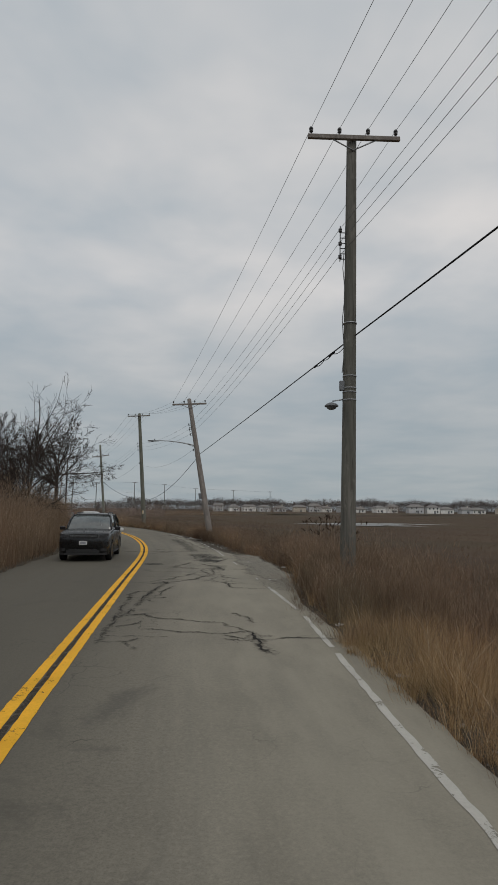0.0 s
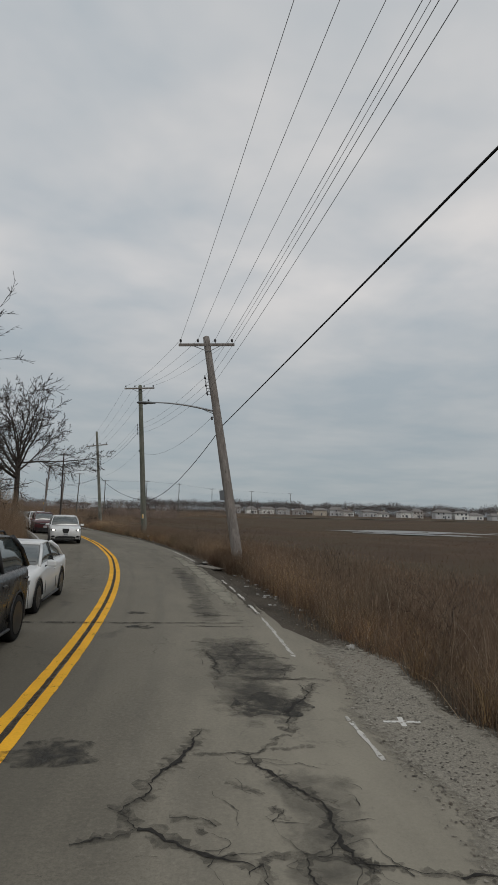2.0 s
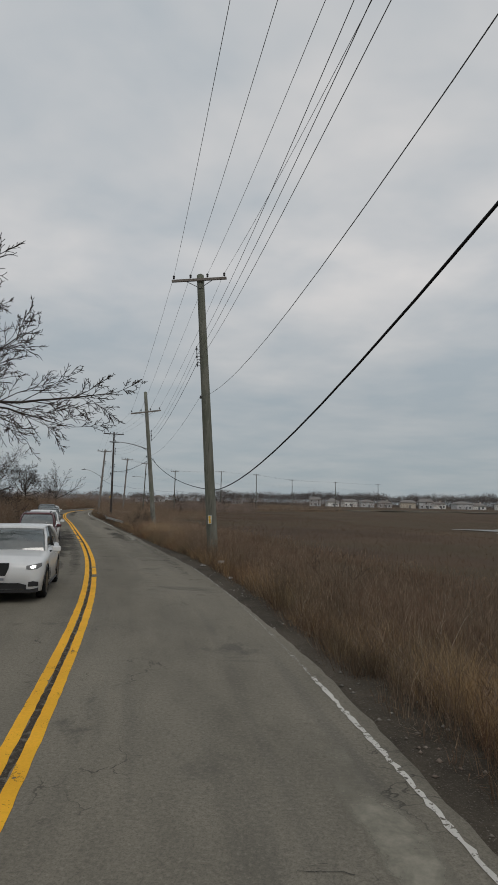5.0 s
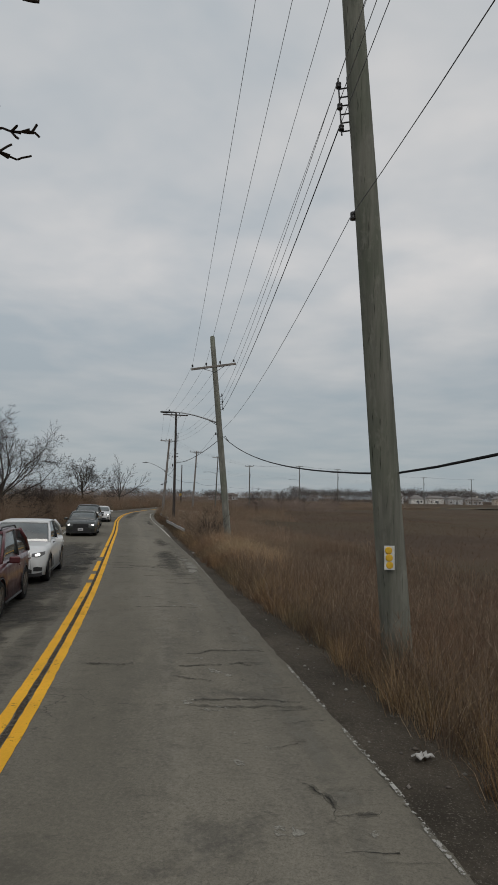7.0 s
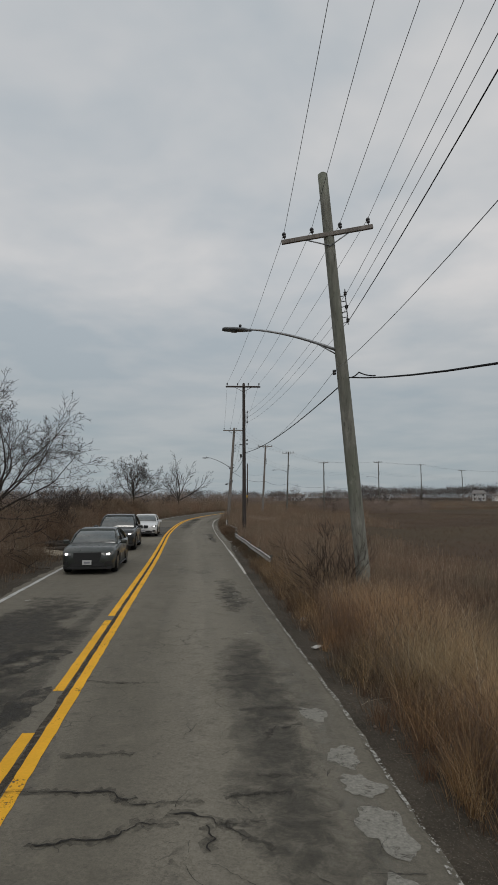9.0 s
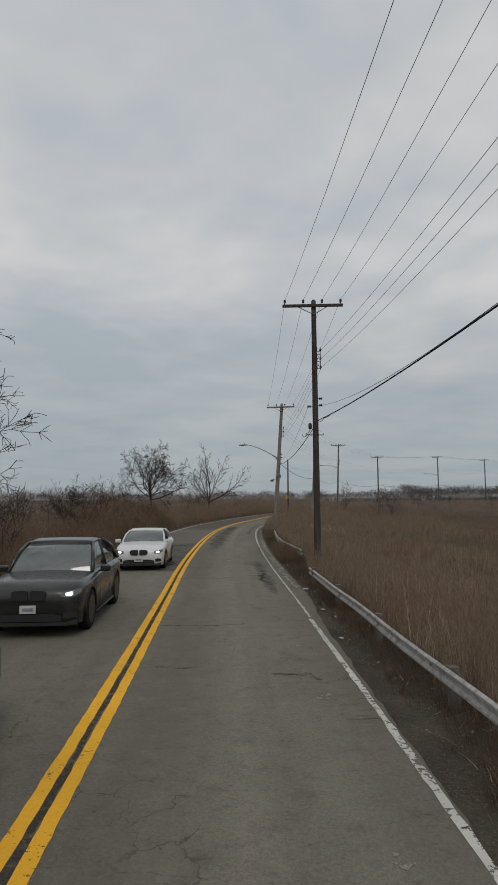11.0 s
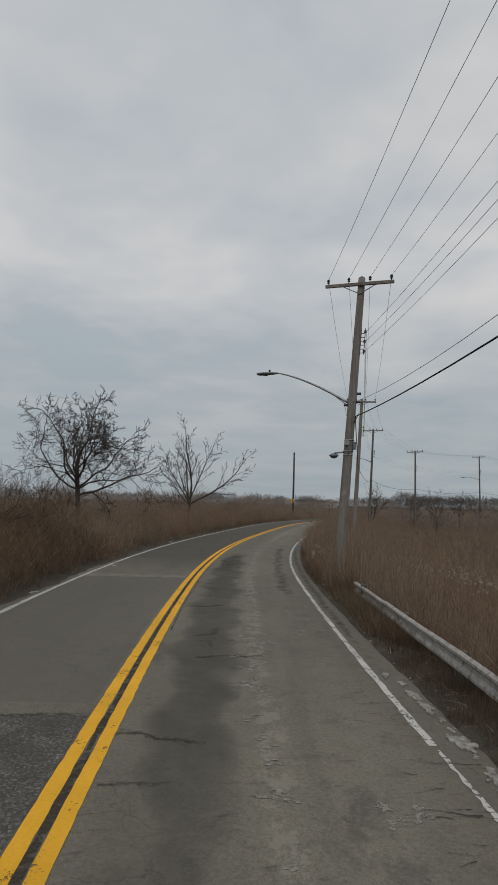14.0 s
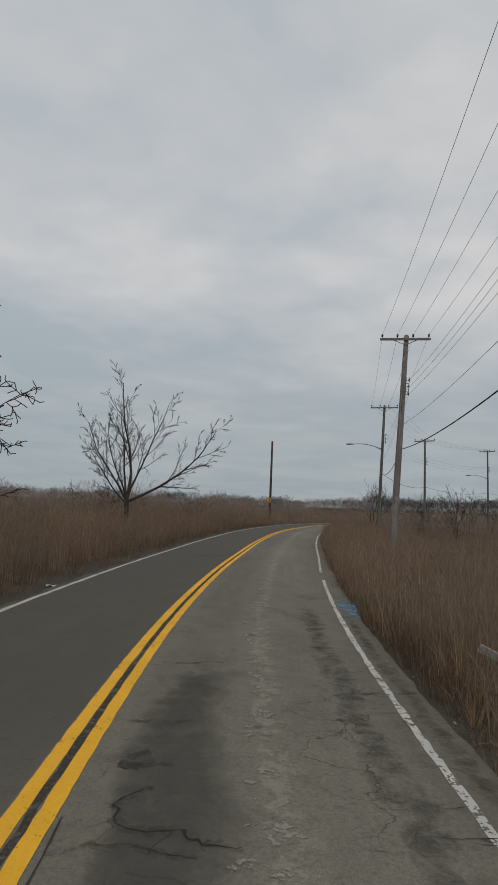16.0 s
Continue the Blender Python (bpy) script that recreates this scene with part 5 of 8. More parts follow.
def strip(rng, n, y0, y1, d0, d1, power=1.0, clump=0.0, keep=None):
    """Feet strewn along the road between two distances from its middle, thicker towards d0."""
    s = rng.uniform(s_of(y0), s_of(y1) if y1 < 204 else s_of(203) + (y1 - 203), n)
    d = d0 + (d1 - d0) * rng.uniform(0, 1, n) ** power
    p = on_road(s, d)
    if clump:
        p[:, :2] += rng.normal(0, clump, (n, 2))
    dd, _ = signed_distance(p[:, 0], p[:, 1])
    edge = np.minimum(np.abs(d0), np.abs(d1)) - 0.12 + 0.25 * wobble(p[:, 0], p[:, 1], 1.1, 2.0)
    edge = np.where(dd > 0, np.maximum(edge + shoulder(p[:, 1]) * 0.8, np.where(shoulder(p[:, 1]) > 0.05, 3.9 + 1.05 * shoulder(p[:, 1]), 0)), edge)
    ok = np.abs(dd) > edge
    if keep is not None:
        ok &= keep(p[:, 0], p[:, 1], dd)
    p, dd = p[ok], dd[ok]
    p[:, 2] = ground_z(dd, p[:, 0], p[:, 1]) - 0.03
    return p, dd


VR = np.random.default_rng(5)


def pull_off(x, y, d):
    """The trodden clearing with the logs stays free of reeds."""
    return ((x + 33.2) / 4.2) ** 2 + ((y - 99.3) / 2.6) ** 2 > 1 + 0.2 * wobble(x, y, 0.8)


def reed_bed(name, n, y0, y1, d0, d1, h0, h1, power, label, keep=None, plumes=0.5, wide=1.0, dense_leaf=1, mat="reed"):
    p, d = strip(VR, n, y0, y1, d0, d1, power, 0.12, keep)
    k = len(p)
    tall = (0.80 + 0.26 * wobble(p[:, 0], p[:, 1], 3.1, 1.0) + 0.26 * wobble(p[:, 0], p[:, 1], 0.9, 4.0)) * (0.35 + 0.85 * VR.uniform(0, 1, k) ** 0.8)
    grow = np.interp(np.abs(d), [min(abs(d0), abs(d1)), min(abs(d0), abs(d1)) + 1.2], [0.72, 1.0])
    h = (h0 + (h1 - h0) * VR.uniform(0, 1, k)) * tall * grow
    blades(name, p, h, VR.uniform(0.004, 0.009, k) * wide, 0.03 + 0.55 * VR.uniform(0, 1, k) ** 1.8, M[mat], label, "reeds", VR, 1 if wide > 1.5 else 2)
    # leaves
    ls = []
    for _ in range(dense_leaf):
        q = p.copy()
        q[:, 2] += h * VR.uniform(0.1, 0.75, k)
        ls.append((q, h * VR.uniform(0.18, 0.34, k)))
    q, lh = np.concatenate([a for a, _ in ls]), np.concatenate([b for _, b in ls])
    blades(name + "_leaves", q, lh, VR.uniform(0.004, 0.009, len(q)) * wide, VR.uniform(0.15, 0.7, len(q)), M[mat], "dry curling leaves on the reeds", "reed leaves", VR, 1)
    if plumes:
        pick = VR.uniform(0, 1, k) < plumes
        q = p[pick].copy()
        q[:, 2] += h[pick] * 0.84
        m = len(q)
        q = np.repeat(q, 3, 0)
        m = len(q)
        blades(name + "_plumes", q, VR.uniform(0.10, 0.22, m), VR.uniform(0.005, 0.011, m) * wide, VR.uniform(0.1, 0.8, m), M["plume"], "feathery brown reed plumes", "reed plumes", VR, 1)


# tall reeds along the far side of the road
reed_bed("reed_bed_west", 34000, 4, 60, -4.3, -9.5, 3.1, 4.2, 1.35, "tall dry straw-brown reeds beside the road", None, 0.35, 1.15)
reed_bed("reed_bed_middle", 38000, 60, 125, -4.6, -9.5, 1.6, 2.7, 1.3, "dry brown reeds and brambles beside the road", pull_off, 0.4, 1.15, mat="marsh_reed")
reed_bed("reed_bed_east", 32000, 138, 204, -4.7, -10.0, 1.9, 2.6, 1.3, "tall dry golden reeds beside the road", None, 0.9, 1.3, 1, mat="late_reed")
reed_bed("reed_bed_back", 13000, 20, 212, -9.0, -26, 1.7, 2.5, 1.0, "dry reeds and brush behind the roadside", pull_off, 0.3, 2.0, 1, mat="marsh_reed")
reed_bed("bramble_bank", 9000, 104, 130, -5.2, -8.5, 2.0, 3.0, 1.0, "dense brown brambles and dead weeds on the bank", pull_off, 0.2, 1.0, 2, mat="dead_weed")
# marsh side


def behind_rail(x, y, d):
    """Tall reeds stand behind the old guard rails, not in front of them."""
    return (y < 94.5) | (y > 134) | (d > table(y, (94, 4.6), (110, 4.55), (112, 4.7), (116, 5.2), (120, 4.9), (124, 4.8), (134, 4.85)))


reed_bed("marsh_reeds", 17000, 13.0, 25.5, 4.6, 7.2, 1.45, 1.9, 1.2, "tall pale-brown reeds on the marsh side of the road", None, 0.35, 1.0, 2, mat="reed")
reed_bed("marsh_reeds_low", 52000, 24.5, 92, 4.35, 8.0, 0.8, 1.5, 1.3, "brown waist-high reeds on the marsh side of the road", None, 0.3, 1.1, 2, mat="marsh_reed")
reed_bed("marsh_reeds_rail", 28000, 91, 131, 4.35, 8.0, 0.85, 1.5, 1.3, "pale brown waist-high reeds behind the old guard rails", behind_rail, 0.3, 1.1, 2, mat="late_reed")
reed_bed("marsh_edge_reeds", 52000, 2, 92, 7.2, 15.5, 0.65, 1.15, 1.5, "dense brown waist-high grass running out into the marsh", None, 0.12, 1.7, 1, mat="marsh_reed")
reed_bed("marsh_edge_reeds_far", 26000, 90, 132, 7.2, 16.0, 0.65, 1.15, 1.5, "pale brown grass running out into the marsh", None, 0.12, 1.7, 1, mat="late_reed")
reed_bed("marsh_reeds_first", 3500, -2, 14, 5.8, 8.0, 0.9, 1.5, 1.0, "dark brown reeds behind the golden grass", None, 0.2, 1.0, 1, mat="marsh_reed")
reed_bed("marsh_reeds_bend", 48000, 128, 207, 4.0, 10.5, 1.45, 2.1, 1.2, "pale brown reeds close to the road on the inside of the bend", behind_rail, 0.4, 1.2, 1, mat="late_reed")
reed_bed("marsh_reeds_bend_back", 12000, 132, 207, 10.0, 24.0, 0.8, 1.6, 1.3, "pale brown reeds thinning out into the marsh", None, 0.3, 2.0, 1, mat="late_reed")
reed_bed("reeds_past_bend", 16000, 203, 300, 4.2, 13.0, 1.6, 2.4, 1.0, "brown reeds hiding the road past the bend", None, 0.4, 2.0, 1, mat="late_reed")
reed_bed("reeds_outside_bend", 12000, 203, 290, -4.4, -11.0, 1.6, 2.4, 1.0, "golden reeds along the outside of the bend", None, 0.6, 2.0, 1, mat="late_reed")


def seed_heads(name, n, y0, y1, d0, d1, h, label):
    """Stiff stems that carry a dark feathered head."""
    p, d = strip(VR, n, y0, y1, d0, d1, 1.0, 0.3)
    v, f, sv, sf = [], [], [], []
    for q in p:
        a, tall = VR.uniform(0, 6.3), h * VR.uniform(0.8, 1.15)
        lean = np.array([math.cos(a), math.sin(a), 0]) * VR.uniform(0.02, 0.12)
        foot, top = q, q + lean * tall + [0, 0, tall]
        tube_data([Vector(foot), Vector(top)], [0.005, 0.004], 3, sv, sf, caps=False)
        for k in range(4):
            b = VR.uniform(0, 6.3)
            t = top + [0.025 * math.cos(b) + lean[0] * 1.5, 0.025 * math.sin(b) + lean[1] * 1.5, VR.uniform(0.07, 0.14)]
            m_ = (top + t) / 2
            tube_data([Vector(top), Vector(m_), Vector(t)], [0.006, 0.009, 0.003], 4, v, f, caps=False)
    tagged(raw(name + "_stems", sv, sf, M["marsh_reed"]), "stiff stems standing above the reeds", "reed stems", kind="stuff")
    tagged(raw(name, v, f, M["cattail"]), label, "seed heads", kind="stuff")


seed_heads("dark_seed_heads", 110, 18.5, 24.5, 5.2, 7.0, 1.75, "dark brown feathered seed heads above the reeds")


def tussocks(name, n, per, y0, y1, d0, d1, power, h0, h1, material, label, keep=None, spread=0.09, thick=(0.006, 0.012)):
    """Grass in tufts whose blades lean outwards."""
    c, dd = strip(VR, n, y0, y1, d0, d1, power, 0.05, keep)
    m = len(c)
    big = VR.uniform(0.55, 1.15, m) * np.interp(np.abs(dd), [min(abs(d0), abs(d1)), min(abs(d0), abs(d1)) + 0.5], [0.6, 1.0])
    a = VR.uniform(0, 2 * np.pi, m * per)
    r = np.abs(VR.normal(0, spread, m * per)) * np.repeat(big, per)
    q = np.repeat(c, per, 0)
    q[:, 0] += r * np.cos(a)
    q[:, 1] += r * np.sin(a)
    h = VR.uniform(h0, h1, m * per) * np.repeat(big, per)
    lean = 0.12 + r / spread * 0.32 + VR.uniform(0, 0.25, m * per)
    blades(name, q, h, VR.uniform(*thick, m * per), lean, M[material], label, "grass", VR, 2, way=a + VR.normal(0, 0.5, m * per))


tussocks("verge_grass", 560, 66, -3, 11.5, 4.1, 6.6, 1.05, 0.35, 0.95, "grass", "golden dry grass tufts on the road verge", spread=0.13, thick=(0.003, 0.006))
tussocks("verge_grass_sparse", 420, 34, 11, 60, 4.5, 6.6, 1.2, 0.35, 0.9, "grass", "golden dry grass tufts among darker weeds on the verge", thick=(0.004, 0.008))
tussocks("verge_grass_middle", 600, 34, 56, 95, 3.98, 6.4, 1.2, 0.4, 1.0, "grass", "golden and brown dry grass tufts on the road verge", thick=(0.005, 0.009))
tussocks("verge_grass_clumps", 400, 52, 33, 50, 4.6, 6.3, 1.0, 0.5, 1.15, "grass", "pale golden grass clumps beside the leaning pole", spread=0.12, thick=(0.004, 0.008))
tussocks("verge_grass_clumps", 260, 62, 76.5, 86, 4.75, 6.6, 1.0, 0.8, 1.4, "gold", "pale golden grass clumps on the verge", spread=0.12, thick=(0.004, 0.008))
tussocks("pole_foot_weeds", 300, 44, 40.0, 44.0, 4.1, 5.3, 1.0, 0.8, 1.35, "dead_weed", "dead brown weeds round the foot of the leaning pole", spread=0.14, thick=(0.004, 0.009))
tussocks("verge_grass_bend", 420, 34, 134, 200, 4.0, 5.6, 1.3, 0.4, 1.0, "grass", "dry grass tufts along the bend", thick=(0.005, 0.010))
tussocks("verge_weeds", 2000, 15, -3, 94, 4.0, 6.6, 1.3, 0.3, 0.9, "dead_weed", "dead grey-brown weeds on the verge", spread=0.15, thick=(0.004, 0.009))
tussocks("verge_edge_weeds", 1100, 26, 50, 95, 3.82, 4.75, 0.9, 0.25, 0.75, "dead_weed", "dead weeds and matted grass crowding the broken road edge", spread=0.16, thick=(0.004, 0.009))
tussocks("verge_edge_grass", 260, 30, 50, 95, 3.95, 5.0, 0.9, 0.3, 0.8, "grass", "thin golden grass tufts at the road edge", spread=0.12, thick=(0.003, 0.007))
tussocks("rail_foot_weeds", 1900, 22, 93, 134, 3.92, 4.9, 0.8, 0.14, 0.48, "brush", "low dead weeds under the guard rails", spread=0.16, thick=(0.004, 0.009))
tussocks("rail_near_weeds", 300, 28, 112.5, 119.0, 3.98, 4.7, 0.9, 0.45, 0.95, "dead_weed", "dead weeds hiding the near end of the guard rail", spread=0.15, thick=(0.004, 0.009))
tussocks("rail_end_weeds", 320, 26, 126, 136, 4.0, 4.6, 0.9, 0.25, 0.65, "dead_weed", "dead weeds at the end of the guard rail", spread=0.16, thick=(0.004, 0.009))
tussocks("bend_edge_weeds", 1500, 26, 133, 200, 3.85, 4.9, 0.9, 0.3, 0.9, "dead_weed", "dry stalks crowding the road edge along the bend", spread=0.16, thick=(0.004, 0.009))
tussocks("verge_weeds_far_side", 2200, 15, 5, 200, -3.85, -6.0, 1.1, 0.3, 0.9, "dead_weed", "dead brown weeds and litter below the reeds", pull_off, spread=0.15)
p, d = strip(VR, 30000, 0, 210, 7.5, 48, 1.5, 0.25)
k = len(p)
blades("marsh_grass", p, VR.uniform(0.15, 0.38, k), VR.uniform(0.02, 0.045, k), VR.uniform(0.4, 1.1, k), M["marsh_grass"], "low brown salt-marsh grass", "grass", VR, 1)
n = 26000
p = np.stack([VR.uniform(-30, 170, n), VR.uniform(40, 330, n), np.zeros(n)], 1)
d, _ = signed_distance(p[:, 0], p[:, 1])
p = p[d > 40]
k = len(p)
p[:, 2] = ground_z(d[d > 40], p[:, 0], p[:, 1]) - 0.03
blades("marsh_grass_far", p, VR.uniform(0.10, 0.22, k), VR.uniform(0.05, 0.12, k), VR.uniform(0.6, 1.6, k), M["marsh_grass"], "brown marsh grass stretching to the houses", "grass", VR, 1)
# bleached stalks that stand out singly
p, d = strip(VR, 2600, 0, 200, 4.4, 9.0, 1.2, 0.3, behind_rail)
k = len(p)
blades("bleached_stalks", p, VR.uniform(0.6, 1.5, k), VR.uniform(0.006, 0.012, k), VR.uniform(0.1, 1.0, k) ** 1.5, M["pale_stem"], "bleached bent stalks standing out among the reeds", "reed stems", VR, 3)
p, d = strip(VR, 1500, 2, 160, 3.95, 5.2, 1.0, 0.1)
k = len(p)
p[:, 2] += 0.05
blades("bleached_litter", p, VR.uniform(0.05, 0.2, k), VR.uniform(0.006, 0.013, k), VR.uniform(1.0, 5.0, k), M["pale_stem"], "bleached broken stalks fallen over the road edge", "plant litter", VR, 3)
# stems and litter lying on the shoulder
p, d = strip(VR, 4000, 2, 160, 3.85, 4.8, 1.0, 0.05)
k = len(p)
p[:, 2] += 0.04
blades("fallen_stems", p, np.full(k, 0.03), VR.uniform(0.006, 0.012, k), VR.uniform(3, 12, k), M["reed"], "broken reed stems lying on the shoulder", "plant litter", VR, 2)

p, d = strip(VR, 11000, 2, 160, 4.0, 5.6, 0.9, 0.05)
k = len(p)
p[:, 2] += 0.02
blades("verge_litter", p, VR.uniform(0.03, 0.10, k), VR.uniform(0.006, 0.014, k), VR.uniform(1.5, 5, k), M["dead_weed"], "matted dead stalks and leaf litter on the shoulder", "plant litter", VR, 1)


# loose stones on the shoulders
n = 3200
ss, dd = VR.uniform(s_of(2), s_of(160), n), VR.uniform(3.75, 4.9, n)
c = on_road(ss, dd + np.interp(on_road(ss, 0)[:, 1], [14, 18, 27, 31], [0, 0.5, 0.5, 0]))
c[:, 2] = ground_z(signed_distance(c[:, 0], c[:, 1])[0], c[:, 0], c[:, 1]) + 0.004
size = 0.008 + 0.03 * VR.uniform(0, 1, n) ** 3
shape = np.array([(1, 0, 0), (0, 1, 0), (-1, 0, 0), (0, -1, 0), (0, 0, 0.7), (0, 0, -0.5)])
v = (c[:, None] + shape[None] * size[:, None, None] * VR.uniform(0.6, 1.3, (n, 6, 1))).reshape(-1, 3)
t = (np.arange(n)[:, None, None] * 6 + np.array([(0, 1, 4), (1, 2, 4), (2, 3, 4), (3, 0, 4), (1, 0, 5), (2, 1, 5), (3, 2, 5), (0, 3, 5)])[None]).reshape(-1, 3)
tri_mesh("shoulder_stones", v, t, M["pebble"], "small loose grey stones on the road shoulder", "stones")

n = 6500
ss = VR.uniform(s_of(17), s_of(28.2), n)
c = on_road(ss, 3.75 + 1.35 * VR.uniform(0, 1, n) ** 0.8)
far_out = signed_distance(c[:, 0], c[:, 1])[0]
c[:, 2] = np.where(far_out < 4.75, 0.009, ground_z(far_out, c[:, 0], c[:, 1]) + 0.006)
size = 0.005 + 0.016 * VR.uniform(0, 1, n) ** 2
v = (c[:, None] + shape[None] * [1, 1, 0.6] * size[:, None, None] * VR.uniform(0.5, 1.4, (n, 6, 1))).reshape(-1, 3)
t = (np.arange(n)[:, None, None] * 6 + np.array([(0, 1, 4), (1, 2, 4), (2, 3, 4), (3, 0, 4)])[None]).reshape(-1, 3)
tri_mesh("gravel_stones", v, t, M["dark_pebble"], "dark and pale loose stones strewn over the gravelly pull-out", "stones")
p, d = strip(VR, 420, 126, 136, 6.4, 9.4, 1.0, 0.5)
k = len(p)
p[:, 2] += VR.uniform(0.75, 1.15, k)
blades("seed_fluff", np.repeat(p, 5, 0), VR.uniform(0.03, 0.07, k * 5), VR.uniform(0.012, 0.024, k * 5), VR.uniform(0.3, 1.6, k * 5), M["fluff"], "pale fluffy seed heads on weeds behind the rail", "seed heads", VR, 2)


def grow(rng, start, direction, length, radius, level, out, droop=0.0, gnarl=0.18, spread=45, kids=(3, 5), thin=0.004, lift=0.06, ratio=(0.42, 0.66)):
    """A limb with its side limbs: lists of (points, radii, level)."""
    n = max(3, int(2 + length * 2.0))
    p, d = Vector(start), Vector(direction).normalized()
    pts, rad = [p.copy()], [radius]
    for i in range(n):
        d = (d + Vector((rng.gauss(0, gnarl), rng.gauss(0, gnarl), rng.gauss(0, gnarl * 0.7) + lift - droop))).normalized()
        p = p + d * (length / n)
        pts.append(p.copy())
        rad.append(max(thin, radius * (1 - (0.45 if level == 0 and radius > 0.12 else 0.78) * (i + 1) / n)))
    keep = list(range(len(pts))) if level or len(pts) < 5 else [*range(0, len(pts) - 1, 2), len(pts) - 1]
    out.append(([pts[i] for i in keep], [rad[i] for i in keep], level))
    if level <= 0:
        return
    for _ in range(rng.randint(*kids)):
        i = rng.randint(max(1, n // 5), n)
        dd = (pts[i] - pts[i - 1]).normalized()
        ax = dd.cross(Vector((rng.gauss(0, 1), rng.gauss(0, 1), rng.gauss(0, 1)))).normalized()
        turn = Matrix.Rotation(radians(rng.uniform(spread * 0.5, spread * 1.25)), 3, ax)
        grow(rng, pts[i], turn @ dd, length * rng.uniform(*ratio), max(thin, rad[i] * rng.uniform(0.55, 0.75)), level - 1, out, droop, gnarl * 1.05, spread, kids, thin, lift, ratio)


def tree(name, base, label, seed, limbs, levels=4, kids=(3, 5), gnarl=0.15, spread=45, thin=0.006, category="tree", mat="bark", lift=0.06, droop=0.0, ratio=(0.42, 0.66)):
    """A bare tree. limbs: direction, length and radius of each main stem, and the height on the first at which it starts."""
    rng = random.Random(seed)
    t = thing(name, base, label, category)
    out = []
    first = None
    for direction, length, radius, at in limbs:
        start = Vector((0, 0, -0.3)) if first is None or at is None else first[min(len(first) - 1, int(at * (len(first) - 1)))]
        k = len(out)
        bare = first is None and len(limbs) > 6 and length < 6.4  # a clean trunk below its fork
        grow(rng, start, direction, length, radius * (1.0 if not bare else 1.15), 0 if bare else levels, out, droop, gnarl * (0.35 if bare else 1), spread, kids, thin, lift, ratio)
        if first is None:
            first = out[k][0]
    for nm, test, sides in (("trunk", lambda r: r[1][0] > 0.05, 7), ("crown", lambda r: r[1][0] <= 0.05, 3)):
        v, f = [], []
        for r in out:
            if test(r):
                tube_data(r[0], r[1], sides if r[1][0] > 0.02 else 3, v, f, caps=False)
        if v:
            raw(nm, v, f, M[mat] if nm == "trunk" else M["twig"], t, "", smooth=True)
    return t


def gz(x, y):
    a, b = np.array([float(x)]), np.array([float(y)])
    d, _ = signed_distance(a, b)
    return float(ground_z(d, a, b)[0])


def at_ground(x, y):
    return (x, y, gz(x, y))


tree("bare_tree", at_ground(-10.8, 35.6), "tall slim bare tree with pale upper branches", 3,
     [((0.06, 0, 1), 8.4, 0.10, 0), ((0.50, -0.1, 0.85), 4.0, 0.05, 0.50), ((0.30, 0.3, 0.9), 3.4, 0.045, 0.62), ((-0.45, 0.2, 0.85), 4.0, 0.05, 0.42), ((-0.4, -0.4, 0.85), 4.0, 0.05, 0.35), ((0.7, 0.0, 0.60), 2.8, 0.04, 0.62), ((0.6, 0.2, 0.7), 3.4, 0.045, 0.40)], 3, (5, 6), 0.05, 40, 0.006, lift=0.02, ratio=(0.28, 0.5))
def spreading(n, low, high, length, radius, fork, rng, wide=1.0):
    """Limbs that leave a fork all round, the low ones longer and flatter."""
    out = []
    for k in range(n):
        a = 2.4 * k + rng.uniform(-0.4, 0.4)
        u = (k + 0.5) / n
        e = radians(low + (high - low) * u)
        out.append(((math.cos(a) * math.cos(e) * wide, math.sin(a) * math.cos(e), math.sin(e)), length * (1.0 - 0.15 * u) * rng.uniform(0.85, 1.1), radius * rng.uniform(0.8, 1.1), fork + (1 - fork) * min(1, u * 1.6)))
    return out

def bough(rng, start, direction, length, radius, level, out, thin, counts, gnarl=0.16, lift=0.01, spread=48, fill=0.5):
    """A crooked limb whose side limbs leave it in turn on all sides, longest near its foot."""
    n = max(3, int(length / (0.30 if level > 1 else 0.22)))
    if level == 0:
        n = 3
    p, d = Vector(start), Vector(direction).normalized()
    pts, rad = [p.copy()], [radius]
    for i in range(n):
        g = gnarl * (1.0 if level > 1 else 1.5)
        d = (d + Vector((rng.gauss(0, g), rng.gauss(0, g), rng.gauss(0, g * 0.8) + lift))).normalized()
        p = p + d * (length / n)
        pts.append(p.copy())
        rad.append(max(thin, radius * (1 - 0.82 * (i + 1) / n)))
    out.append((pts, rad, level))
    if level <= 0:
        return
    k = counts[level]
    turn0 = rng.uniform(0, 6.28)
    for c in range(k):
        u = 0.18 + 0.82 * (c + rng.uniform(0.1, 0.9)) / k
        i = max(1, min(n, int(round(u * n))))
        dd = (pts[i] - pts[i - 1]).normalized()
        side = dd.orthogonal().normalized()
        side.rotate(Matrix.Rotation(turn0 + 2.4 * c + rng.uniform(-0.5, 0.5), 3, dd))
        a = radians(rng.uniform(spread * 0.6, spread * 1.3))
        way = dd * math.cos(a) + side * math.sin(a)
        bough(rng, pts[i], way, length * fill * (1.2 - 0.65 * u) * rng.uniform(0.75, 1.2), max(thin, rad[i] * rng.uniform(0.5, 0.7)), level - 1, out, thin, counts, gnarl, lift, spread, fill)


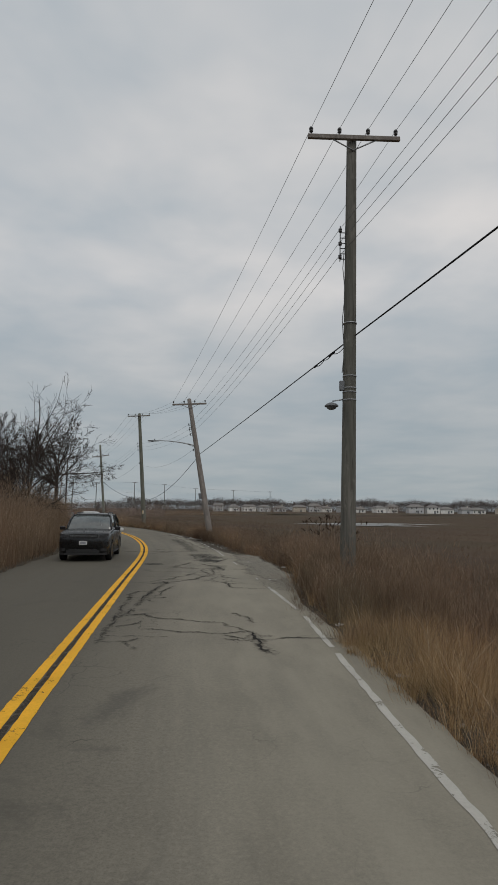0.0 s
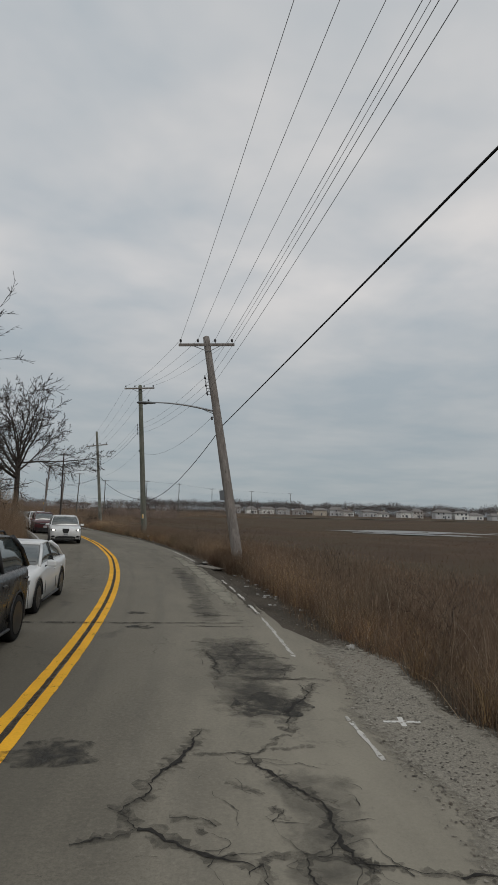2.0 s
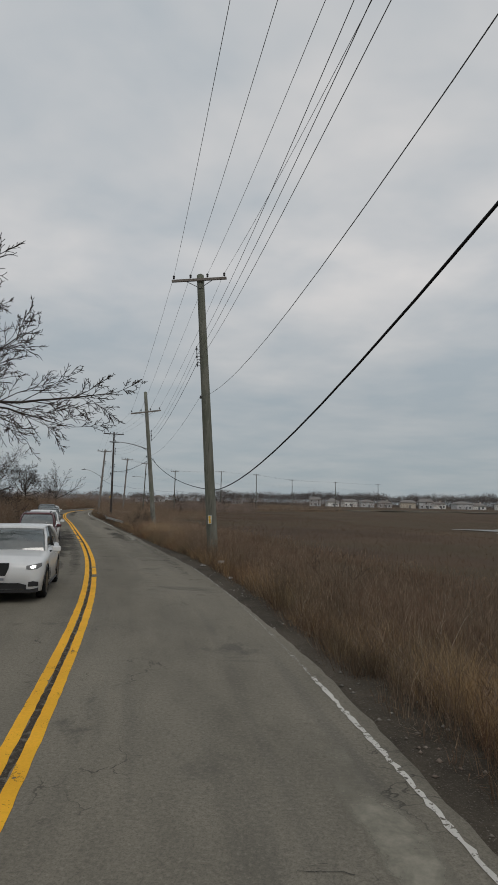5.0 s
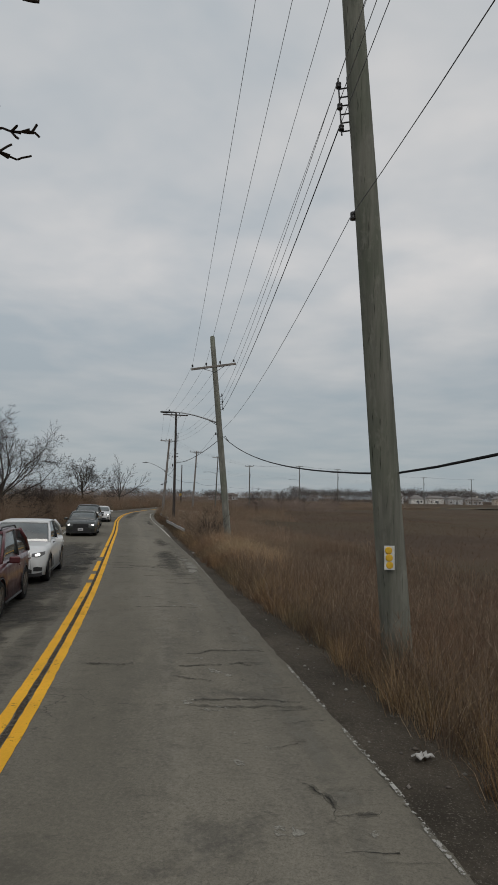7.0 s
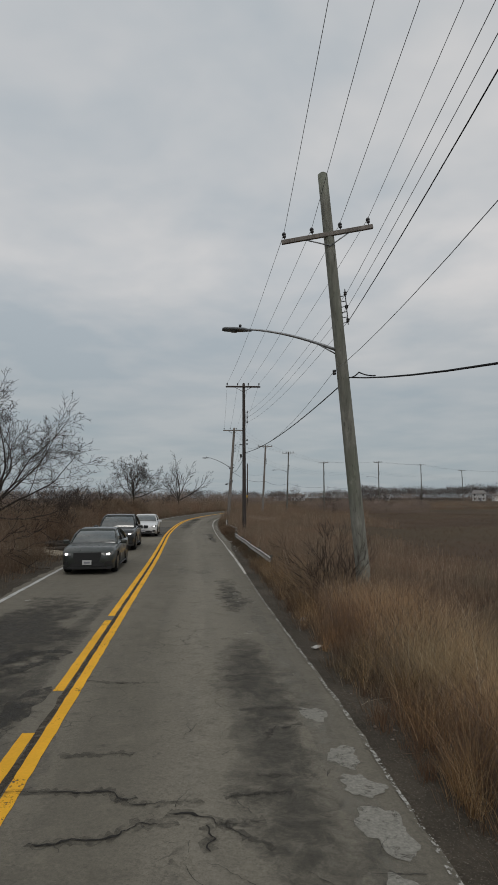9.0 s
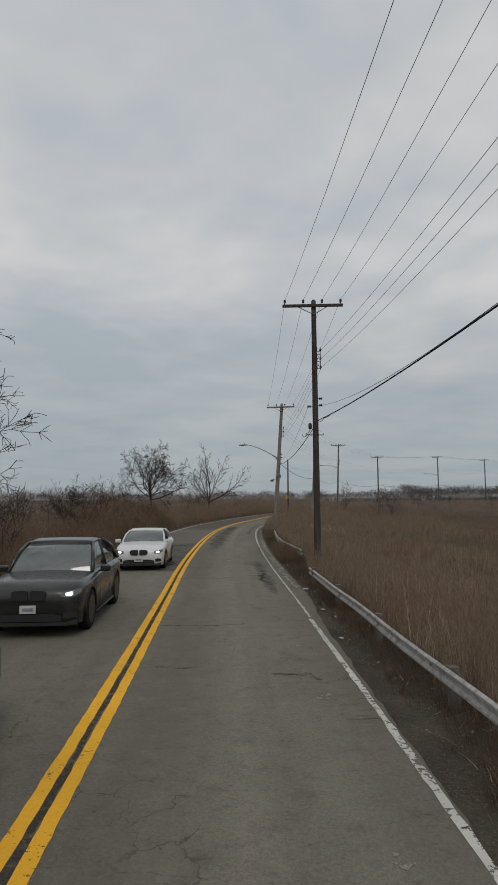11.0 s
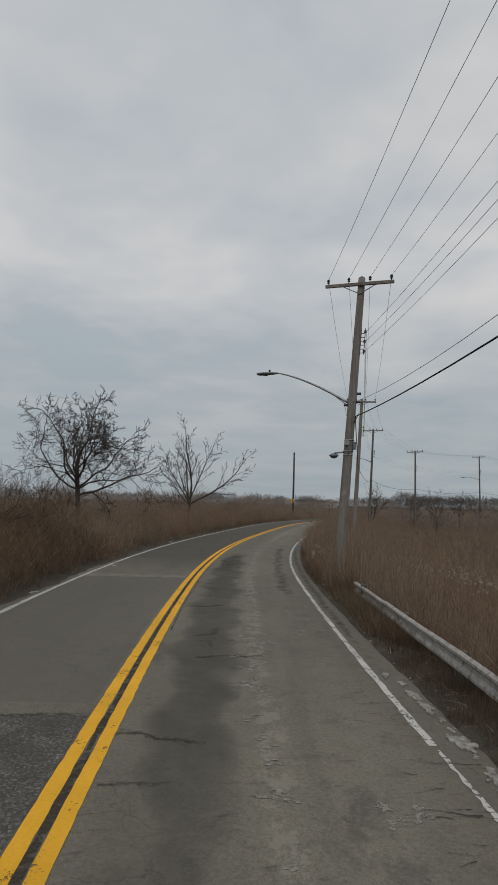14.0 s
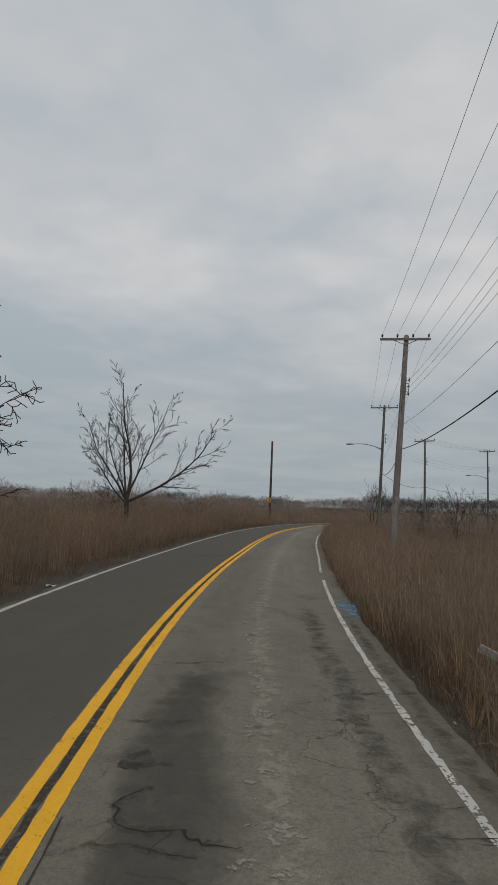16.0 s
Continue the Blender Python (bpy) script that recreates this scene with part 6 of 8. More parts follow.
def fine_tree(base, label, seed, trunk, limbs, counts, thin, gnarl=0.16, lift=0.01, spread=48, fill=0.5, lean=(0, 0, 1)):
    """A bare tree of many fine twigs. trunk: length and radius; limbs: direction, length, radius and place on the trunk."""
    rng = random.Random(seed)
    t = thing("bare_tree", base, label, "tree")
    out = []
    bough(rng, (0, 0, -0.3), lean, trunk[0], trunk[1], 0, out, trunk[1] * 0.75, counts, gnarl * 0.15, 0)
    stem = out[0][0]
    for direction, length, radius, at in limbs:
        u = at * (len(stem) - 1)
        i = min(int(u), len(stem) - 2)
        bough(rng, stem[i].lerp(stem[i + 1], u - i), direction, length, radius, 3, out, thin, counts, gnarl, lift, spread, fill)
    for nm, test in (("trunk", lambda r: r[1][0] > 0.03), ("crown", lambda r: r[1][0] <= 0.03)):
        v, f = [], []
        for pts, rad, _ in out:
            if test((pts, rad)):
                tube_data(pts, rad, 7 if rad[0] > 0.06 else (5 if rad[0] > 0.03 else 3), v, f, caps=False)
        raw(nm, v, f, M["bark"] if nm == "trunk" else M["twig"], t, "", smooth=True)
    return t


def dome(n, low, high, length, radius, first, rng):
    """Limbs all round a trunk, the low ones flat and long, the high ones upright."""
    out = []
    for k in range(n):
        u = (k + 0.5) / n
        a, e = 2.4 * k + rng.uniform(-0.3, 0.3), radians(low + (high - low) * u)
        out.append(((math.cos(a) * math.cos(e), math.sin(a) * math.cos(e), math.sin(e)), length * rng.uniform(0.88, 1.08), radius * rng.uniform(0.8, 1.15), first + (1 - first) * u))
    return out



TR = random.Random(5)
fine_tree(at_ground(-14.6, 57.4), "wide spreading bare tree with fine limbs reaching towards the road", 13, (5.3, 0.22),
          [((0.87, 0.45, 0.075), 5.6, 0.065, 1.0), ((0.67, 0.74, 0.11), 5.2, 0.055, 1.0)] + [q for q in dome(17, 10, 84, 5.0, 0.075, 0.78, TR) if not (q[0][0] > 0.25 and q[0][2] < 0.6)], (0, 7, 8, 9), 0.0095, 0.09, 0.004, 36, 0.40)
fine_tree(at_ground(-25.6, 68.5), "pale bare tree standing back from the road", 15, (4.0, 0.14),
          dome(12, 25, 84, 4.0, 0.05, 0.5, TR), (0, 4, 5, 7), 0.008, 0.13, 0.012, 44, 0.48)
tree("bare_tree", at_ground(-20.0, 55.5), "bushy bare tree in the reeds", 13,
     [((-0.1, 0, 1), 6.5, 0.16, 0), ((0.5, 0, 0.8), 5, 0.1, 0.06), ((-0.6, 0.1, 0.7), 5, 0.1, 0.08), ((0.2, 0.6, 0.8), 4.5, 0.08, 0.1), ((0.4, -0.6, 0.7), 4.5, 0.08, 0.1)], 3, (5, 6), 0.15, 46, 0.009, ratio=(0.28, 0.48))
fine_tree(at_ground(-12.7, 38.8), "bushy many-stemmed bare tree behind the reeds", 21, (0.8, 0.10),
          dome(15, 38, 84, 6.0, 0.048, 0.5, TR), (0, 7, 8, 9), 0.010, 0.10, 0.012, 38, 0.46)
tree("bare_tree", at_ground(-29, 77), "bare tree in the brush beside the road", 27,
     [((0.1, 0, 1), 4.2, 0.15, 0), ((0.6, 0.2, 0.6), 3.4, 0.09, 0.25), ((-0.6, 0, 0.7), 3.4, 0.09, 0.3)], 4, (3, 4), 0.16, 46, 0.010)


fine_tree(at_ground(-38.0, 100.6), "broad spreading bare tree with a dense crown of fine twigs", 31, (3.4, 0.17),
          dome(16, 10, 76, 5.4, 0.060, 0.45, TR), (0, 5, 6, 9), 0.0085, 0.12, 0.006, 46, 0.50)
fine_tree(at_ground(-54.2, 143.9), "spreading black-branched bare tree tangled with creepers above the reeds", 37, (4.3, 0.17),
          dome(11, 22, 82, 4.8, 0.066, 0.6, TR) + [((0.95, -0.15, 0.14), 3.7, 0.055, 0.7), ((0.87, -0.12, 0.46), 3.8, 0.06, 0.85), ((-0.85, -0.35, 0.30), 5.0, 0.06, 0.7)], (0, 5, 6, 7), 0.0115, 0.19, 0.0, 52, 0.48)
fine_tree(at_ground(-58.2, 165.6), "bare tree with one long limb stretched sideways", 44, (2.4, 0.19),
          [((0.02, 0.02, 1), 7.0, 0.10, 1.0), ((0.84, 0.38, 0.34), 7.2, 0.09, 0.95), ((-0.42, -0.2, 0.9), 5.2, 0.07, 0.95), ((-0.70, -0.3, 0.66), 4.2, 0.06, 0.9), ((0.26, 0.1, 0.95), 6.2, 0.07, 1.0), ((-0.2, 0.25, 0.95), 6.6, 0.07, 1.0), ((0.1, -0.45, 0.9), 5.0, 0.06, 0.9)], (0, 5, 5, 10), 0.0105, 0.07, 0.024, 34, 0.36)
bushes = [(-11.3, 31, 4.4), (-12.3, 34.5, 5.0), (-13.2, 43.5, 5.2), (-15, 46.5, 5.6), (-16.5, 52, 5.6), (-12, 27, 4.0), (-57.5, 134, 3.4), (-62, 143, 3.8), (-66, 147, 4.4), (-70, 153, 4.6), (-60, 150, 3.2), (-43.5, 118, 2.8), (-45.5, 123, 3.0), (-48, 127.5, 2.8), (-60.5, 139, 3.2), (-64, 150, 3.6), (-68, 158, 4.2), (-63, 170, 3.0), (-66, 176, 3.6), (-58, 128, 2.8), (-53, 124, 3.0), (-47, 122, 2.6), (-49, 131, 2.6), (-44, 113, 3.0), (-42, 106, 3.2), (-47, 109, 4.0), (-38, 107, 2.6),
          (-31, 91, 3.4), (-34, 89, 4.2), (-29, 85, 3.2), (-27, 80, 3.2), (-33, 82, 4.2), (-24, 71, 3.0), (-22, 66, 3.4), (-18, 60, 3.6), (-14, 48, 3.0), (-12.5, 41, 2.8), (-15, 38, 3.4), (-70, 186, 3.4), (-72, 166, 4.6), (-61, 182, 2.6)]
BR = random.Random(77)
for x, y, h in bushes:
    tree("bare_shrub", at_ground(x, y), "bare tangled shrub among the reeds", BR.randint(0, 9999),
         [((BR.gauss(0, 0.3), BR.gauss(0, 0.3), 1), h * 0.8, 0.05, None if i else 0) for i in range(6)], 3, (2, 4), 0.2, 48, 0.010, "shrub", "shrub_twig")
for y, d, h in [(21.5, 5.9, 1.3), (29.0, 6.6, 1.15), (34.0, 6.0, 1.1), (37.0, 6.6, 1.2), (48.0, 6.2, 1.2), (56.0, 5.8, 1.1), (124.0, 6.0, 1.2)]:
    q = on_road(s_of(y), d)
    tree("bare_shrub", at_ground(q[0], q[1]), "small dark tangled shrub in the verge weeds", BR.randint(0, 9999), [((BR.gauss(0, 0.45), BR.gauss(0, 0.45), 1), h, 0.010, None if i else 0) for i in range(7)], 2, (5, 6), 0.2, 42, 0.0022, "shrub")
tree("bare_shrub", at_ground(-17.08, 88.7), "small dark shrub standing in the verge grass", 301, [((BR.gauss(0, 0.28), BR.gauss(0, 0.28), 1), 1.35, 0.012, None if i else 0) for i in range(9)], 3, (4, 5), 0.10, 26, 0.003, "shrub")
tree("bare_shrub", at_ground(-47.3, 199), "grey bare shrub beside the utility poles", 305, [((BR.gauss(0, 0.3), BR.gauss(0, 0.3), 1), 4.2, 0.05, None if i else 0) for i in range(5)], 3, (3, 4), 0.14, 36, 0.01, "shrub")
tree("bare_shrub", at_ground(-39, 201), "grey bare shrub on the marsh edge", 309, [((BR.gauss(0, 0.3), BR.gauss(0, 0.3), 1), 3.6, 0.05, None if i else 0) for i in range(5)], 3, (3, 4), 0.16, 40, 0.01, "shrub")
for x, y, h, k in [(-36.5, 222, 6.0, 321), (-33.5, 224, 5.0, 322), (-30.0, 221, 4.4, 323), (-22.0, 226, 5.2, 324)]:
    fine_tree(at_ground(x, y), "slim bare grey tree on the marsh edge", k, (h * 0.4, 0.07), dome(7, 45, 86, h * 0.62, 0.035, 0.4, TR), (0, 4, 4, 5), 0.012, 0.10, 0.012, 38, 0.42)
tree("bare_shrub", at_ground(-43, 210), "low dark thicket on the marsh edge", 311, [((BR.gauss(0, 0.4), BR.gauss(0, 0.4), 1), 3.2, 0.05, None if i else 0) for i in range(6)], 3, (3, 4), 0.2, 45, 0.012, "shrub")


def thicket(name, n, y0, y1, d0, d1, top, material, label):
    """A brush of fine twigs that lie across one another at all heights."""
    p, d = strip(VR, n, y0, y1, d0, d1, 1.0, 0.0)
    k = len(p)
    hill = top * (0.75 + 0.25 * wobble(p[:, 0], p[:, 1], 1.1, 2.0)) * np.interp(np.abs(d), [min(abs(d0), abs(d1)), min(abs(d0), abs(d1)) + 1.4], [0.35, 1.0])
    p[:, 2] += hill * VR.uniform(0, 0.85, k) ** 0.8
    blades(name, p, VR.uniform(0.2, 0.55, k), VR.uniform(0.006, 0.014, k), VR.uniform(0.2, 1.6, k), M[material], label, "brush", VR, 1)


thicket("brush", 46000, 123, 139, -4.1, -8.0, 3.0, "dead_weed", "tangled brown brush on the verge beside the far lane")

def woods(name, spots, rng, label, per=150, mat="far_twig", fat=1.0):
    """Far bare trees, joined: short stems under round crowns of crossing twigs."""
    vs = []
    at = np.array([q[:2] for q in spots])
    floor = ground_z(signed_distance(at[:, 0], at[:, 1])[0], at[:, 0], at[:, 1])
    for (x, y, h, wide), z in zip(spots, floor):
        a, e, r = rng.uniform(0, 2 * np.pi, per), rng.uniform(-0.6, 1.0, per), rng.uniform(0.15, 1.0, per) ** 0.5
        ce = np.sqrt(1 - np.clip(e, -1, 1) ** 2)
        c = np.stack([ce * np.cos(a) * wide * h * 0.5, ce * np.sin(a) * wide * h * 0.5, e * h * 0.40], 1) * r[:, None] + [x, y, z + h * 0.58]
        d = np.stack([np.cos(a) * 0.7, np.sin(a) * 0.7, np.abs(rng.normal(0.7, 0.5, per))], 1) + rng.normal(0, 0.35, (per, 3))
        d *= (h * rng.uniform(0.09, 0.20, per) / np.linalg.norm(d, axis=1))[:, None]
        low = rng.uniform(0, 1, per) < 0.28  # undergrowth and stems
        c[low, 2] = z + h * rng.uniform(0.0, 0.35, low.sum())
        side = rng.normal(0, 1, (per, 3)) * [1, 1, 0.4]
        side *= (h * fat * rng.uniform(0.008, 0.020, per) / np.linalg.norm(side, axis=1))[:, None]
        vs.append(np.stack([c - side, c + side, c + d], 1).reshape(-1, 3))
    v = np.concatenate(vs)
    tri_mesh(name, v, np.arange(len(v)).reshape(-1, 3), M[mat], label, "woods")


fr = np.random.default_rng(9)
spots = []
for k in range(620):  # beyond the houses
    a = radians(-8 + 72 * (k + fr.uniform(0, 1)) / 620)
    r = fr.uniform(455, 520)
    spots.append((-10 + r * math.sin(a), 20 + r * math.cos(a), fr.uniform(7.5, 11.0) * (1 + 0.06 * math.sin(a * 31) + 0.06 * math.sin(a * 77)), fr.uniform(0.9, 1.4)))
for k in range(420):  # round to the far bend, lower
    a = radians(fr.uniform(-60, -6))
    r = fr.uniform(400, 520)
    spots.append((-10 + r * math.sin(a), 20 + r * math.cos(a), fr.uniform(4.0, 7.5), fr.uniform(1.0, 1.6)))
woods("far_woods", spots, fr, "bare woodland along the horizon, haze put into its pale colour", 240)
spots = [(fr.uniform(-150, 34), fr.uniform(285, 360), fr.uniform(1.8, 4.4), fr.uniform(1.2, 2.2)) for _ in range(220)]
spots += [(fr.uniform(-130, -74), fr.uniform(60, 280), fr.uniform(2.0, 5.0), fr.uniform(1.0, 1.8)) for _ in range(240)]
spots += [(fr.uniform(30, 130), fr.uniform(395, 412), fr.uniform(1.5, 5.5), fr.uniform(0.8, 1.4)) for _ in range(60)]
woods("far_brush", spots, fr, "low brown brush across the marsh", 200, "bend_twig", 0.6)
spots = [(fr.uniform(-46, -20), fr.uniform(196, 226), fr.uniform(1.6, 3.2), fr.uniform(1.0, 1.7)) for _ in range(90)]
spots += [(fr.uniform(-110, -58), fr.uniform(205, 260), fr.uniform(1.6, 3.4), fr.uniform(1.0, 1.7)) for _ in range(110)]
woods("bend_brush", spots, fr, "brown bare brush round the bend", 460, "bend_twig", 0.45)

# ---- utility poles ----


def lathe(profile, sides=12):
    """A turned body from (radius, z) pairs."""
    v, f = [], []
    for r, z in profile:
        for k in range(sides):
            a = 2 * math.pi * k / sides
            v.append(Vector((r * math.cos(a), r * math.sin(a), z)))
    for i in range(len(profile) - 1):
        for k in range(sides):
            f.append((i * sides + k, i * sides + (k + 1) % sides, (i + 1) * sides + (k + 1) % sides, (i + 1) * sides + k))
    f.append(tuple(range(sides - 1, -1, -1)))
    f.append(tuple(range((len(profile) - 1) * sides, len(profile) * sides)))
    return v, f


def moved(vs, m):
    return [m @ v for v in vs]


INSULATOR = lathe([(0.012, 0.0), (0.012, 0.06), (0.045, 0.065), (0.05, 0.10), (0.03, 0.115), (0.055, 0.13), (0.055, 0.165), (0.032, 0.20), (0.0, 0.205)], 10)
SPOOL = lathe([(0.03, -0.045), (0.045, -0.04), (0.045, -0.015), (0.028, 0.0), (0.045, 0.015), (0.045, 0.04), (0.03, 0.045)], 10)
POLES = []


def utility_pole(base, top, arm_right, arm_drop, material, label, radius=0.16, rack=None, rack_side=-1, arm_tilt=0.0, arm=2.44, arm_at=None):
    """A timber pole with crossarm, braces, insulators and a spool rack. base, top: world places; arm_right: unit vector along the arm."""
    B, T = Vector(base), Vector(top)
    axis = (T - B).normalized()
    L = (T - B).length
    t = thing("utility_pole", Matrix.Translation(B), label, "utility pole", "poles along the road")
    n = 14
    pts = [axis * (L * i / n) for i in range(n + 1)]
    rad = [radius * (1 - 0.36 * i / n) for i in range(n + 1)]
    v, f = tube_data(pts, rad, 14)
    raw("shaft", v, f, M[material], t, smooth=True)
    v, f = tube_data([pts[-1], pts[-1] + axis * 0.05], [rad[-1] * 0.98, rad[-1] * 0.45], 14)
    raw("pole_top", v, f, M[material], t, "weathered chamfered pole top", smooth=True)
    R = Vector((arm_right[0], arm_right[1], 0)).normalized()
    R = (R + Vector((0, 0, arm_tilt))).normalized()
    F = R.cross(Vector((0, 0, 1))).normalized()
    Z = R.cross(F) * (1 if R.cross(F).z > 0 else -1)
    c = axis * (L - arm_drop) + F * (-rad[-1] - 0.05) * (1 if F.y > 0 else -1)
    if arm_at:
        c = Vector(arm_at) - B
    turn = Matrix((R, F, Z)).transposed().to_4x4()
    boxed("crossarm", c, (arm, 0.09, 0.115), M["pole_grey" if material != "pole_dark" else "pole_dark"], t, "", turn, 0.012)
    for s in (-1, 1):
        p0, p1 = c + R * (0.62 * s) - Z * 0.03, axis * (L - arm_drop - 0.34) + F * (-rad[-1] - 0.02) * (1 if F.y > 0 else -1)
        tube("brace", [p0, p1], 0.018, M["steel"], t, "flat steel brace", 6)
    tips = []
    for u in (-0.46, -0.155, 0.155, 0.46):
        p = c + R * (arm * u) + Z * 0.055
        raw("insulator", moved(INSULATOR[0], Matrix.Translation(p) @ turn), INSULATOR[1], M["insulator"], t, smooth=True)
        tips.append(B + p + Z * 0.17)
    out = {"tips": tips, "rack": [], "B": B, "axis": axis, "R": R, "F": F, "t": t, "rad": radius}
    if rack:
        side = R * rack_side
        frame_ = []
        for k, off in enumerate((0.0, 0.35, 0.7)):
            z = rack - 0.35 * 1 + off
            p = axis * ((z - B.z) / axis.z) + side * (radius * 0.75 + 0.13)
            raw("spool", moved(SPOOL[0], Matrix.Translation(p)), SPOOL[1], M["insulator"], t, smooth=True)
            out["rack"].append(B + p + side * 0.04)
            q = axis * ((z - B.z) / axis.z) + side * (radius * 0.70)
            frame_.append((p, q))
        v, f = [], []
        tube_data([frame_[0][0] - axis * 0.12, frame_[-1][0] + axis * 0.12], [0.014, 0.014], 6, v, f)
        tube_data([frame_[0][1] - axis * 0.12, frame_[-1][1] + axis * 0.12], [0.014, 0.014], 6, v, f)
        for i in range(6):
            u = i / 5
            tube_data([frame_[0][0].lerp(frame_[-1][0], u) - axis * 0.06, frame_[0][1].lerp(frame_[-1][1], u) - axis * 0.06], [0.012, 0.012], 6, v, f)
        raw("wire_rack", v, f, M["iron"], t, "dark iron spool rack")
    POLES.append(out)
    return out


def up_pole(P, z, side=0.0, fwd=0.0):
    """A place on a pole at height z, set off sideways and towards the camera's side."""
    return P["B"] + P["axis"] * ((z - P["B"].z) / P["axis"].z) + P["R"] * side + P["F"] * fwd


def on_pole(P, z, name, shape, material, label="", side=0.0, fwd=0.0, turn=None):
    p = up_pole(P, z, side, fwd) - P["B"]
    return raw(name, moved(shape[0], Matrix.Translation(p) @ (turn or Matrix())), shape[1], M[material], P["t"], label, smooth=True)


def unit(a, b):
    v = Vector(b) - Vector(a)
    return v.normalized()


P0 = utility_pole((8.0, -14, -0.4), (8.2, -14, 11.8), (1, 0.08), 0.12, "pole_brown", "tall grey-brown timber utility pole behind the verge", 0.17, 9.0)
P1 = utility_pole((3.56, 16.2, -0.4), (3.77, 16.22, 11.68), unit((2.58, 15.94, 0), (5.01, 16.14, 0)), 0.09, "pole_brown", "tall upright grey-brown timber utility pole in the reeds", 0.195, 8.8, -1, 0.057, arm_at=(3.80, 16.04, 11.57))
P2 = utility_pole((-0.10, 42.15, -0.5), (-1.93, 44.08, 9.82), unit((-3.08, 43.7, 0), (-0.68, 44.08, 0)), 0.40, "pole_grey", "leaning silver-grey timber utility pole with street lamp", 0.225, 7.6, -1, 0.08, arm_at=(-1.88, 43.89, 9.44))
P3 = utility_pole((-7.94, 68.45, -0.5), (-8.76, 67.6, 12.42), unit((-9.99, 67.37, 0), (-7.55, 67.47, 0)), 0.30, "pole_green", "tall green-tinged timber utility pole with reflector plate", 0.245, 8.8, -1, 0.057, arm_at=(-8.77, 67.42, 12.15))
P4 = utility_pole((-16.62, 90.9, -0.5), (-17.30, 89.05, 11.10), unit((-18.39, 89.18, 0), (-16.08, 89.85, 0)), 1.60, "pole_lichen", "leaning grey-green timber utility pole with street lamp", 0.20, 7.6, 1, 0.16, arm_at=(-17.23, 89.2, 9.50))
P5 = utility_pole((-28.38, 114.2, -0.5), (-28.18, 113.5, 10.60), unit((-29.36, 113.08, 0), (-27.02, 113.77, 0)), 0.25, "pole_dark", "dark creosoted timber utility pole beside the guard rail", 0.148, 8.25, 1, -0.02, arm_at=(-28.19, 113.38, 10.37))
P6 = utility_pole((-38.42, 137.1, -0.4), (-37.66, 137.08, 10.40), unit((-38.95, 137.0, 0), (-36.52, 136.9, 0)), 0.28, "pole_grey", "grey leaning utility pole with street lamp and small boxes", 0.188, 8.1, 1, -0.04, arm_at=(-37.73, 136.93, 10.13))
P7 = utility_pole((-43.02, 164.1, -0.4), (-42.42, 164.08, 10.84), unit((-43.69, 164.03, 0), (-41.26, 163.89, 0)), 0.15, "pole_grey", "grey timber utility pole standing in the reeds", 0.185, 8.3, 1, -0.06, arm_at=(-42.48, 163.94, 10.64))
P8 = utility_pole((-45.9, 189, -0.4), (-45.45, 189, 11.6), (1, 0.05), 0.2, "pole_brown", "grey-brown utility pole with street lamp near the bend", 0.16, 8.6, 1)
P9 = utility_pole((-42.2, 207.2, -0.6), (-42.2, 207.2, 10.6), (1, -0.25), 0.2, "pole_brown", "grey-brown utility pole beyond the bend", 0.16, 8.0, 1)
P10 = utility_pole((-33.2, 234, -0.6), (-33.25, 234, 12.0), (0.9, -0.4), 0.2, "pole_brown", "grey-brown utility pole across the marsh", 0.16, 9.0, 1)
P11 = utility_pole((-23.4, 251.4, -0.6), (-23.4, 251.4, 12.0), (0.85, -0.5), 0.2, "pole_brown", "grey-brown utility pole across the marsh", 0.16, 9.0, 1)
P12 = utility_pole((-11.9, 285, -0.6), (-12.1, 285, 11.6), (0.85, -0.5), 0.2, "pole_brown", "grey-brown utility pole across the marsh", 0.16, 8.8, 1)
P13 = utility_pole((6, 304, -0.6), (6, 304, 11.6), (0.85, -0.5), 0.2, "pole_brown", "grey-brown utility pole across the marsh", 0.16, 8.8, 1)
P14 = utility_pole((26, 322, -0.6), (26, 322, 11.6), (0.85, -0.5), 0.2, "pole_brown", "grey-brown utility pole across the marsh", 0.16, 8.8, 1)

# fittings on the near poles
LAMP_SMALL = lathe([(0.0, 0.09), (0.05, 0.085), (0.13, 0.05), (0.17, 0.01), (0.17, -0.015), (0.13, -0.02), (0.11, -0.06), (0.06, -0.09), (0.0, -0.095)], 14)
BAND = lathe([(0.150, -0.014), (0.174, -0.014), (0.174, 0.014), (0.150, 0.014)], 16)
KNOB = lathe([(0.02, -0.07), (0.05, -0.06), (0.05, -0.02), (0.03, 0.0), (0.05, 0.02), (0.05, 0.06), (0.02, 0.07)], 10)
for z in (4.75, 4.95, 5.05, 5.35, 6.7):
    on_pole(P1, z, "strap", BAND, "steel", "steel band round the pole")
on_pole(P1, 4.62, "small_lamp", LAMP_SMALL, "sign_back", "small dark downward lamp on a bracket", -0.45)
tube("lamp_bracket", [up_pole(P1, 4.74, -0.43) - P1["B"], up_pole(P1, 4.78, -0.12) - P1["B"]], 0.016, M["steel"], P1["t"])
boxed("meter_box", up_pole(P1, 5.12, -0.19) - P1["B"], (0.12, 0.12, 0.24), M["sign_back"], P1["t"], "small grey metal box", bevel=0.01)
tube("drop_wire", [up_pole(P1, 8.6 - 0.45 * k, -0.17 - 0.03 * math.sin(k * 1.9)) - P1["B"] for k in range(8)], 0.010, M["wire"], P1["t"], "loose drop wire hanging beside the pole")
on_pole(P2, 6.15, "knob_insulator", KNOB, "insulator", "", -0.24)
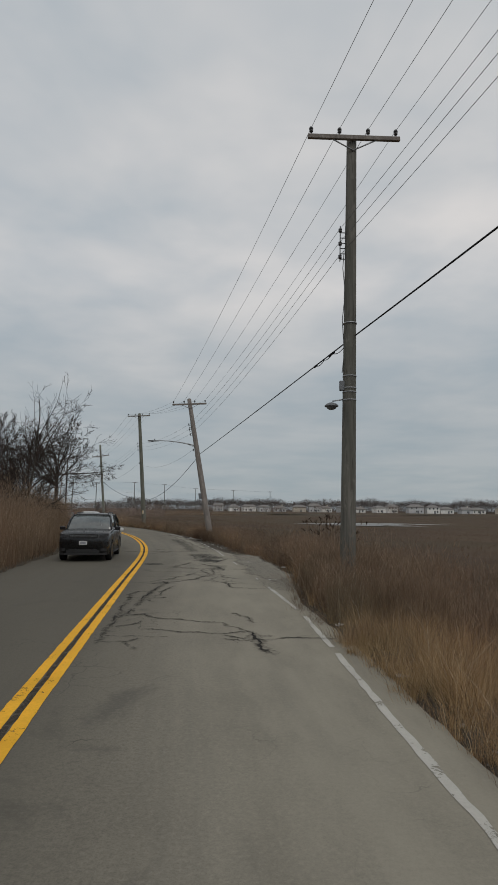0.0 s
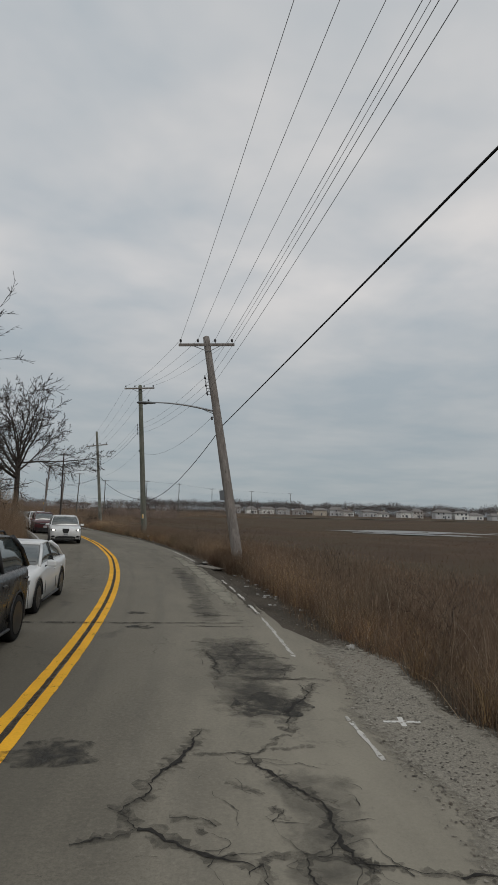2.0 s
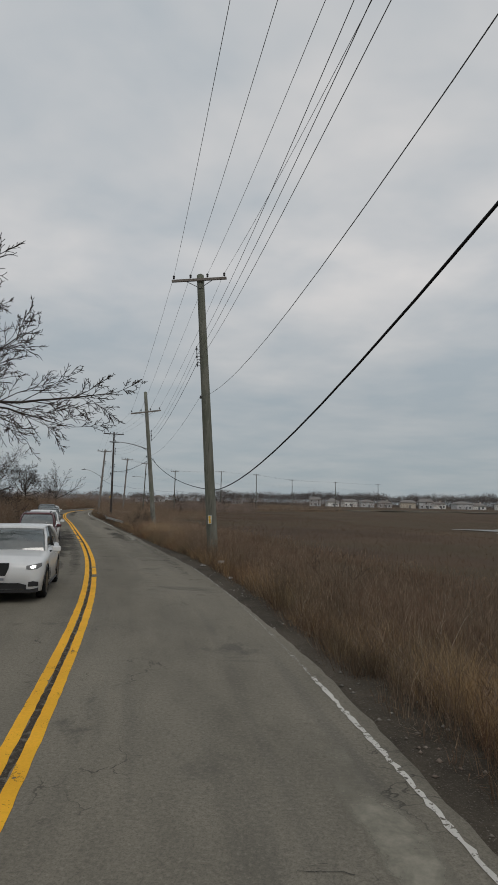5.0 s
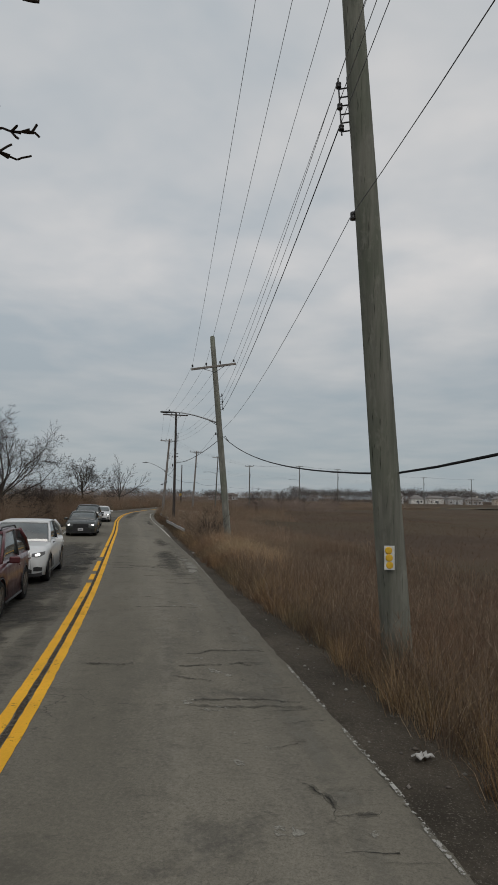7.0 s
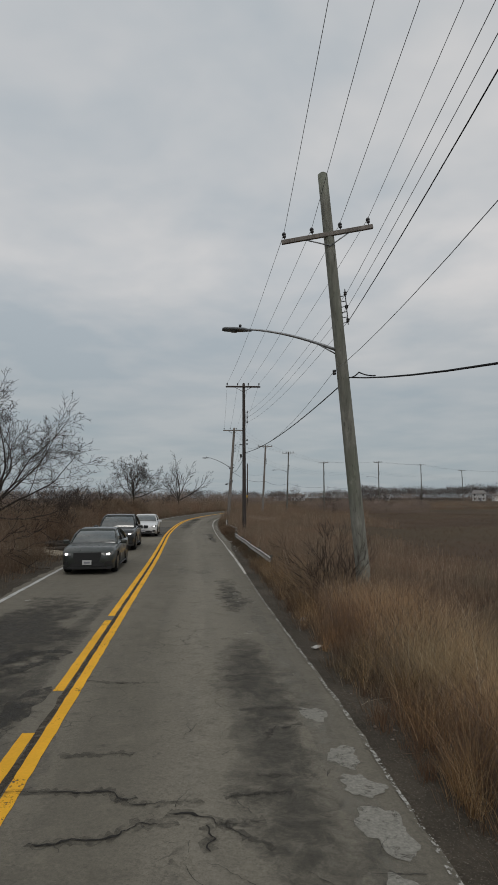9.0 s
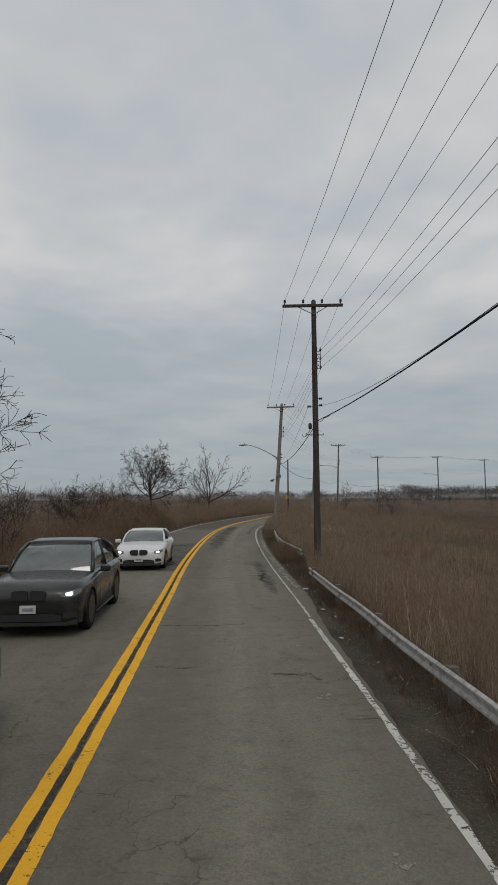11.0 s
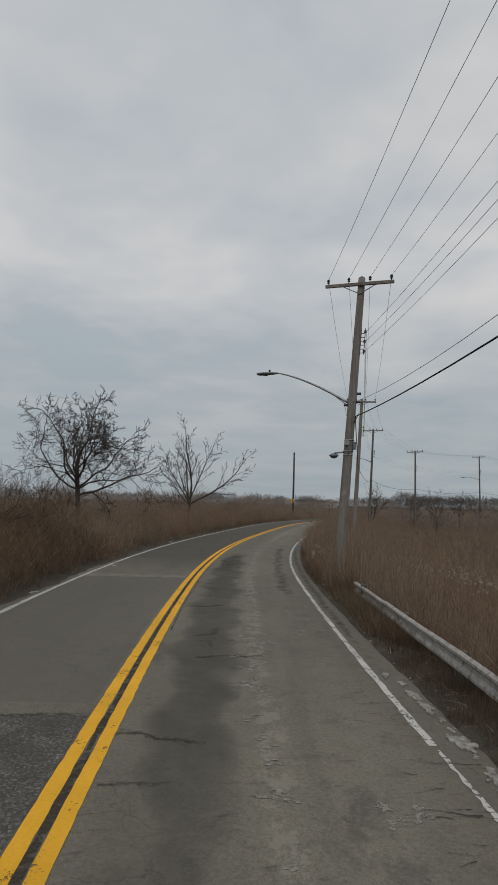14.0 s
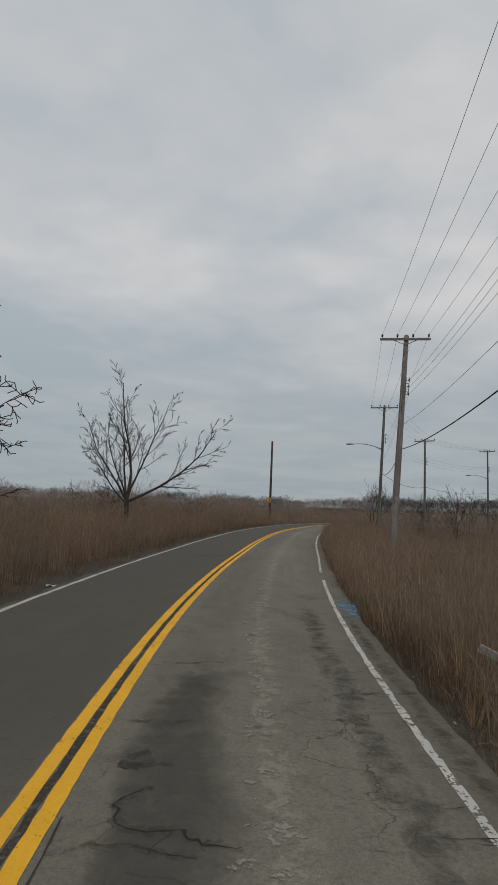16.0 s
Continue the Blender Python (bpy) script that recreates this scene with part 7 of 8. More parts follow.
boxed("sign_plate", up_pole(P2, 2.92, -0.25, 0.05) - P2["B"], (0.24, 0.02, 0.40), M["sign_back"], P2["t"], "grey back of a small sign plate", Matrix.Rotation(radians(-8), 4, "Y"), 0.008)
on_pole(P3, 7.0, "knob_insulator", KNOB, "insulator", "", -0.22)
plate = boxed("reflector_plate", up_pole(P3, 1.62, -0.02, 0.0) - P3["B"] + Vector((0.0, -0.265, 0)), (0.155, 0.012, 0.36), M["sign_white"], P3["t"], "white plate with three yellow reflectors", Matrix.Rotation(radians(12), 4, "Z"), 0.004)
for k in (-1, 0, 1):
    v, f = lathe([(0.0, -0.004), (0.055, -0.004), (0.055, 0.006), (0.045, 0.012), (0.0, 0.014)], 14)
    m = Matrix.Translation(up_pole(P3, 1.62 + 0.11 * k, -0.02) - P3["B"] + Vector((-0.004, -0.273, 0))) @ Matrix.Rotation(radians(12), 4, "Z") @ Matrix.Rotation(radians(90), 4, "X")
    raw("reflector", moved(v, m), f, M["sign_yellow"], plate, "round yellow reflector")
on_pole(P4, 5.95, "knob_insulator", KNOB, "insulator", "", -0.22)
for z, s in ((6.62, 0.22), (6.35, 0.22), (6.3, -0.25)):
    on_pole(P5, z, "knob_insulator", KNOB, "insulator", "", s, 0, Matrix.Rotation(radians(90), 4, "Y"))
    tube("insulator_pin", [up_pole(P5, z, s) - P5["B"], up_pole(P5, z, 0) - P5["B"]], 0.012, M["iron"], P5["t"])
v, f = lathe([(0.02, -0.13), (0.06, -0.11), (0.075, -0.04), (0.075, 0.08), (0.05, 0.12), (0.02, 0.14)], 12)
on_pole(P5, 5.5, "splice_case", (v, f), "iron", "dark cable splice case", -0.22)
for z, s in ((6.25, 0.22), (5.96, 0.22), (5.85, -0.22)):
    tube("insulator_pin", [up_pole(P6, z, s) - P6["B"], up_pole(P6, z, 0) - P6["B"]], 0.012, M["iron"], P6["t"])
    on_pole(P6, z, "knob_insulator", KNOB, "insulator", "", s, 0, Matrix.Rotation(radians(90), 4, "Y"))
boxed("meter_box", up_pole(P6, 4.5, -0.02, 0.19) - P6["B"], (0.17, 0.12, 0.17), M["steel"], P6["t"], "pale grey control box strapped to the pole", bevel=0.02)
tube("conduit", [up_pole(P6, 4.42, 0.02, 0.2) - P6["B"], up_pole(P6, 4.25, 0.08, 0.2) - P6["B"], up_pole(P6, 4.1, 0.05, 0.18) - P6["B"]], 0.014, M["sign_back"], P6["t"], "bent grey conduit", 6)
boxed("bracket_box", up_pole(P6, 4.43, 0.2) - P6["B"], (0.09, 0.14, 0.27), M["sign_back"], P6["t"], "small grey box on a bracket", bevel=0.012)
on_pole(P6, 4.06, "small_lamp", LAMP_SMALL, "sign_back", "small dark downward lamp on a bracket", -0.5)
tube("lamp_bracket", [up_pole(P6, 4.16, -0.48) - P6["B"], up_pole(P6, 4.2, -0.1) - P6["B"]], 0.03, M["steel"], P6["t"])
for z in (4.62, 4.24, 4.1):
    on_pole(P6, z, "strap", BAND, "steel", "steel band round the pole")


def street_lamp(P, z, end, label, power=2.2):
    """A cobra-head lamp on a curved arm. end: world place of the lamp's tip."""
    a = up_pole(P, z, -0.10)
    E_ = Vector(end)
    d = (E_ - a)
    t = thing("street_lamp", Matrix.Translation(a), label, "street lamp", "street lamps on the poles")
    pts = []
    for i in range(13):
        u = i / 12
        pts.append(Vector((d.x * u * 0.82, d.y * u * 0.82, (d.z + 0.05) * (1 - (1 - u) ** power) + 0.05 * math.sin(math.pi * u))))
    tube("arm", pts, [0.044 - 0.018 * i / 12 for i in range(13)], M["steel"], t, "thin curved steel arm")
    tube("strut", [Vector((0, 0, -0.12)), pts[3]], 0.018, M["steel"], t, "", 6)
    ax = Vector((d.x, d.y, 0)).normalized()
    side = Vector((-ax.y, ax.x, 0))
    v, f, ring = [], [], 12
    h0 = pts[-1]
    for k, (u, w, top, bot) in enumerate([(-0.08, 0.045, 0.035, -0.035), (0.04, 0.06, 0.045, -0.04), (0.12, 0.13, 0.055, -0.045), (0.4, 0.15, 0.058, -0.055), (0.62, 0.145, 0.05, -0.05), (0.69, 0.11, 0.03, -0.035)]):
        for j in range(ring):
            an = 2 * math.pi * j / ring
            v.append(h0 + ax * u + side * (w * math.cos(an)) + Vector((0, 0, (top if math.sin(an) > 0 else -bot) * math.sin(an) - 0.02)))
        if k:
            f += [((k - 1) * ring + j, (k - 1) * ring + (j + 1) % ring, k * ring + (j + 1) % ring, k * ring + j) for j in range(ring)]
    f += [tuple(range(ring - 1, -1, -1)), tuple(range(5 * ring, 6 * ring))]
    head = raw("lamp_head", v, f, M["sign_back"], t, "grey cobra-head lamp housing", smooth=True)
    lv, lf = lathe([(0.0, -0.008), (0.09, -0.007), (0.105, 0.0), (0.105, 0.012)], 12)
    raw("lens", moved(lv, Matrix.Translation(h0 + ax * 0.38 + Vector((0, 0, -0.078)))), lf, M["lens_dark"], head, "clear lamp lens", smooth=True)
    cv, cf = lathe([(0.035, 0.0), (0.04, 0.06), (0.0, 0.075)], 10)
    raw("photocell", moved(cv, Matrix.Translation(h0 + ax * 0.22 + Vector((0, 0, 0.055)))), cf, M["iron"], head, "small photocell cap", smooth=True)
    return t


street_lamp(P2, 6.45, (-4.58, 43.5, 6.70), "street lamp on a curved arm on the leaning grey pole", 1.35)
street_lamp(P4, 6.52, (-19.71, 88.4, 6.92), "street lamp on a curved arm on the leaning green pole", 1.35)
street_lamp(P6, 5.92, (-41.4, 137.0, 7.08), "street lamp on a curved arm above the bend", 1.25)
street_lamp(P8, 7.65, (-48.75, 189, 8.05), "far street lamp on a curved arm")
street_lamp(P10, 7.6, (-36.3, 234, 8.0), "far street lamp on a curved arm across the marsh")

# dark pole with the bend sign, far side of the road
t = thing("marker_pole", Matrix.Translation((-62.25, 212.3, -0.4)), "dark bare pole carrying a yellow bend sign", "pole")
tube("shaft", [Vector((0, 0, 0)), Vector((0.05, 0, 11.3))], [0.17, 0.13], M["pole_dark"], t, "", 10)
sign = boxed("sign_board", Vector((-0.1, -0.22, 3.3)), (0.5, 0.03, 0.62), M["sign_yellow"], t, "yellow sign board with black chevron", bevel=0.01)
for s in (-1, 1):
    boxed("chevron_bar", Vector((-0.06, -0.245, 3.3 + 0.12 * s)), (0.36, 0.012, 0.11), M["black"], sign, "black chevron bar", Matrix.Rotation(radians(45 * s), 4, "Y"))

# ---- wires ----


def wire(points, sag, radius, material, label, name="power_line", steps=14, group="overhead wires"):
    pts = []
    for a, b in zip(points, points[1:]):
        a, b = Vector(a), Vector(b)
        s = sag if isinstance(sag, (int, float)) else sag[len(pts) // steps]
        for i in range(steps):
            u = i / steps
            p = a.lerp(b, u)
            p.z -= 4 * s * u * (1 - u)
            pts.append(p)
    pts.append(Vector(points[-1]))
    o = pts[0].copy()
    v, f = tube_data([p - o for p in pts], [radius] * len(pts), 5)
    ob = raw(name, v, f, M[material], None, "", smooth=True)
    ob.location = o
    return tagged(ob, label, "power line" if name == "power_line" else "cable", group)


LINEUP = [P0, P1, P2, P3, P4, P5, P6, P7, P8, P9, P10, P11, P12, P13, P14]
for k in range(4):
    wire([P["tips"][k] for P in LINEUP], 0.30, 0.0062, "wire", "thin bare power line strung between crossarms")
for k in range(3):
    pts = []
    for P in LINEUP:
        pts.append(P["rack"][k])
    wire(pts[:4] if k == 0 else pts, 0.38, 0.0056, "wire", "thin secondary power line on the spool racks")
    if k == 0:
        wire(pts[3:5], 0.38, 0.010, "cable", "dark insulated secondary line on the spool racks")
        wire(pts[4:], 0.38, 0.0056, "wire", "thin secondary power line on the spool racks")
lower = [up_pole(P2, 6.15, -0.28), up_pole(P3, 7.0, -0.26), up_pole(P4, 5.95, -0.26), up_pole(P5, 6.3, -0.29), up_pole(P6, 5.85, -0.25), up_pole(P7, 6.2, -0.2), up_pole(P8, 6.6, -0.2)]
wire(lower, [0.8, 0.65, 0.95, 0.8, 0.4, 0.4], 0.006, "wire", "thin lower service wire between the poles")
comm = [up_pole(P0, 6.4, 0.0), up_pole(P1, 6.38, 0.10, -0.16), up_pole(P2, 5.85, 0.20, -0.1), up_pole(P3, 2.9, 0.16, -0.2), up_pole(P4, 5.75, 0.16), up_pole(P5, 5.75, 0.12), up_pole(P6, 5.45, 0.15), up_pole(P7, 5.2, 0.12), up_pole(P8, 5.4, 0.1), up_pole(P9, 5.0, 0.1), up_pole(P10, 5.4, 0.1), up_pole(P11, 5.4, 0.1), up_pole(P12, 5.4, 0.1), up_pole(P13, 5.4, 0.1), up_pole(P14, 5.4, 0.1)]
wire(comm, [0.1, 0.02, 0.75, 0.52, 0.35, 0.4, 0.5, 0.5, 0.5, 0.5, 0.5, 0.5, 0.5, 0.5], 0.018, "cable", "thick black sagging telephone cable", "telephone_cable")
# slack loop and splices on the cable
back = (comm[3] - comm[4]).normalized()
wire([comm[4], comm[4] + back * 1.1 + Vector((0, 0, 0.05)), comm[4] + back * 2.6 + Vector((0, 0, -0.16))], [0.04, 0.03], 0.016, "cable", "second strand lashed to the telephone cable", "telephone_cable", 8)
wire([comm[5], comm[5] + Vector((0.35, -0.5, 0.0)), comm[5] + Vector((0.9, -1.6, -0.05))], [0.09, 0.02], 0.012, "cable", "slack cable loop at the dark pole", "telephone_cable", 8)
wire([up_pole(P5, 5.45, -0.2), up_pole(P5, 5.25, -0.5) + Vector((-0.1, 0.6, -0.1)), up_pole(P5, 5.3, -0.9) + Vector((-0.3, 2.2, 0.1))], [0.08, 0.06], 0.012, "cable", "slack cable tail below the splice case", "telephone_cable", 8)
wire([comm[6] + (comm[5] - comm[6]).normalized() * 0.5 + Vector((0, 0, 0.02)), up_pole(P6, 5.3, 0.17, 0.1), up_pole(P6, 5.2, 0.14, 0.12)], [0.03, 0.0], 0.014, "cable", "slack cable bent down against the grey pole", "telephone_cable", 6)
span = comm[2] - comm[1]
wire([comm[1] + span * u + Vector((0, 0, -0.03)) for u in (0.012, 0.05, 0.075, 0.10)], [0.10, 0.05, 0.06], 0.011, "cable", "loose strand lashed along the telephone cable", "telephone_cable", 6)
wire([comm[1] + span * 0.046 + Vector((0, 0, -0.02)), comm[1] + span * 0.060 + Vector((0, 0, -0.02))], 0.0, 0.036, "cable", "black splice sleeve on the telephone cable", "telephone_cable", 3)
wire([comm[1] + span * 0.098 + Vector((0, 0, -0.02)), comm[1] + span * 0.106 + Vector((0, 0, -0.02))], 0.0, 0.034, "cable", "black splice sleeve on the telephone cable", "telephone_cable", 3)
for k in range(5):
    q = comm[1] + span * (0.006 + 0.003 * k)
    wire([q, q + Vector((0.02 * k - 0.04, 0.05, -0.22 - 0.05 * (k % 3)))], 0.0, 0.009, "cable", "frayed end of torn lashing hanging off the cable", "telephone_cable", 2)

# ---- guard rails ----


def guard_rail(points, z, label, bent=0.0, paint="rail", deep=1.0):
    """A W-section beam on short timber posts."""
    p = [Vector((x, y, z)) for x, y in points]
    t = thing("guard_rail", Matrix.Translation(p[0]), label, "guard rail", "old guard rails")
    prof = [(0.0, -0.15), (0.05, -0.12), (0.05, -0.08), (0.0, -0.03), (0.0, 0.03), (0.05, 0.08), (0.05, 0.12), (0.0, 0.15)]
    n = 48
    v, f = [], []
    for i in range(n + 1):
        u = i / n * (len(p) - 1)
        k = min(int(u), len(p) - 2)
        q = p[k].lerp(p[k + 1], u - k)
        d = (p[k + 1] - p[k]).normalized()
        side = Vector((-d.y, d.x, 0))
        lift = bent * math.sin(i * 0.3) + (-0.07 if i > n - 8 else 0)
        for w, h in [(a * deep, b * deep) for a, b in prof]:
            v.append(q - p[0] + side * (w + (bent * math.sin(i * 0.4) - (0.06 if i > n - 8 else 0))) + Vector((0, 0, h + lift)))
        for w, h in [(a * deep, b * deep) for a, b in reversed(prof)]:
            v.append(q - p[0] + side * (w - 0.008 + (bent * math.sin(i * 0.4) - (0.06 if i > n - 8 else 0))) + Vector((0, 0, h + lift)))
    m = 2 * len(prof)
    for i in range(n):
        f += [(i * m + j, i * m + (j + 1) % m, (i + 1) * m + (j + 1) % m, (i + 1) * m + j) for j in range(m)]
    f += [tuple(range(m - 1, -1, -1)), tuple(range(n * m, n * m + m))]
    raw("beam", v, f, M[paint], t, "rusty beam with peeling pale paint")
    L = sum((b - a).length for a, b in zip(p, p[1:]))
    k = max(2, int(L / 3.5))
    for i in range(k + 1):
        u = (0.04 + 0.92 * i / k) * (len(p) - 1)
        j = min(int(u), len(p) - 2)
        q = p[j].lerp(p[j + 1], u - j) - p[0]
        d = (p[j + 1] - p[j]).normalized()
        side = Vector((d.y, -d.x, 0))
        boxed("post", q + side * 0.09 + Vector((0, 0, -0.35)), (0.13, 0.13, 0.95), M["pole_brown"], t, "grey timber post", Matrix.Rotation(math.atan2(d.y, d.x), 4, "Z"), 0.01)
    return t


guard_rail([(-20.6, 95.0), (-23.9, 102.0), (-27.4, 109.5)], 0.32, "old rusty guard rail on short posts in the grass", 0.010, deep=0.72)
guard_rail([(-29.6, 116.1), (-31.8, 120.3), (-33.75, 124.6), (-35.14, 128.2), (-37.15, 133.3)], 0.19, "old guard rail with pale peeling paint in the reeds", 0.009, "rail_pale")

# ---- water ----


def pool(name, cx, cy, rx, ry_, z, seed, label, turn=0.0):
    rng = np.random.default_rng(seed)
    n = 72
    ph = rng.uniform(0, 6.28, 6)
    v = [Vector((cx, cy, z))]
    for k in range(n):
        a = 2 * math.pi * k / n
        r = 1 + 0.22 * math.sin(2 * a + ph[0]) + 0.16 * math.sin(3 * a + ph[1]) + 0.10 * math.sin(7 * a + ph[2]) + 0.06 * math.sin(13 * a + ph[3])
        x, y = rx * r * math.cos(a), ry_ * r * math.sin(a)
        v.append(Vector((cx + x * math.cos(turn) - y * math.sin(turn), cy + x * math.sin(turn) + y * math.cos(turn), z)))
    return tagged(raw(name, v, [(0, k + 1, (k + 1) % n + 1) for k in range(n)], M["water"]), label, "water", kind="structure")


pool("water", 45, 132, 25, 8, -0.80, 2, "pale still pool in the marsh", radians(8))
pool("water", 30, 117, 10, 3.0, -0.80, 4, "narrow tidal creek in the marsh", radians(-20))
pool("water", 85, 165, 26, 7, -0.80, 6, "narrow tidal creek in the marsh", radians(10))

# ---- far houses ----


def house(x, y, w, d, h, roof_h, siding, seed, face):
    rng = random.Random(seed)
    label = {"siding": "pale", "siding_tan": "tan", "siding_grey": "grey"}[siding] + " house with a grey hipped roof beyond the marsh"
    t = thing("house", Matrix.Translation((x, y, gz(x, y) - 0.3)) @ Matrix.Rotation(radians(face), 4, "Z"), label, "house", "houses beyond the marsh")
    v = [(-w / 2, -d / 2, 0), (w / 2, -d / 2, 0), (w / 2, d / 2, 0), (-w / 2, d / 2, 0), (-w / 2, -d / 2, h), (w / 2, -d / 2, h), (w / 2, d / 2, h), (-w / 2, d / 2, h)]
    raw("wall", v, [(0, 1, 5, 4), (1, 2, 6, 5), (2, 3, 7, 6), (3, 0, 4, 7)], M[siding], t)
    o, e, r = 0.45, 0.18, w * rng.uniform(0.12, 0.42)
    X, Y = w / 2 + o, d / 2 + o
    rv = [(-X, -Y, h - e), (X, -Y, h - e), (X, Y, h - e), (-X, Y, h - e), (-X, -Y, h), (X, -Y, h), (X, Y, h), (-X, Y, h), (-r, 0, h + roof_h), (r, 0, h + roof_h)]
    rf = [(3, 2, 1, 0), (0, 1, 5, 4), (1, 2, 6, 5), (2, 3, 7, 6), (3, 0, 4, 7), (4, 5, 9, 8), (6, 7, 8, 9), (5, 6, 9), (7, 4, 8)]
    roof = raw("roof", rv, rf, M["roofing"], t)
    if rng.random() < 0.4:
        boxed("chimney", Vector((w * 0.2, 0, h + roof_h * 0.9)), (0.7, 0.7, 1.6), M["siding_tan"], roof, "brick chimney")
    for zz in (1.5, 3.6):
        if zz + 0.8 > h:
            continue
        for k in range(3):
            if rng.random() < 0.6:
                wd = boxed("window", Vector((-w * 0.31 + k * w * 0.31, -d / 2 - 0.03, zz)), (1.1, 0.10, 1.3), M["sign_white"], t, "white-framed window")
                boxed("pane", Vector((-w * 0.31 + k * w * 0.31, -d / 2 - 0.085, zz)), (0.9, 0.03, 1.1), M["window"], wd, "dark pane")
    boxed("door", Vector((w * 0.1, -d / 2 - 0.04, 1.05)), (1.0, 0.10, 2.1), M["sign_back"], t, "grey front door")


HR = random.Random(4)
k = 0
for x in np.arange(-2, 262, 11.0):
    y = 432 - 0.10 * x + HR.uniform(-8, 10) - 0.0006 * x * x
    if HR.random() < 0.94:
        house(float(x) + HR.uniform(-1, 1), y, HR.uniform(6.5, 10.5), HR.uniform(6, 8), HR.choice((2.8, 3.2, 3.8, 4.4)), HR.uniform(1.4, 2.2), HR.choice(("siding", "siding", "siding_grey", "siding", "siding", "siding_tan")), k, HR.choice((0, 0, 12, -8)))
        k += 1
for x, y in [(-128, 470), (-117, 476), (-62, 505)]:
    house(x, y, 8, 7, 3.6, 1.8, "siding_grey", 300 + x, 0)

# ---- cars ----
# Each car is built with its nose at the origin, facing -y, wheels on z = 0.


def loft(sections, close_ends=True):
    n = len(sections[0])
    v = [Vector(p) for s in sections for p in s]
    f = []
    for i in range(len(sections) - 1):
        for j in range(n):
            f.append((i * n + j, i * n + (j + 1) % n, (i + 1) * n + (j + 1) % n, (i + 1) * n + j))
    if close_ends:
        f.append(tuple(range(n - 1, -1, -1)))
        f.append(tuple(range((len(sections) - 1) * n, len(sections) * n)))
    return v, f


def car(place, turn, label, paint, L=4.7, W=1.84, H=1.45, hood=1.0, belt=0.95, nose=0.72, tail=0.98, wheel_r=0.33, clear=0.2, front_axle=0.92, rear_axle=3.65,
        glass=(1.25, 2.05, 3.3, 4.2), grille="wide", lights=True, rails=False, alloy="alloy", lower=None, plate="plate", category="car", lamp_z=None, boxy=0.0):
    """glass: y of windscreen foot, roof front, roof rear, rear window foot."""
    t = thing("car", Matrix.Translation(place) @ Matrix.Rotation(radians(turn), 4, "Z"), label, category, "cars in the oncoming lane")
    w = W / 2
    ys = sorted({0.0, 0.05, 0.12, 0.22, 0.36, 0.5, *[round(0.58 + 0.09 * k, 3) for k in range(int((L - 1.1) / 0.09))], L - 0.42, L - 0.28, L - 0.16, L - 0.07, L})

    def half_width(y):
        return w * float(np.interp(y, [0, 0.05, 0.14, 0.3, 0.6, 1.2, L - 1, L - 0.4, L - 0.15, L - 0.05, L], [0.66 + boxy * 0.14, 0.78 + boxy * 0.1, 0.89 + boxy * 0.04, 0.955, 0.985, 1.0, 1.0, 0.975, 0.92, 0.86, 0.76]))

    def deck(y):
        return float(np.interp(y, [0, 0.05, 0.15, 0.35, glass[0], glass[0] + 0.1, glass[3] - 0.1, glass[3], L - 0.12, L - 0.04, L], [nose - 0.12, nose - 0.03, nose + 0.03, nose + 0.12 * (hood - nose) / 0.2, hood, belt + 0.03, belt + 0.05, tail, tail - 0.02, tail - 0.08, tail - 0.2]))

    def sill(y):
        z = clear + (0.16 * max(0, 1 - y / 0.25) + 0.2 * max(0, 1 - (L - y) / 0.35)) * 0.6
        for ax in (front_axle, rear_axle):
            r = wheel_r + 0.055
            if abs(y - ax) < r:
                z = max(z, wheel_r + math.sqrt(r * r - (y - ax) ** 2))
        return z

    secs = []
    for y in ys:
        hw, top, bot = half_width(y), deck(y), sill(y)
        mid = max(bot + 0.03, 0.62 * top)
        half = [(0.0, bot), (hw * 0.80, bot), (hw * 0.975, bot + 0.02), (hw, max(bot + 0.04, min(mid, top - 0.15))), (hw * 0.992, max(bot + 0.06, top - 0.13)), (hw * 0.955, max(bot + 0.08, top - 0.035)), (hw * 0.86, top), (hw * 0.45, top + 0.02), (0.0, top + 0.028)]
        secs.append([(x, y, z) for x, z in half] + [(-x, y, z) for x, z in reversed(half[1:-1])])
    v, f = loft(secs)
    raw("body", v, f, paint, t, smooth=True)
    # floor pan and wheel wells
    boxed("underbody", Vector((0, L / 2, clear + 0.16)), (W * 0.86, L * 0.9, 0.26), M["trim"], t, "dark underside")
    # cabin
    a, b, c, d = glass
    gw, rw = w * 0.90, w * (0.70 + boxy * 0.08)
    prof = [(a, belt + 0.02, gw), (a + (b - a) * 0.5, belt + (H - belt) * 0.60, gw - (gw - rw) * 0.55), (b, H - 0.05, rw), ((b + c) / 2, H - 0.012, rw * 1.02), (c, H - 0.06, rw * 0.99), (c + (d - c) * 0.5, belt + (H - belt) * 0.55, gw - (gw - rw) * 0.55), (d, belt + 0.04, gw * 0.93)]
    secs = []
    for y, z, x in prof:
        zb = belt - 0.06
        low = gw * 0.985
        secs.append([(low if z > belt + 0.1 else x, y, zb), (x + (low - x) * 0.55 if z > belt + 0.1 else x, y, zb + (z - zb) * 0.5), (x, y, z - 0.02), (x * 0.9, y, z + 0.005), (0, y, z + 0.02), (-x * 0.9, y, z + 0.005), (-x, y, z - 0.02),
                     (-(x + (low - x) * 0.55) if z > belt + 0.1 else -x, y, zb + (z - zb) * 0.5), (-low if z > belt + 0.1 else -x, y, zb)])
    v, f = loft(secs)
    raw("window", v, f, M["glass"], t, "dark glossy window glass", smooth=True)
    # roof skin and pillars
    rs_ = []
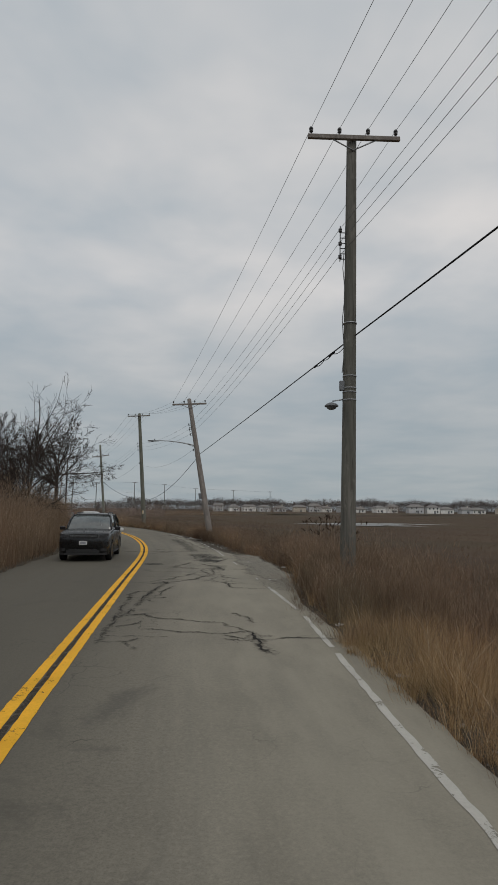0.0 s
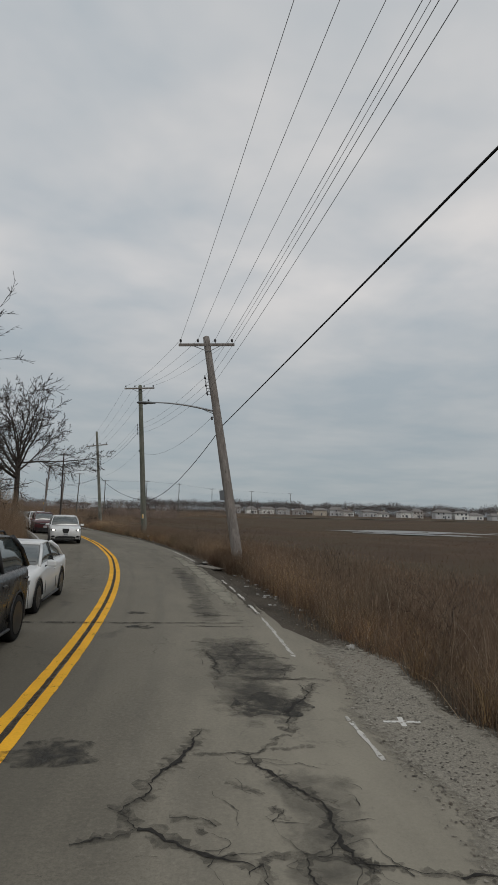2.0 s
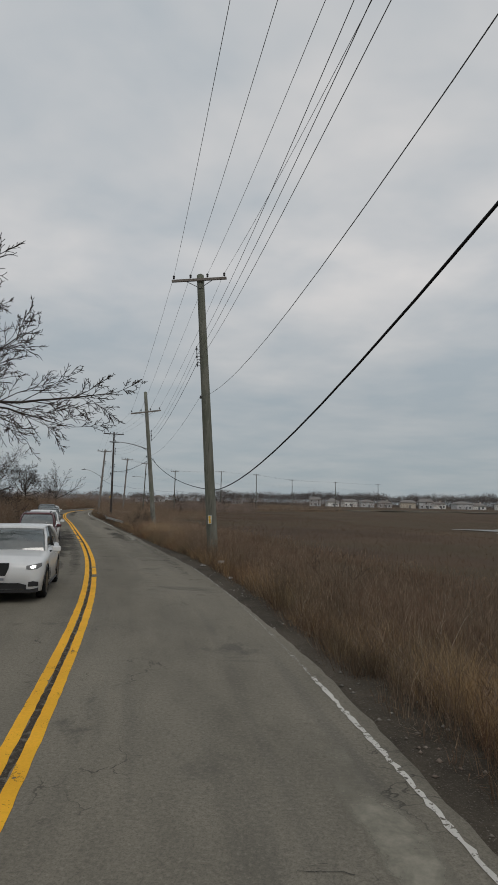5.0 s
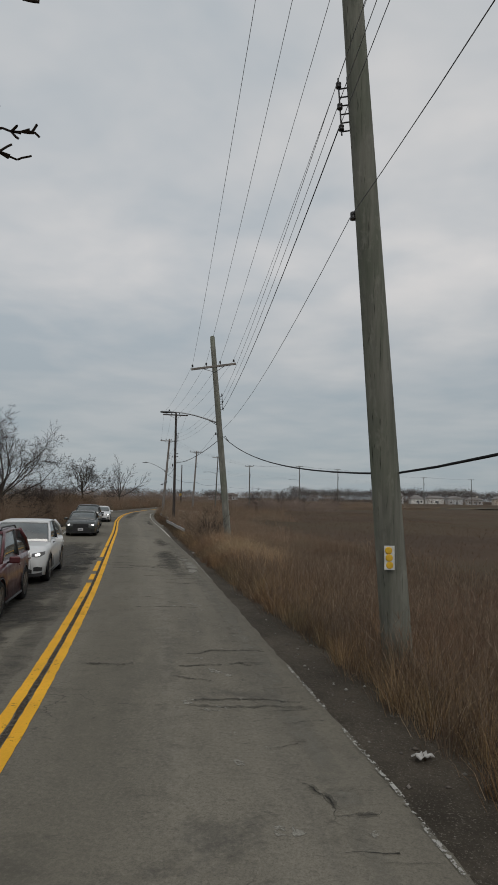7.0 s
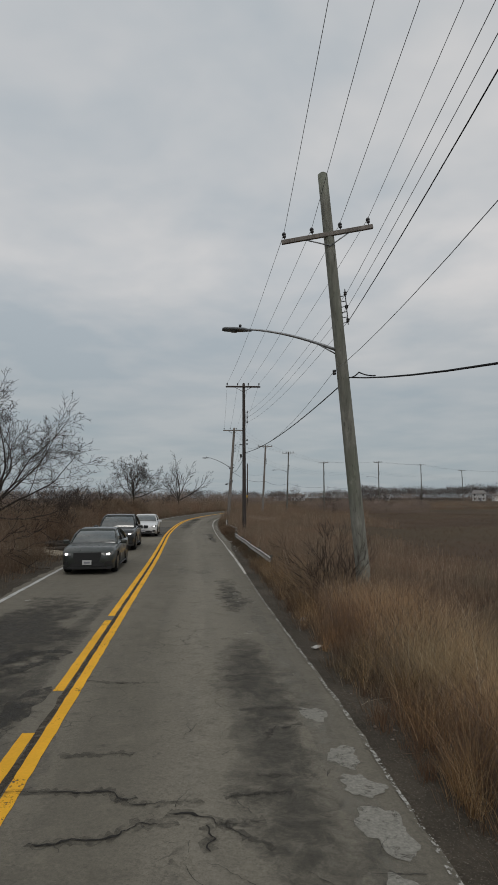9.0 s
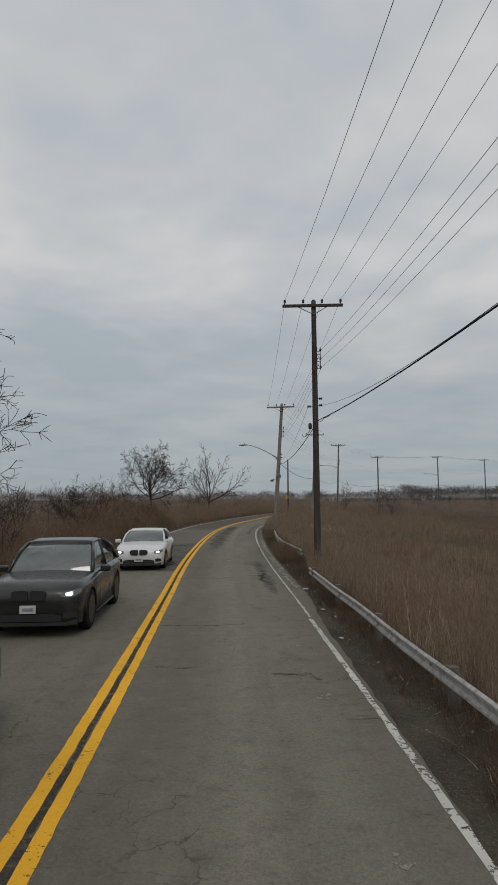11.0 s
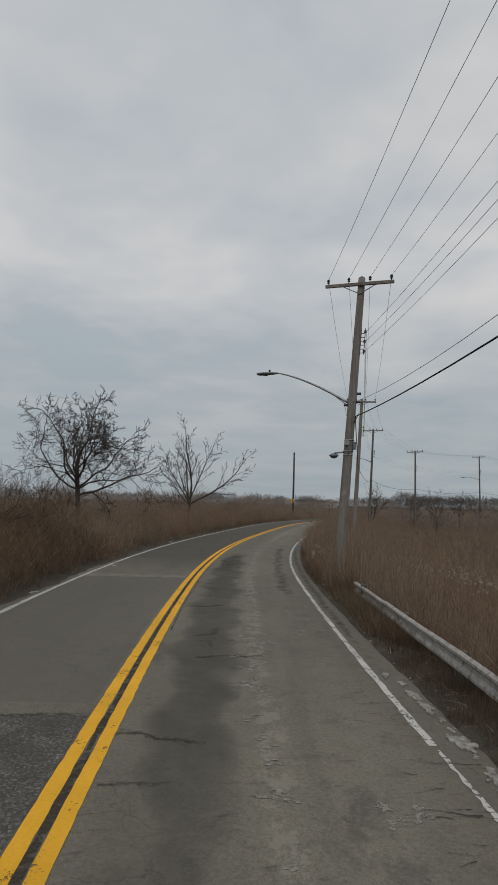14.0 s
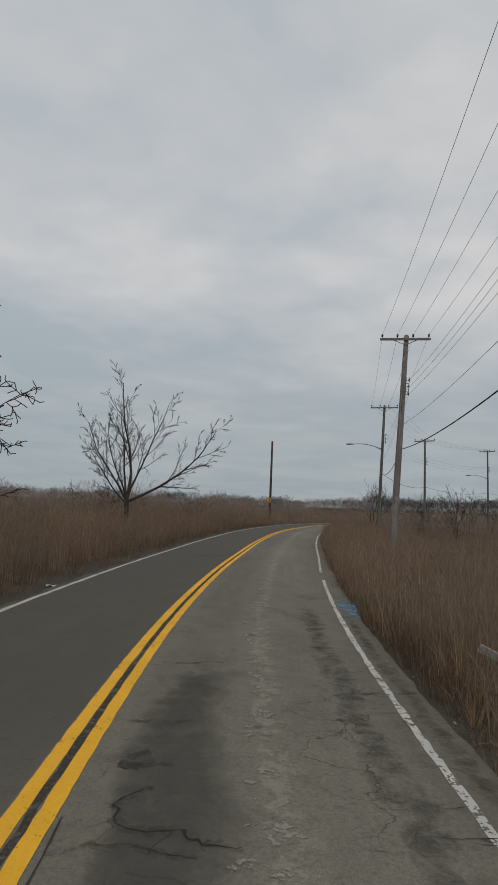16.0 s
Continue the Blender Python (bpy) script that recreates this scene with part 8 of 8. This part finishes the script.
    for y, z, x in [(b - 0.03, H - 0.045, rw * 1.0), (b + 0.15, H - 0.018, rw * 1.015), ((b + c) / 2, H + 0.008, rw * 1.03), (c - 0.12, H - 0.03, rw * 1.01), (c + 0.06, H - 0.075, rw * 0.98)]:
        rs_.append([(x, y, z - 0.04), (x * 0.97, y, z + 0.0), (x * 0.8, y, z + 0.022), (0, y, z + 0.034), (-x * 0.8, y, z + 0.022), (-x * 0.97, y, z + 0.0), (-x, y, z - 0.04)])
    v, f = loft(rs_)
    raw("roof", v, f, paint, t, smooth=True)
    for s in (-1, 1):
        tube("pillar", [Vector((s * gw * 0.99, a - 0.02, belt + 0.0)), Vector((s * (gw + rw) / 2 * 1.01, (a + b) / 2, belt + (H - belt) * 0.60)), Vector((s * rw * 1.0, b + 0.02, H - 0.05))], 0.036, paint, t, "", 6)
        m_ = (b + c) / 2 + 0.1
        tube("pillar", [Vector((s * gw * 1.0, m_, belt - 0.02)), Vector((s * rw * 1.01, m_ - 0.05, H - 0.03))], 0.032, M["trim"], t, "black door pillar", 6)
        tube("pillar", [Vector((s * gw * 0.96, d + 0.02, belt + 0.03)), Vector((s * (gw + rw) / 2, (c + d) / 2, belt + (H - belt) * 0.56)), Vector((s * rw * 0.98, c, H - 0.06))], 0.055, paint, t, "", 6)
        # mirror
        mir = boxed("mirror", Vector((s * (w + 0.11), a + 0.30, belt + 0.05)), (0.22, 0.11, 0.14), paint, t, "door mirror", None, 0.03)
        tube("mirror_arm", [Vector((s * w * 0.93, a + 0.30, belt - 0.02)), Vector((s * (w + 0.05), a + 0.30, belt + 0.02))], 0.022, M["trim"], mir, "", 6)
        # wheels
        for ax in (front_axle, rear_axle):
            tv, tf = lathe([(wheel_r * 0.66, -0.105), (wheel_r * 0.93, -0.11), (wheel_r, -0.085), (wheel_r, 0.085), (wheel_r * 0.93, 0.11), (wheel_r * 0.66, 0.105)], 24)
            m = Matrix.Translation((s * (w - 0.115), ax, wheel_r)) @ Matrix.Rotation(radians(90 * s), 4, "Y")
            wh = raw("wheel", moved(tv, m), tf, M["rubber"], t, "black tyre", smooth=True)
            rv_, rf_ = lathe([(0.0, 0.085), (wheel_r * 0.62, 0.085), (wheel_r * 0.68, 0.112), (wheel_r * 0.72, 0.112)], 24)
            raw("rim", moved(rv_, m), rf_, M["alloy_dark"], wh, "dark wheel well", smooth=False)
            bm = bmesh.new()
            for k in range(5):
                an = 2 * math.pi * k / 5
                box(bm, Vector((math.cos(an) * wheel_r * 0.34, math.sin(an) * wheel_r * 0.34, 0.102)), (wheel_r * 0.66, 0.055, 0.02), Matrix.Rotation(an, 4, "Z"))
            bmesh.ops.transform(bm, matrix=m, verts=bm.verts)
            part("spokes", bm, M[alloy], wh, "five-spoke alloy wheel")
    # front
    lz = lamp_z or nose - 0.08
    fw = w * 0.80

    def front_y(x, z):
        """How far back the front skin lies at a place across it."""
        u = min(1.0, abs(x) / w)
        return float(np.interp(u, [0, 0.66 + boxy * 0.14, 0.78 + boxy * 0.1, 0.89 + boxy * 0.04, 0.955, 1.0], [0, 0.0, 0.05, 0.14, 0.3, 0.9]))

    def skin(name, xs, z0, z1, material, parent, label_, proud=0.012, rake=0.0):
        """A panel that follows the front of the car. xs: places across; z0, z1: lists of lower and upper edge."""
        v, f = [], []
        for x, zl, zh in zip(xs, z0, z1):
            y0 = front_y(x, zl)
            v += [Vector((x, y0 - proud, zl)), Vector((x, y0 - proud + rake, zh)), Vector((x, y0 + 0.05, zh)), Vector((x, y0 + 0.05, zl))]
        n = len(xs)
        for i in range(n - 1):
            for j in range(4):
                f.append((i * 4 + j, i * 4 + (j + 1) % 4, (i + 1) * 4 + (j + 1) % 4, (i + 1) * 4 + j))
        f += [(3, 2, 1, 0), tuple(range((n - 1) * 4, n * 4))]
        return raw(name, v, f, material, parent, label_)

    low = nose - 0.14
    if grille == "shield":
        skin("grille", [-0.19, -0.1, 0, 0.1, 0.19], [lz - 0.02, lz - 0.25, lz - 0.40, lz - 0.25, lz - 0.02], [lz + 0.09] * 5, M["black"], t, "black shield-shaped grille", 0.03)
    elif grille == "kidney":
        for s in (-1, 1):
            skin("grille", [s * x for x in (0.02, 0.08, 0.26, 0.32)], [lz - 0.09, lz - 0.12, lz - 0.11, lz - 0.06], [lz + 0.06, lz + 0.08, lz + 0.07, lz + 0.04], M["black"], t, "black kidney-shaped grille", 0.03)
    elif grille == "deep":
        skin("grille", [-w * 0.5, -w * 0.40, 0, w * 0.40, w * 0.5], [lz - 0.1, lz - 0.30, lz - 0.33, lz - 0.30, lz - 0.1], [lz + 0.06] * 5, M["black"], t, "black trapezoid grille", 0.02)
    else:
        g = skin("grille", [-w * 0.55, -w * 0.4, 0, w * 0.4, w * 0.55], [lz - 0.06, lz - 0.09, lz - 0.10, lz - 0.09, lz - 0.06], [lz + 0.05, lz + 0.06, lz + 0.06, lz + 0.06, lz + 0.05], M["black"], t, "dark slatted grille", 0.02)
        skin("grille_bar", [-w * 0.5, 0, w * 0.5], [lz - 0.02] * 3, [lz + 0.0] * 3, M["alloy"], g, "bright grille bar", 0.03)
    skin("bumper_intake", [-w * 0.62, -w * 0.45, 0, w * 0.45, w * 0.62], [clear + 0.10] * 5, [clear + 0.20, clear + 0.24, clear + 0.24, clear + 0.24, clear + 0.20], lower or M["black"], t, "black lower air intake", 0.018)
    for s in (-1, 1):
        xs = [s * w * u for u in (0.60, 0.72, 0.84, 0.93)]
        lampo = skin("headlight", xs, [lz - 0.05, lz - 0.06, lz - 0.05, lz + 0.0], [lz + 0.03, lz + 0.05, lz + 0.07, lz + 0.08], M["lens"] if lights else M["lens_dark"], t, "clear headlight" if lights else "smoked headlight", 0.012)
        if lights:
            skin("lamp", [s * w * u for u in (0.70, 0.75, 0.81)], [lz - 0.02, lz - 0.03, lz - 0.02], [lz + 0.02, lz + 0.03, lz + 0.035], M["headlight"], lampo, "lit lamp", 0.02)
        skin("fog_recess", [s * w * u for u in (0.66, 0.76, 0.88)], [clear + 0.16] * 3, [clear + 0.26, clear + 0.28, clear + 0.25], M["black"], t, "dark fog-lamp recess", 0.014)
    pl = boxed("number_plate", Vector((0.0, -0.04, lz - 0.27)), (0.30, 0.02, 0.15), M[plate], t, "number plate with plain bars", None, 0.004)
    boxed("plate_bar", Vector((0.0, -0.053, lz - 0.27)), (0.20, 0.008, 0.055), M["plate_bar"], pl, "plain dark bar")
    if rails:
        for s in (-1, 1):
            tube("roof_rail", [Vector((s * rw * 0.86, b + 0.1, H + 0.0)), Vector((s * rw * 0.86, b + 0.25, H + 0.06)), Vector((s * rw * 0.86, c - 0.2, H + 0.05)), Vector((s * rw * 0.86, c - 0.05, H - 0.02))], 0.018, M["trim"], t, "roof rail", 6)
    # black lower bumper, wheel-arch lips, door seams, handles, sticker
    skin("lower_bumper", [-w * 0.88, -w * 0.7, 0, w * 0.7, w * 0.88], [clear + 0.02] * 5, [clear + 0.12, clear + 0.09, clear + 0.08, clear + 0.09, clear + 0.12], M["trim"], t, "black plastic lower bumper", 0.010)
    boxed("inspection_sticker", Vector((rw * 0.55, a + (b - a) * 0.22 - 0.02, belt + (H - belt) * 0.26)), (0.12, 0.006, 0.07), M["sign_white"], t, "pale sticker on the windscreen", Matrix.Rotation(-math.atan2(b - a, H - belt) * 0.9, 4, "X"))
    for s in (-1, 1):
        for ax in (front_axle, rear_axle):
            r = wheel_r + 0.06
            tube("arch_lip", [Vector((s * (half_width(ax + r * math.cos(q)) - 0.006), ax + r * math.cos(q), wheel_r + r * math.sin(q))) for q in [math.pi * k / 12 for k in range(13)]], 0.016, M["trim"], t, "dark wheel-arch lip", 6)
        for y in (glass[0] + 0.28, (b + c) / 2 + 0.1, c + 0.35):
            if y < rear_axle - 0.1 or y > rear_axle + 0.5:
                tube("door_seam", [Vector((s * (w - 0.002), y, clear + 0.16)), Vector((s * (w + 0.001), y, 0.62 * belt)), Vector((s * w * 0.955, y + 0.02, belt - 0.03))], 0.005, M["black"], t, "door gap", 5)
        for y in ((b + c) / 2 - 0.08, c + 0.22):
            boxed("door_handle", Vector((s * (w * 0.995), y, belt - 0.16)), (0.03, 0.19, 0.035), paint, t, "door handle", None, 0.01)
        tube("sill_trim", [Vector((s * w * 0.985, front_axle + wheel_r + 0.08, clear + 0.03)), Vector((s * w * 0.985, rear_axle - wheel_r - 0.08, clear + 0.03))], 0.03, M["trim"], t, "black sill trim", 6)
    for x in (-0.35, 0.2):
        tube("wiper", [Vector((x, a + 0.03, belt + 0.05)), Vector((x + 0.5, a + 0.12, belt + 0.10))], 0.009, M["black"], t, "windscreen wiper", 5)
    return t


def oncoming(y, d=-2.1):
    """The place and turn of a car that faces along the far lane, its nose at y."""
    x, yy, _ = on_road(s_of(y), d)
    return (float(x), float(yy), 0.005), heading(s_of(y))


SUV = dict(L=4.85, W=1.98, H=1.78, hood=1.18, belt=1.16, nose=1.02, tail=1.16, wheel_r=0.38, clear=0.24, front_axle=0.95, rear_axle=3.88, glass=(1.45, 2.15, 4.1, 4.72), boxy=0.7)
CROSS = dict(L=4.65, W=1.90, H=1.66, hood=1.08, belt=1.06, nose=0.90, tail=1.10, wheel_r=0.37, clear=0.22, front_axle=0.92, rear_axle=3.72, glass=(1.35, 2.1, 3.75, 4.5), boxy=0.3)
SEDAN = dict(L=4.7, W=1.82, H=1.43, hood=0.96, belt=0.94, nose=0.76, tail=1.02, wheel_r=0.335, clear=0.17, front_axle=0.92, rear_axle=3.66, glass=(1.3, 2.12, 3.3, 4.15), boxy=0.15)

PAINT = {
    "black": car_paint("black_car_paint", (0.006, 0.006, 0.007), 0.0, 0.25, 0.15),
    "white": car_paint("white_car_paint", (0.72, 0.73, 0.73), 0.0, 0.35),
    "red": car_paint("dark_red_car_paint", (0.10, 0.022, 0.026), 0.4, 0.35),
    "green_grey": car_paint("dark_green_grey_car_paint", (0.055, 0.062, 0.058), 0.5, 0.32),
    "grey": car_paint("dark_grey_car_paint", (0.028, 0.029, 0.028), 0.5, 0.3),
}
p, r = oncoming(25.2)
car(p, r, "black sport utility vehicle in the oncoming lane", PAINT["black"], grille="wide", lights=False, rails=True, alloy="alloy_dark", category="suv", lamp_z=0.98, **SUV)
p, r = oncoming(30.9, -2.2)
car(p, r, "white sedan with lit headlights in the oncoming lane", PAINT["white"], grille="wide", plate="plate_orange", **SEDAN)
p, r = oncoming(56.0, -1.92)
car(p, r, "white crossover with a shield grille and lit headlights", PAINT["white"], grille="shield", alloy="alloy_dark", category="suv", **CROSS)
p, r = oncoming(69.0, -2.3)
car(p, r, "dark red compact sport utility vehicle with grey lower trim", PAINT["red"], grille="wide", rails=True, lights=False, category="suv", **{**CROSS, "L": 4.25, "W": 1.76, "H": 1.68, "rear_axle": 3.42, "glass": (1.2, 1.9, 3.6, 4.15), "boxy": 0.6})
p, r = oncoming(74.1, -2.2)
car(p, r, "white sport utility vehicle with lit headlights and dark grille", PAINT["white"], grille="deep", category="suv", **CROSS)
p, r = oncoming(92.3, -1.9)
car(p, r, "dark grey sedan with bright headlights in the oncoming lane", PAINT["green_grey"], grille="deep", **SEDAN)
p, r = oncoming(100.5, -2.15)
car(p, r, "dark grey coupe-backed sport utility vehicle with lit headlights", PAINT["grey"], grille="kidney", alloy="alloy_dark", category="suv", **{**CROSS, "L": 4.9, "W": 1.99, "H": 1.68, "glass": (1.45, 2.2, 3.4, 4.65), "rear_axle": 3.85, "wheel_r": 0.39})
p, r = oncoming(110.1, -1.5)
car(p, r, "white coupe with twin black grilles and lit headlights", PAINT["white"], grille="kidney", **{**SEDAN, "H": 1.40})
# ---- small things on the verges ----
LR = random.Random(19)


def scrap(x, y, size, material, label, name="litter", lift=0.02):
    """A crumpled scrap of paper, foam or plastic."""
    bm = bmesh.new()
    bmesh.ops.create_grid(bm, x_segments=5, y_segments=4, size=size / 2)
    for v in bm.verts:
        v.co.x *= LR.uniform(0.8, 1.2)
        v.co.y *= 0.6
        v.co.z = LR.uniform(0, size * 0.22)
    r = bmesh.ops.extrude_face_region(bm, geom=bm.faces[:])
    bmesh.ops.translate(bm, vec=(0, 0, 0.012), verts=[g for g in r["geom"] if isinstance(g, bmesh.types.BMVert)])
    me = bpy.data.meshes.new(name)
    bm.to_mesh(me)
    bm.free()
    me.materials.append(M[material])
    ob = new(name, me)
    z = max(0.0, gz(x, y))
    ob.matrix_world = pose(x, y, (gz(x, y) if abs(z) < 1e-6 else z) + lift, 0, 0, LR.uniform(0, 180))
    return tagged(ob, label, "litter", "scattered roadside litter")


scrap(2.55, 21.35, 0.16, "litter", "crumpled white paper cup in the grass", lift=0.25)
for x, y, s in [(1.76, 29.3, 0.3), (2.05, 19.6, 0.3), (0.1, 39.2, 0.3), (-0.35, 40.6, 0.34), (0.35, 38.0, 0.36), (0.65, 36.9, 0.4), (-0.9, 42.6, 0.2), (0.8, 38.6, 0.22), (0.0, 37.4, 0.26), (-1.7, 45.4, 0.3), (-6.27, 61.7, 0.26), (-7.8, 65.05, 0.24), (-12.3, 76.4, 0.2),
                (-17.4, 86.9, 0.26), (-16.6, 84.6, 0.2), (-25.6, 104.65, 0.12), (-25.1, 103.9, 0.14), (-24.5, 101.9, 0.12), (-26.9, 107.6, 0.22), (-38.3, 134.6, 0.18), (-46.1, 135.2, 0.25), (-44.4, 129.0, 0.25), (-24.5, 86.8, 0.2), (-38.4, 114.6, 0.25), (-50.4, 147.6, 0.3), (1.3, 33.2, 0.25), (2.75, 13.0, 0.2), (2.9, 9.6, 0.2)]:
    scrap(x, y, s * (0.32 if 36 < y < 44 else 0.8), "litter", "torn scrap of white litter on the verge")
for k in range(22):
    q = on_road(s_of(LR.uniform(33, 45)), LR.uniform(4.05, 4.6))
    scrap(float(q[0]), float(q[1]), LR.uniform(0.05, 0.12), "litter", "small scrap of white litter in the dirt", lift=0.005)

# foam block on sticks beside the shoulder
t = thing("foam_block", at_ground(-7.0, 64.45), "white foam cylinder propped on dead stems", "litter")
tube("block", [Vector((-0.13, 0, 0.26)), Vector((0.13, 0.03, 0.27))], 0.055, M["litter"], t, "", 14)
for dx in (-0.08, 0.05, 0.1):
    tube("stem", [Vector((dx, 0.02, -0.05)), Vector((dx * 1.4, 0, 0.25))], 0.008, M["twig"], t, "thin dead stem", 5)

for dx, dy, l, w, a in [(-1.37, 42.92, 1.75, 0.20, -57.5), (-1.56, 42.88, 1.6, 0.13, -58.5), (-1.2, 42.98, 1.6, 0.16, -56.5)]:
    t = thing("plank", at_ground(dx, dy), "split grey plank lying flat on the shoulder", "plank", "planks on the shoulder")
    boxed("board", Vector((0, 0, 0.075)), (l, w, 0.03), M["plank"], t, "", Matrix.Rotation(radians(a), 4, "Z") @ Matrix.Rotation(radians(1.5), 4, "X"), 0.006)
t = thing("rubber_scrap", at_ground(-1.75, 44.1), "torn black strip of tyre on the shoulder", "litter")
tube("strip", [Vector((-0.2, 0, 0.05)), Vector((0, 0.06, 0.07)), Vector((0.22, 0.0, 0.05))], [0.03, 0.05, 0.03], M["rubber"], t, "", 6)
# broken pale pieces caught in the reeds
for x, y, z, size, turn in [(-40.39, 142.2, 0.55, (0.30, 0.03, 0.10), (20, 25, 30)), (-39.89, 139.4, 0.42, (0.12, 0.03, 0.32), (8, 6, 15)), (-39.71, 140.1, 0.50, (0.26, 0.03, 0.15), (15, -35, 20)), (-39.5, 141.7, 0.62, (0.22, 0.02, 0.06), (10, -60, 0))]:
    g = gz(x, y)
    t = thing("board_scrap", Vector((x, y, g)), "splintered pale board caught upright in the reeds", "litter", "broken boards in the reeds")
    bm = bmesh.new()
    box(bm, Vector((0, 0, z - g)), size, Euler([radians(a) for a in turn]).to_matrix().to_4x4(), 0.006)
    part("board", bm, M["rail_pale"], t)
    tube("stem", [Vector((0.03, 0.02, -0.05)), Vector((0.0, 0.03, z - g))], 0.007, M["twig"], t, "dead stem that holds it", 5)
# trodden sand of the pull-off
v, f = [], []
for i in range(9):
    for k in range(28):
        an = 2 * math.pi * k / 28
        r = i / 8 * (1 + 0.18 * math.sin(3 * an + 1) + 0.1 * math.sin(7 * an))
        u, w = 4.4 * r * math.cos(an), 2.2 * r * math.sin(an)
        x, y = -32.6 + u * 0.85 - w * 0.5, 98.6 + u * 0.5 + w * 0.85
        v.append(Vector((x, y, gz(x, y) + 0.035)))
        if i:
            f.append(((i - 1) * 28 + k, (i - 1) * 28 + (k + 1) % 28, i * 28 + (k + 1) % 28, i * 28 + k))
tagged(raw("pull_off_sand", v, f, M["sand"], smooth=True), "pale trodden sand of a small roadside pull-off", "sand", kind="structure")
# logs in the pull-off
for x, y, l, a in [(-33.6, 99.9, 2.4, 20), (-34.4, 100.6, 2.0, 35), (-32.2, 98.7, 1.6, 8), (-34.0, 99.2, 1.8, 60)]:
    t = thing("log", at_ground(x, y), "grey fallen log lying in the dirt pull-off", "log", "logs in the pull-off")
    v = Vector((math.cos(radians(a)), math.sin(radians(a)), 0.06)) * l / 2
    tube("trunk", [-v + Vector((0, 0, 0.1)), Vector((0, 0.05, 0.14)), v + Vector((0, 0, 0.12))], [0.13, 0.12, 0.09], M["bark"], t, "", 9)
    tube("stub", [v * 0.3 + Vector((0, 0, 0.15)), v * 0.4 + Vector((0.1, 0.05, 0.5))], [0.04, 0.015], M["bark"], t, "", 6)

# stones along the broken road edge, one joined scatter
sv, sf = [], []
for _ in range(900):
    y = LR.uniform(6, 160)
    s = s_of(y)
    d_ = float(right_line(y)) + LR.uniform(0.1, 1.0)
    if 18 < y < 29:
        d_ = float(right_line(y)) + LR.uniform(-0.3, 1.3)
    q = on_road(s, d_)
    r = LR.choice((0.012, 0.018, 0.025, 0.04))
    z = max(0.0, 0.0) if d_ < float(right_line(y)) + 0.3 else gz(q[0], q[1])
    base = len(sv)
    for k in range(4):
        an = 1.57 * k + LR.uniform(0, 0.8)
        sv.append(Vector((q[0] + r * math.cos(an), q[1] + r * math.sin(an), z - 0.005)))
    sv += [Vector((q[0] + LR.uniform(-r, r) * 0.4, q[1] + LR.uniform(-r, r) * 0.4, z + r * LR.uniform(0.5, 1.0)))]
    sf += [(base + k, base + (k + 1) % 4, base + 4) for k in range(4)]
tagged(raw("loose_stones", sv, sf, M["gravel"]), "loose grey stones along the broken road edge", "stones", kind="stuff")
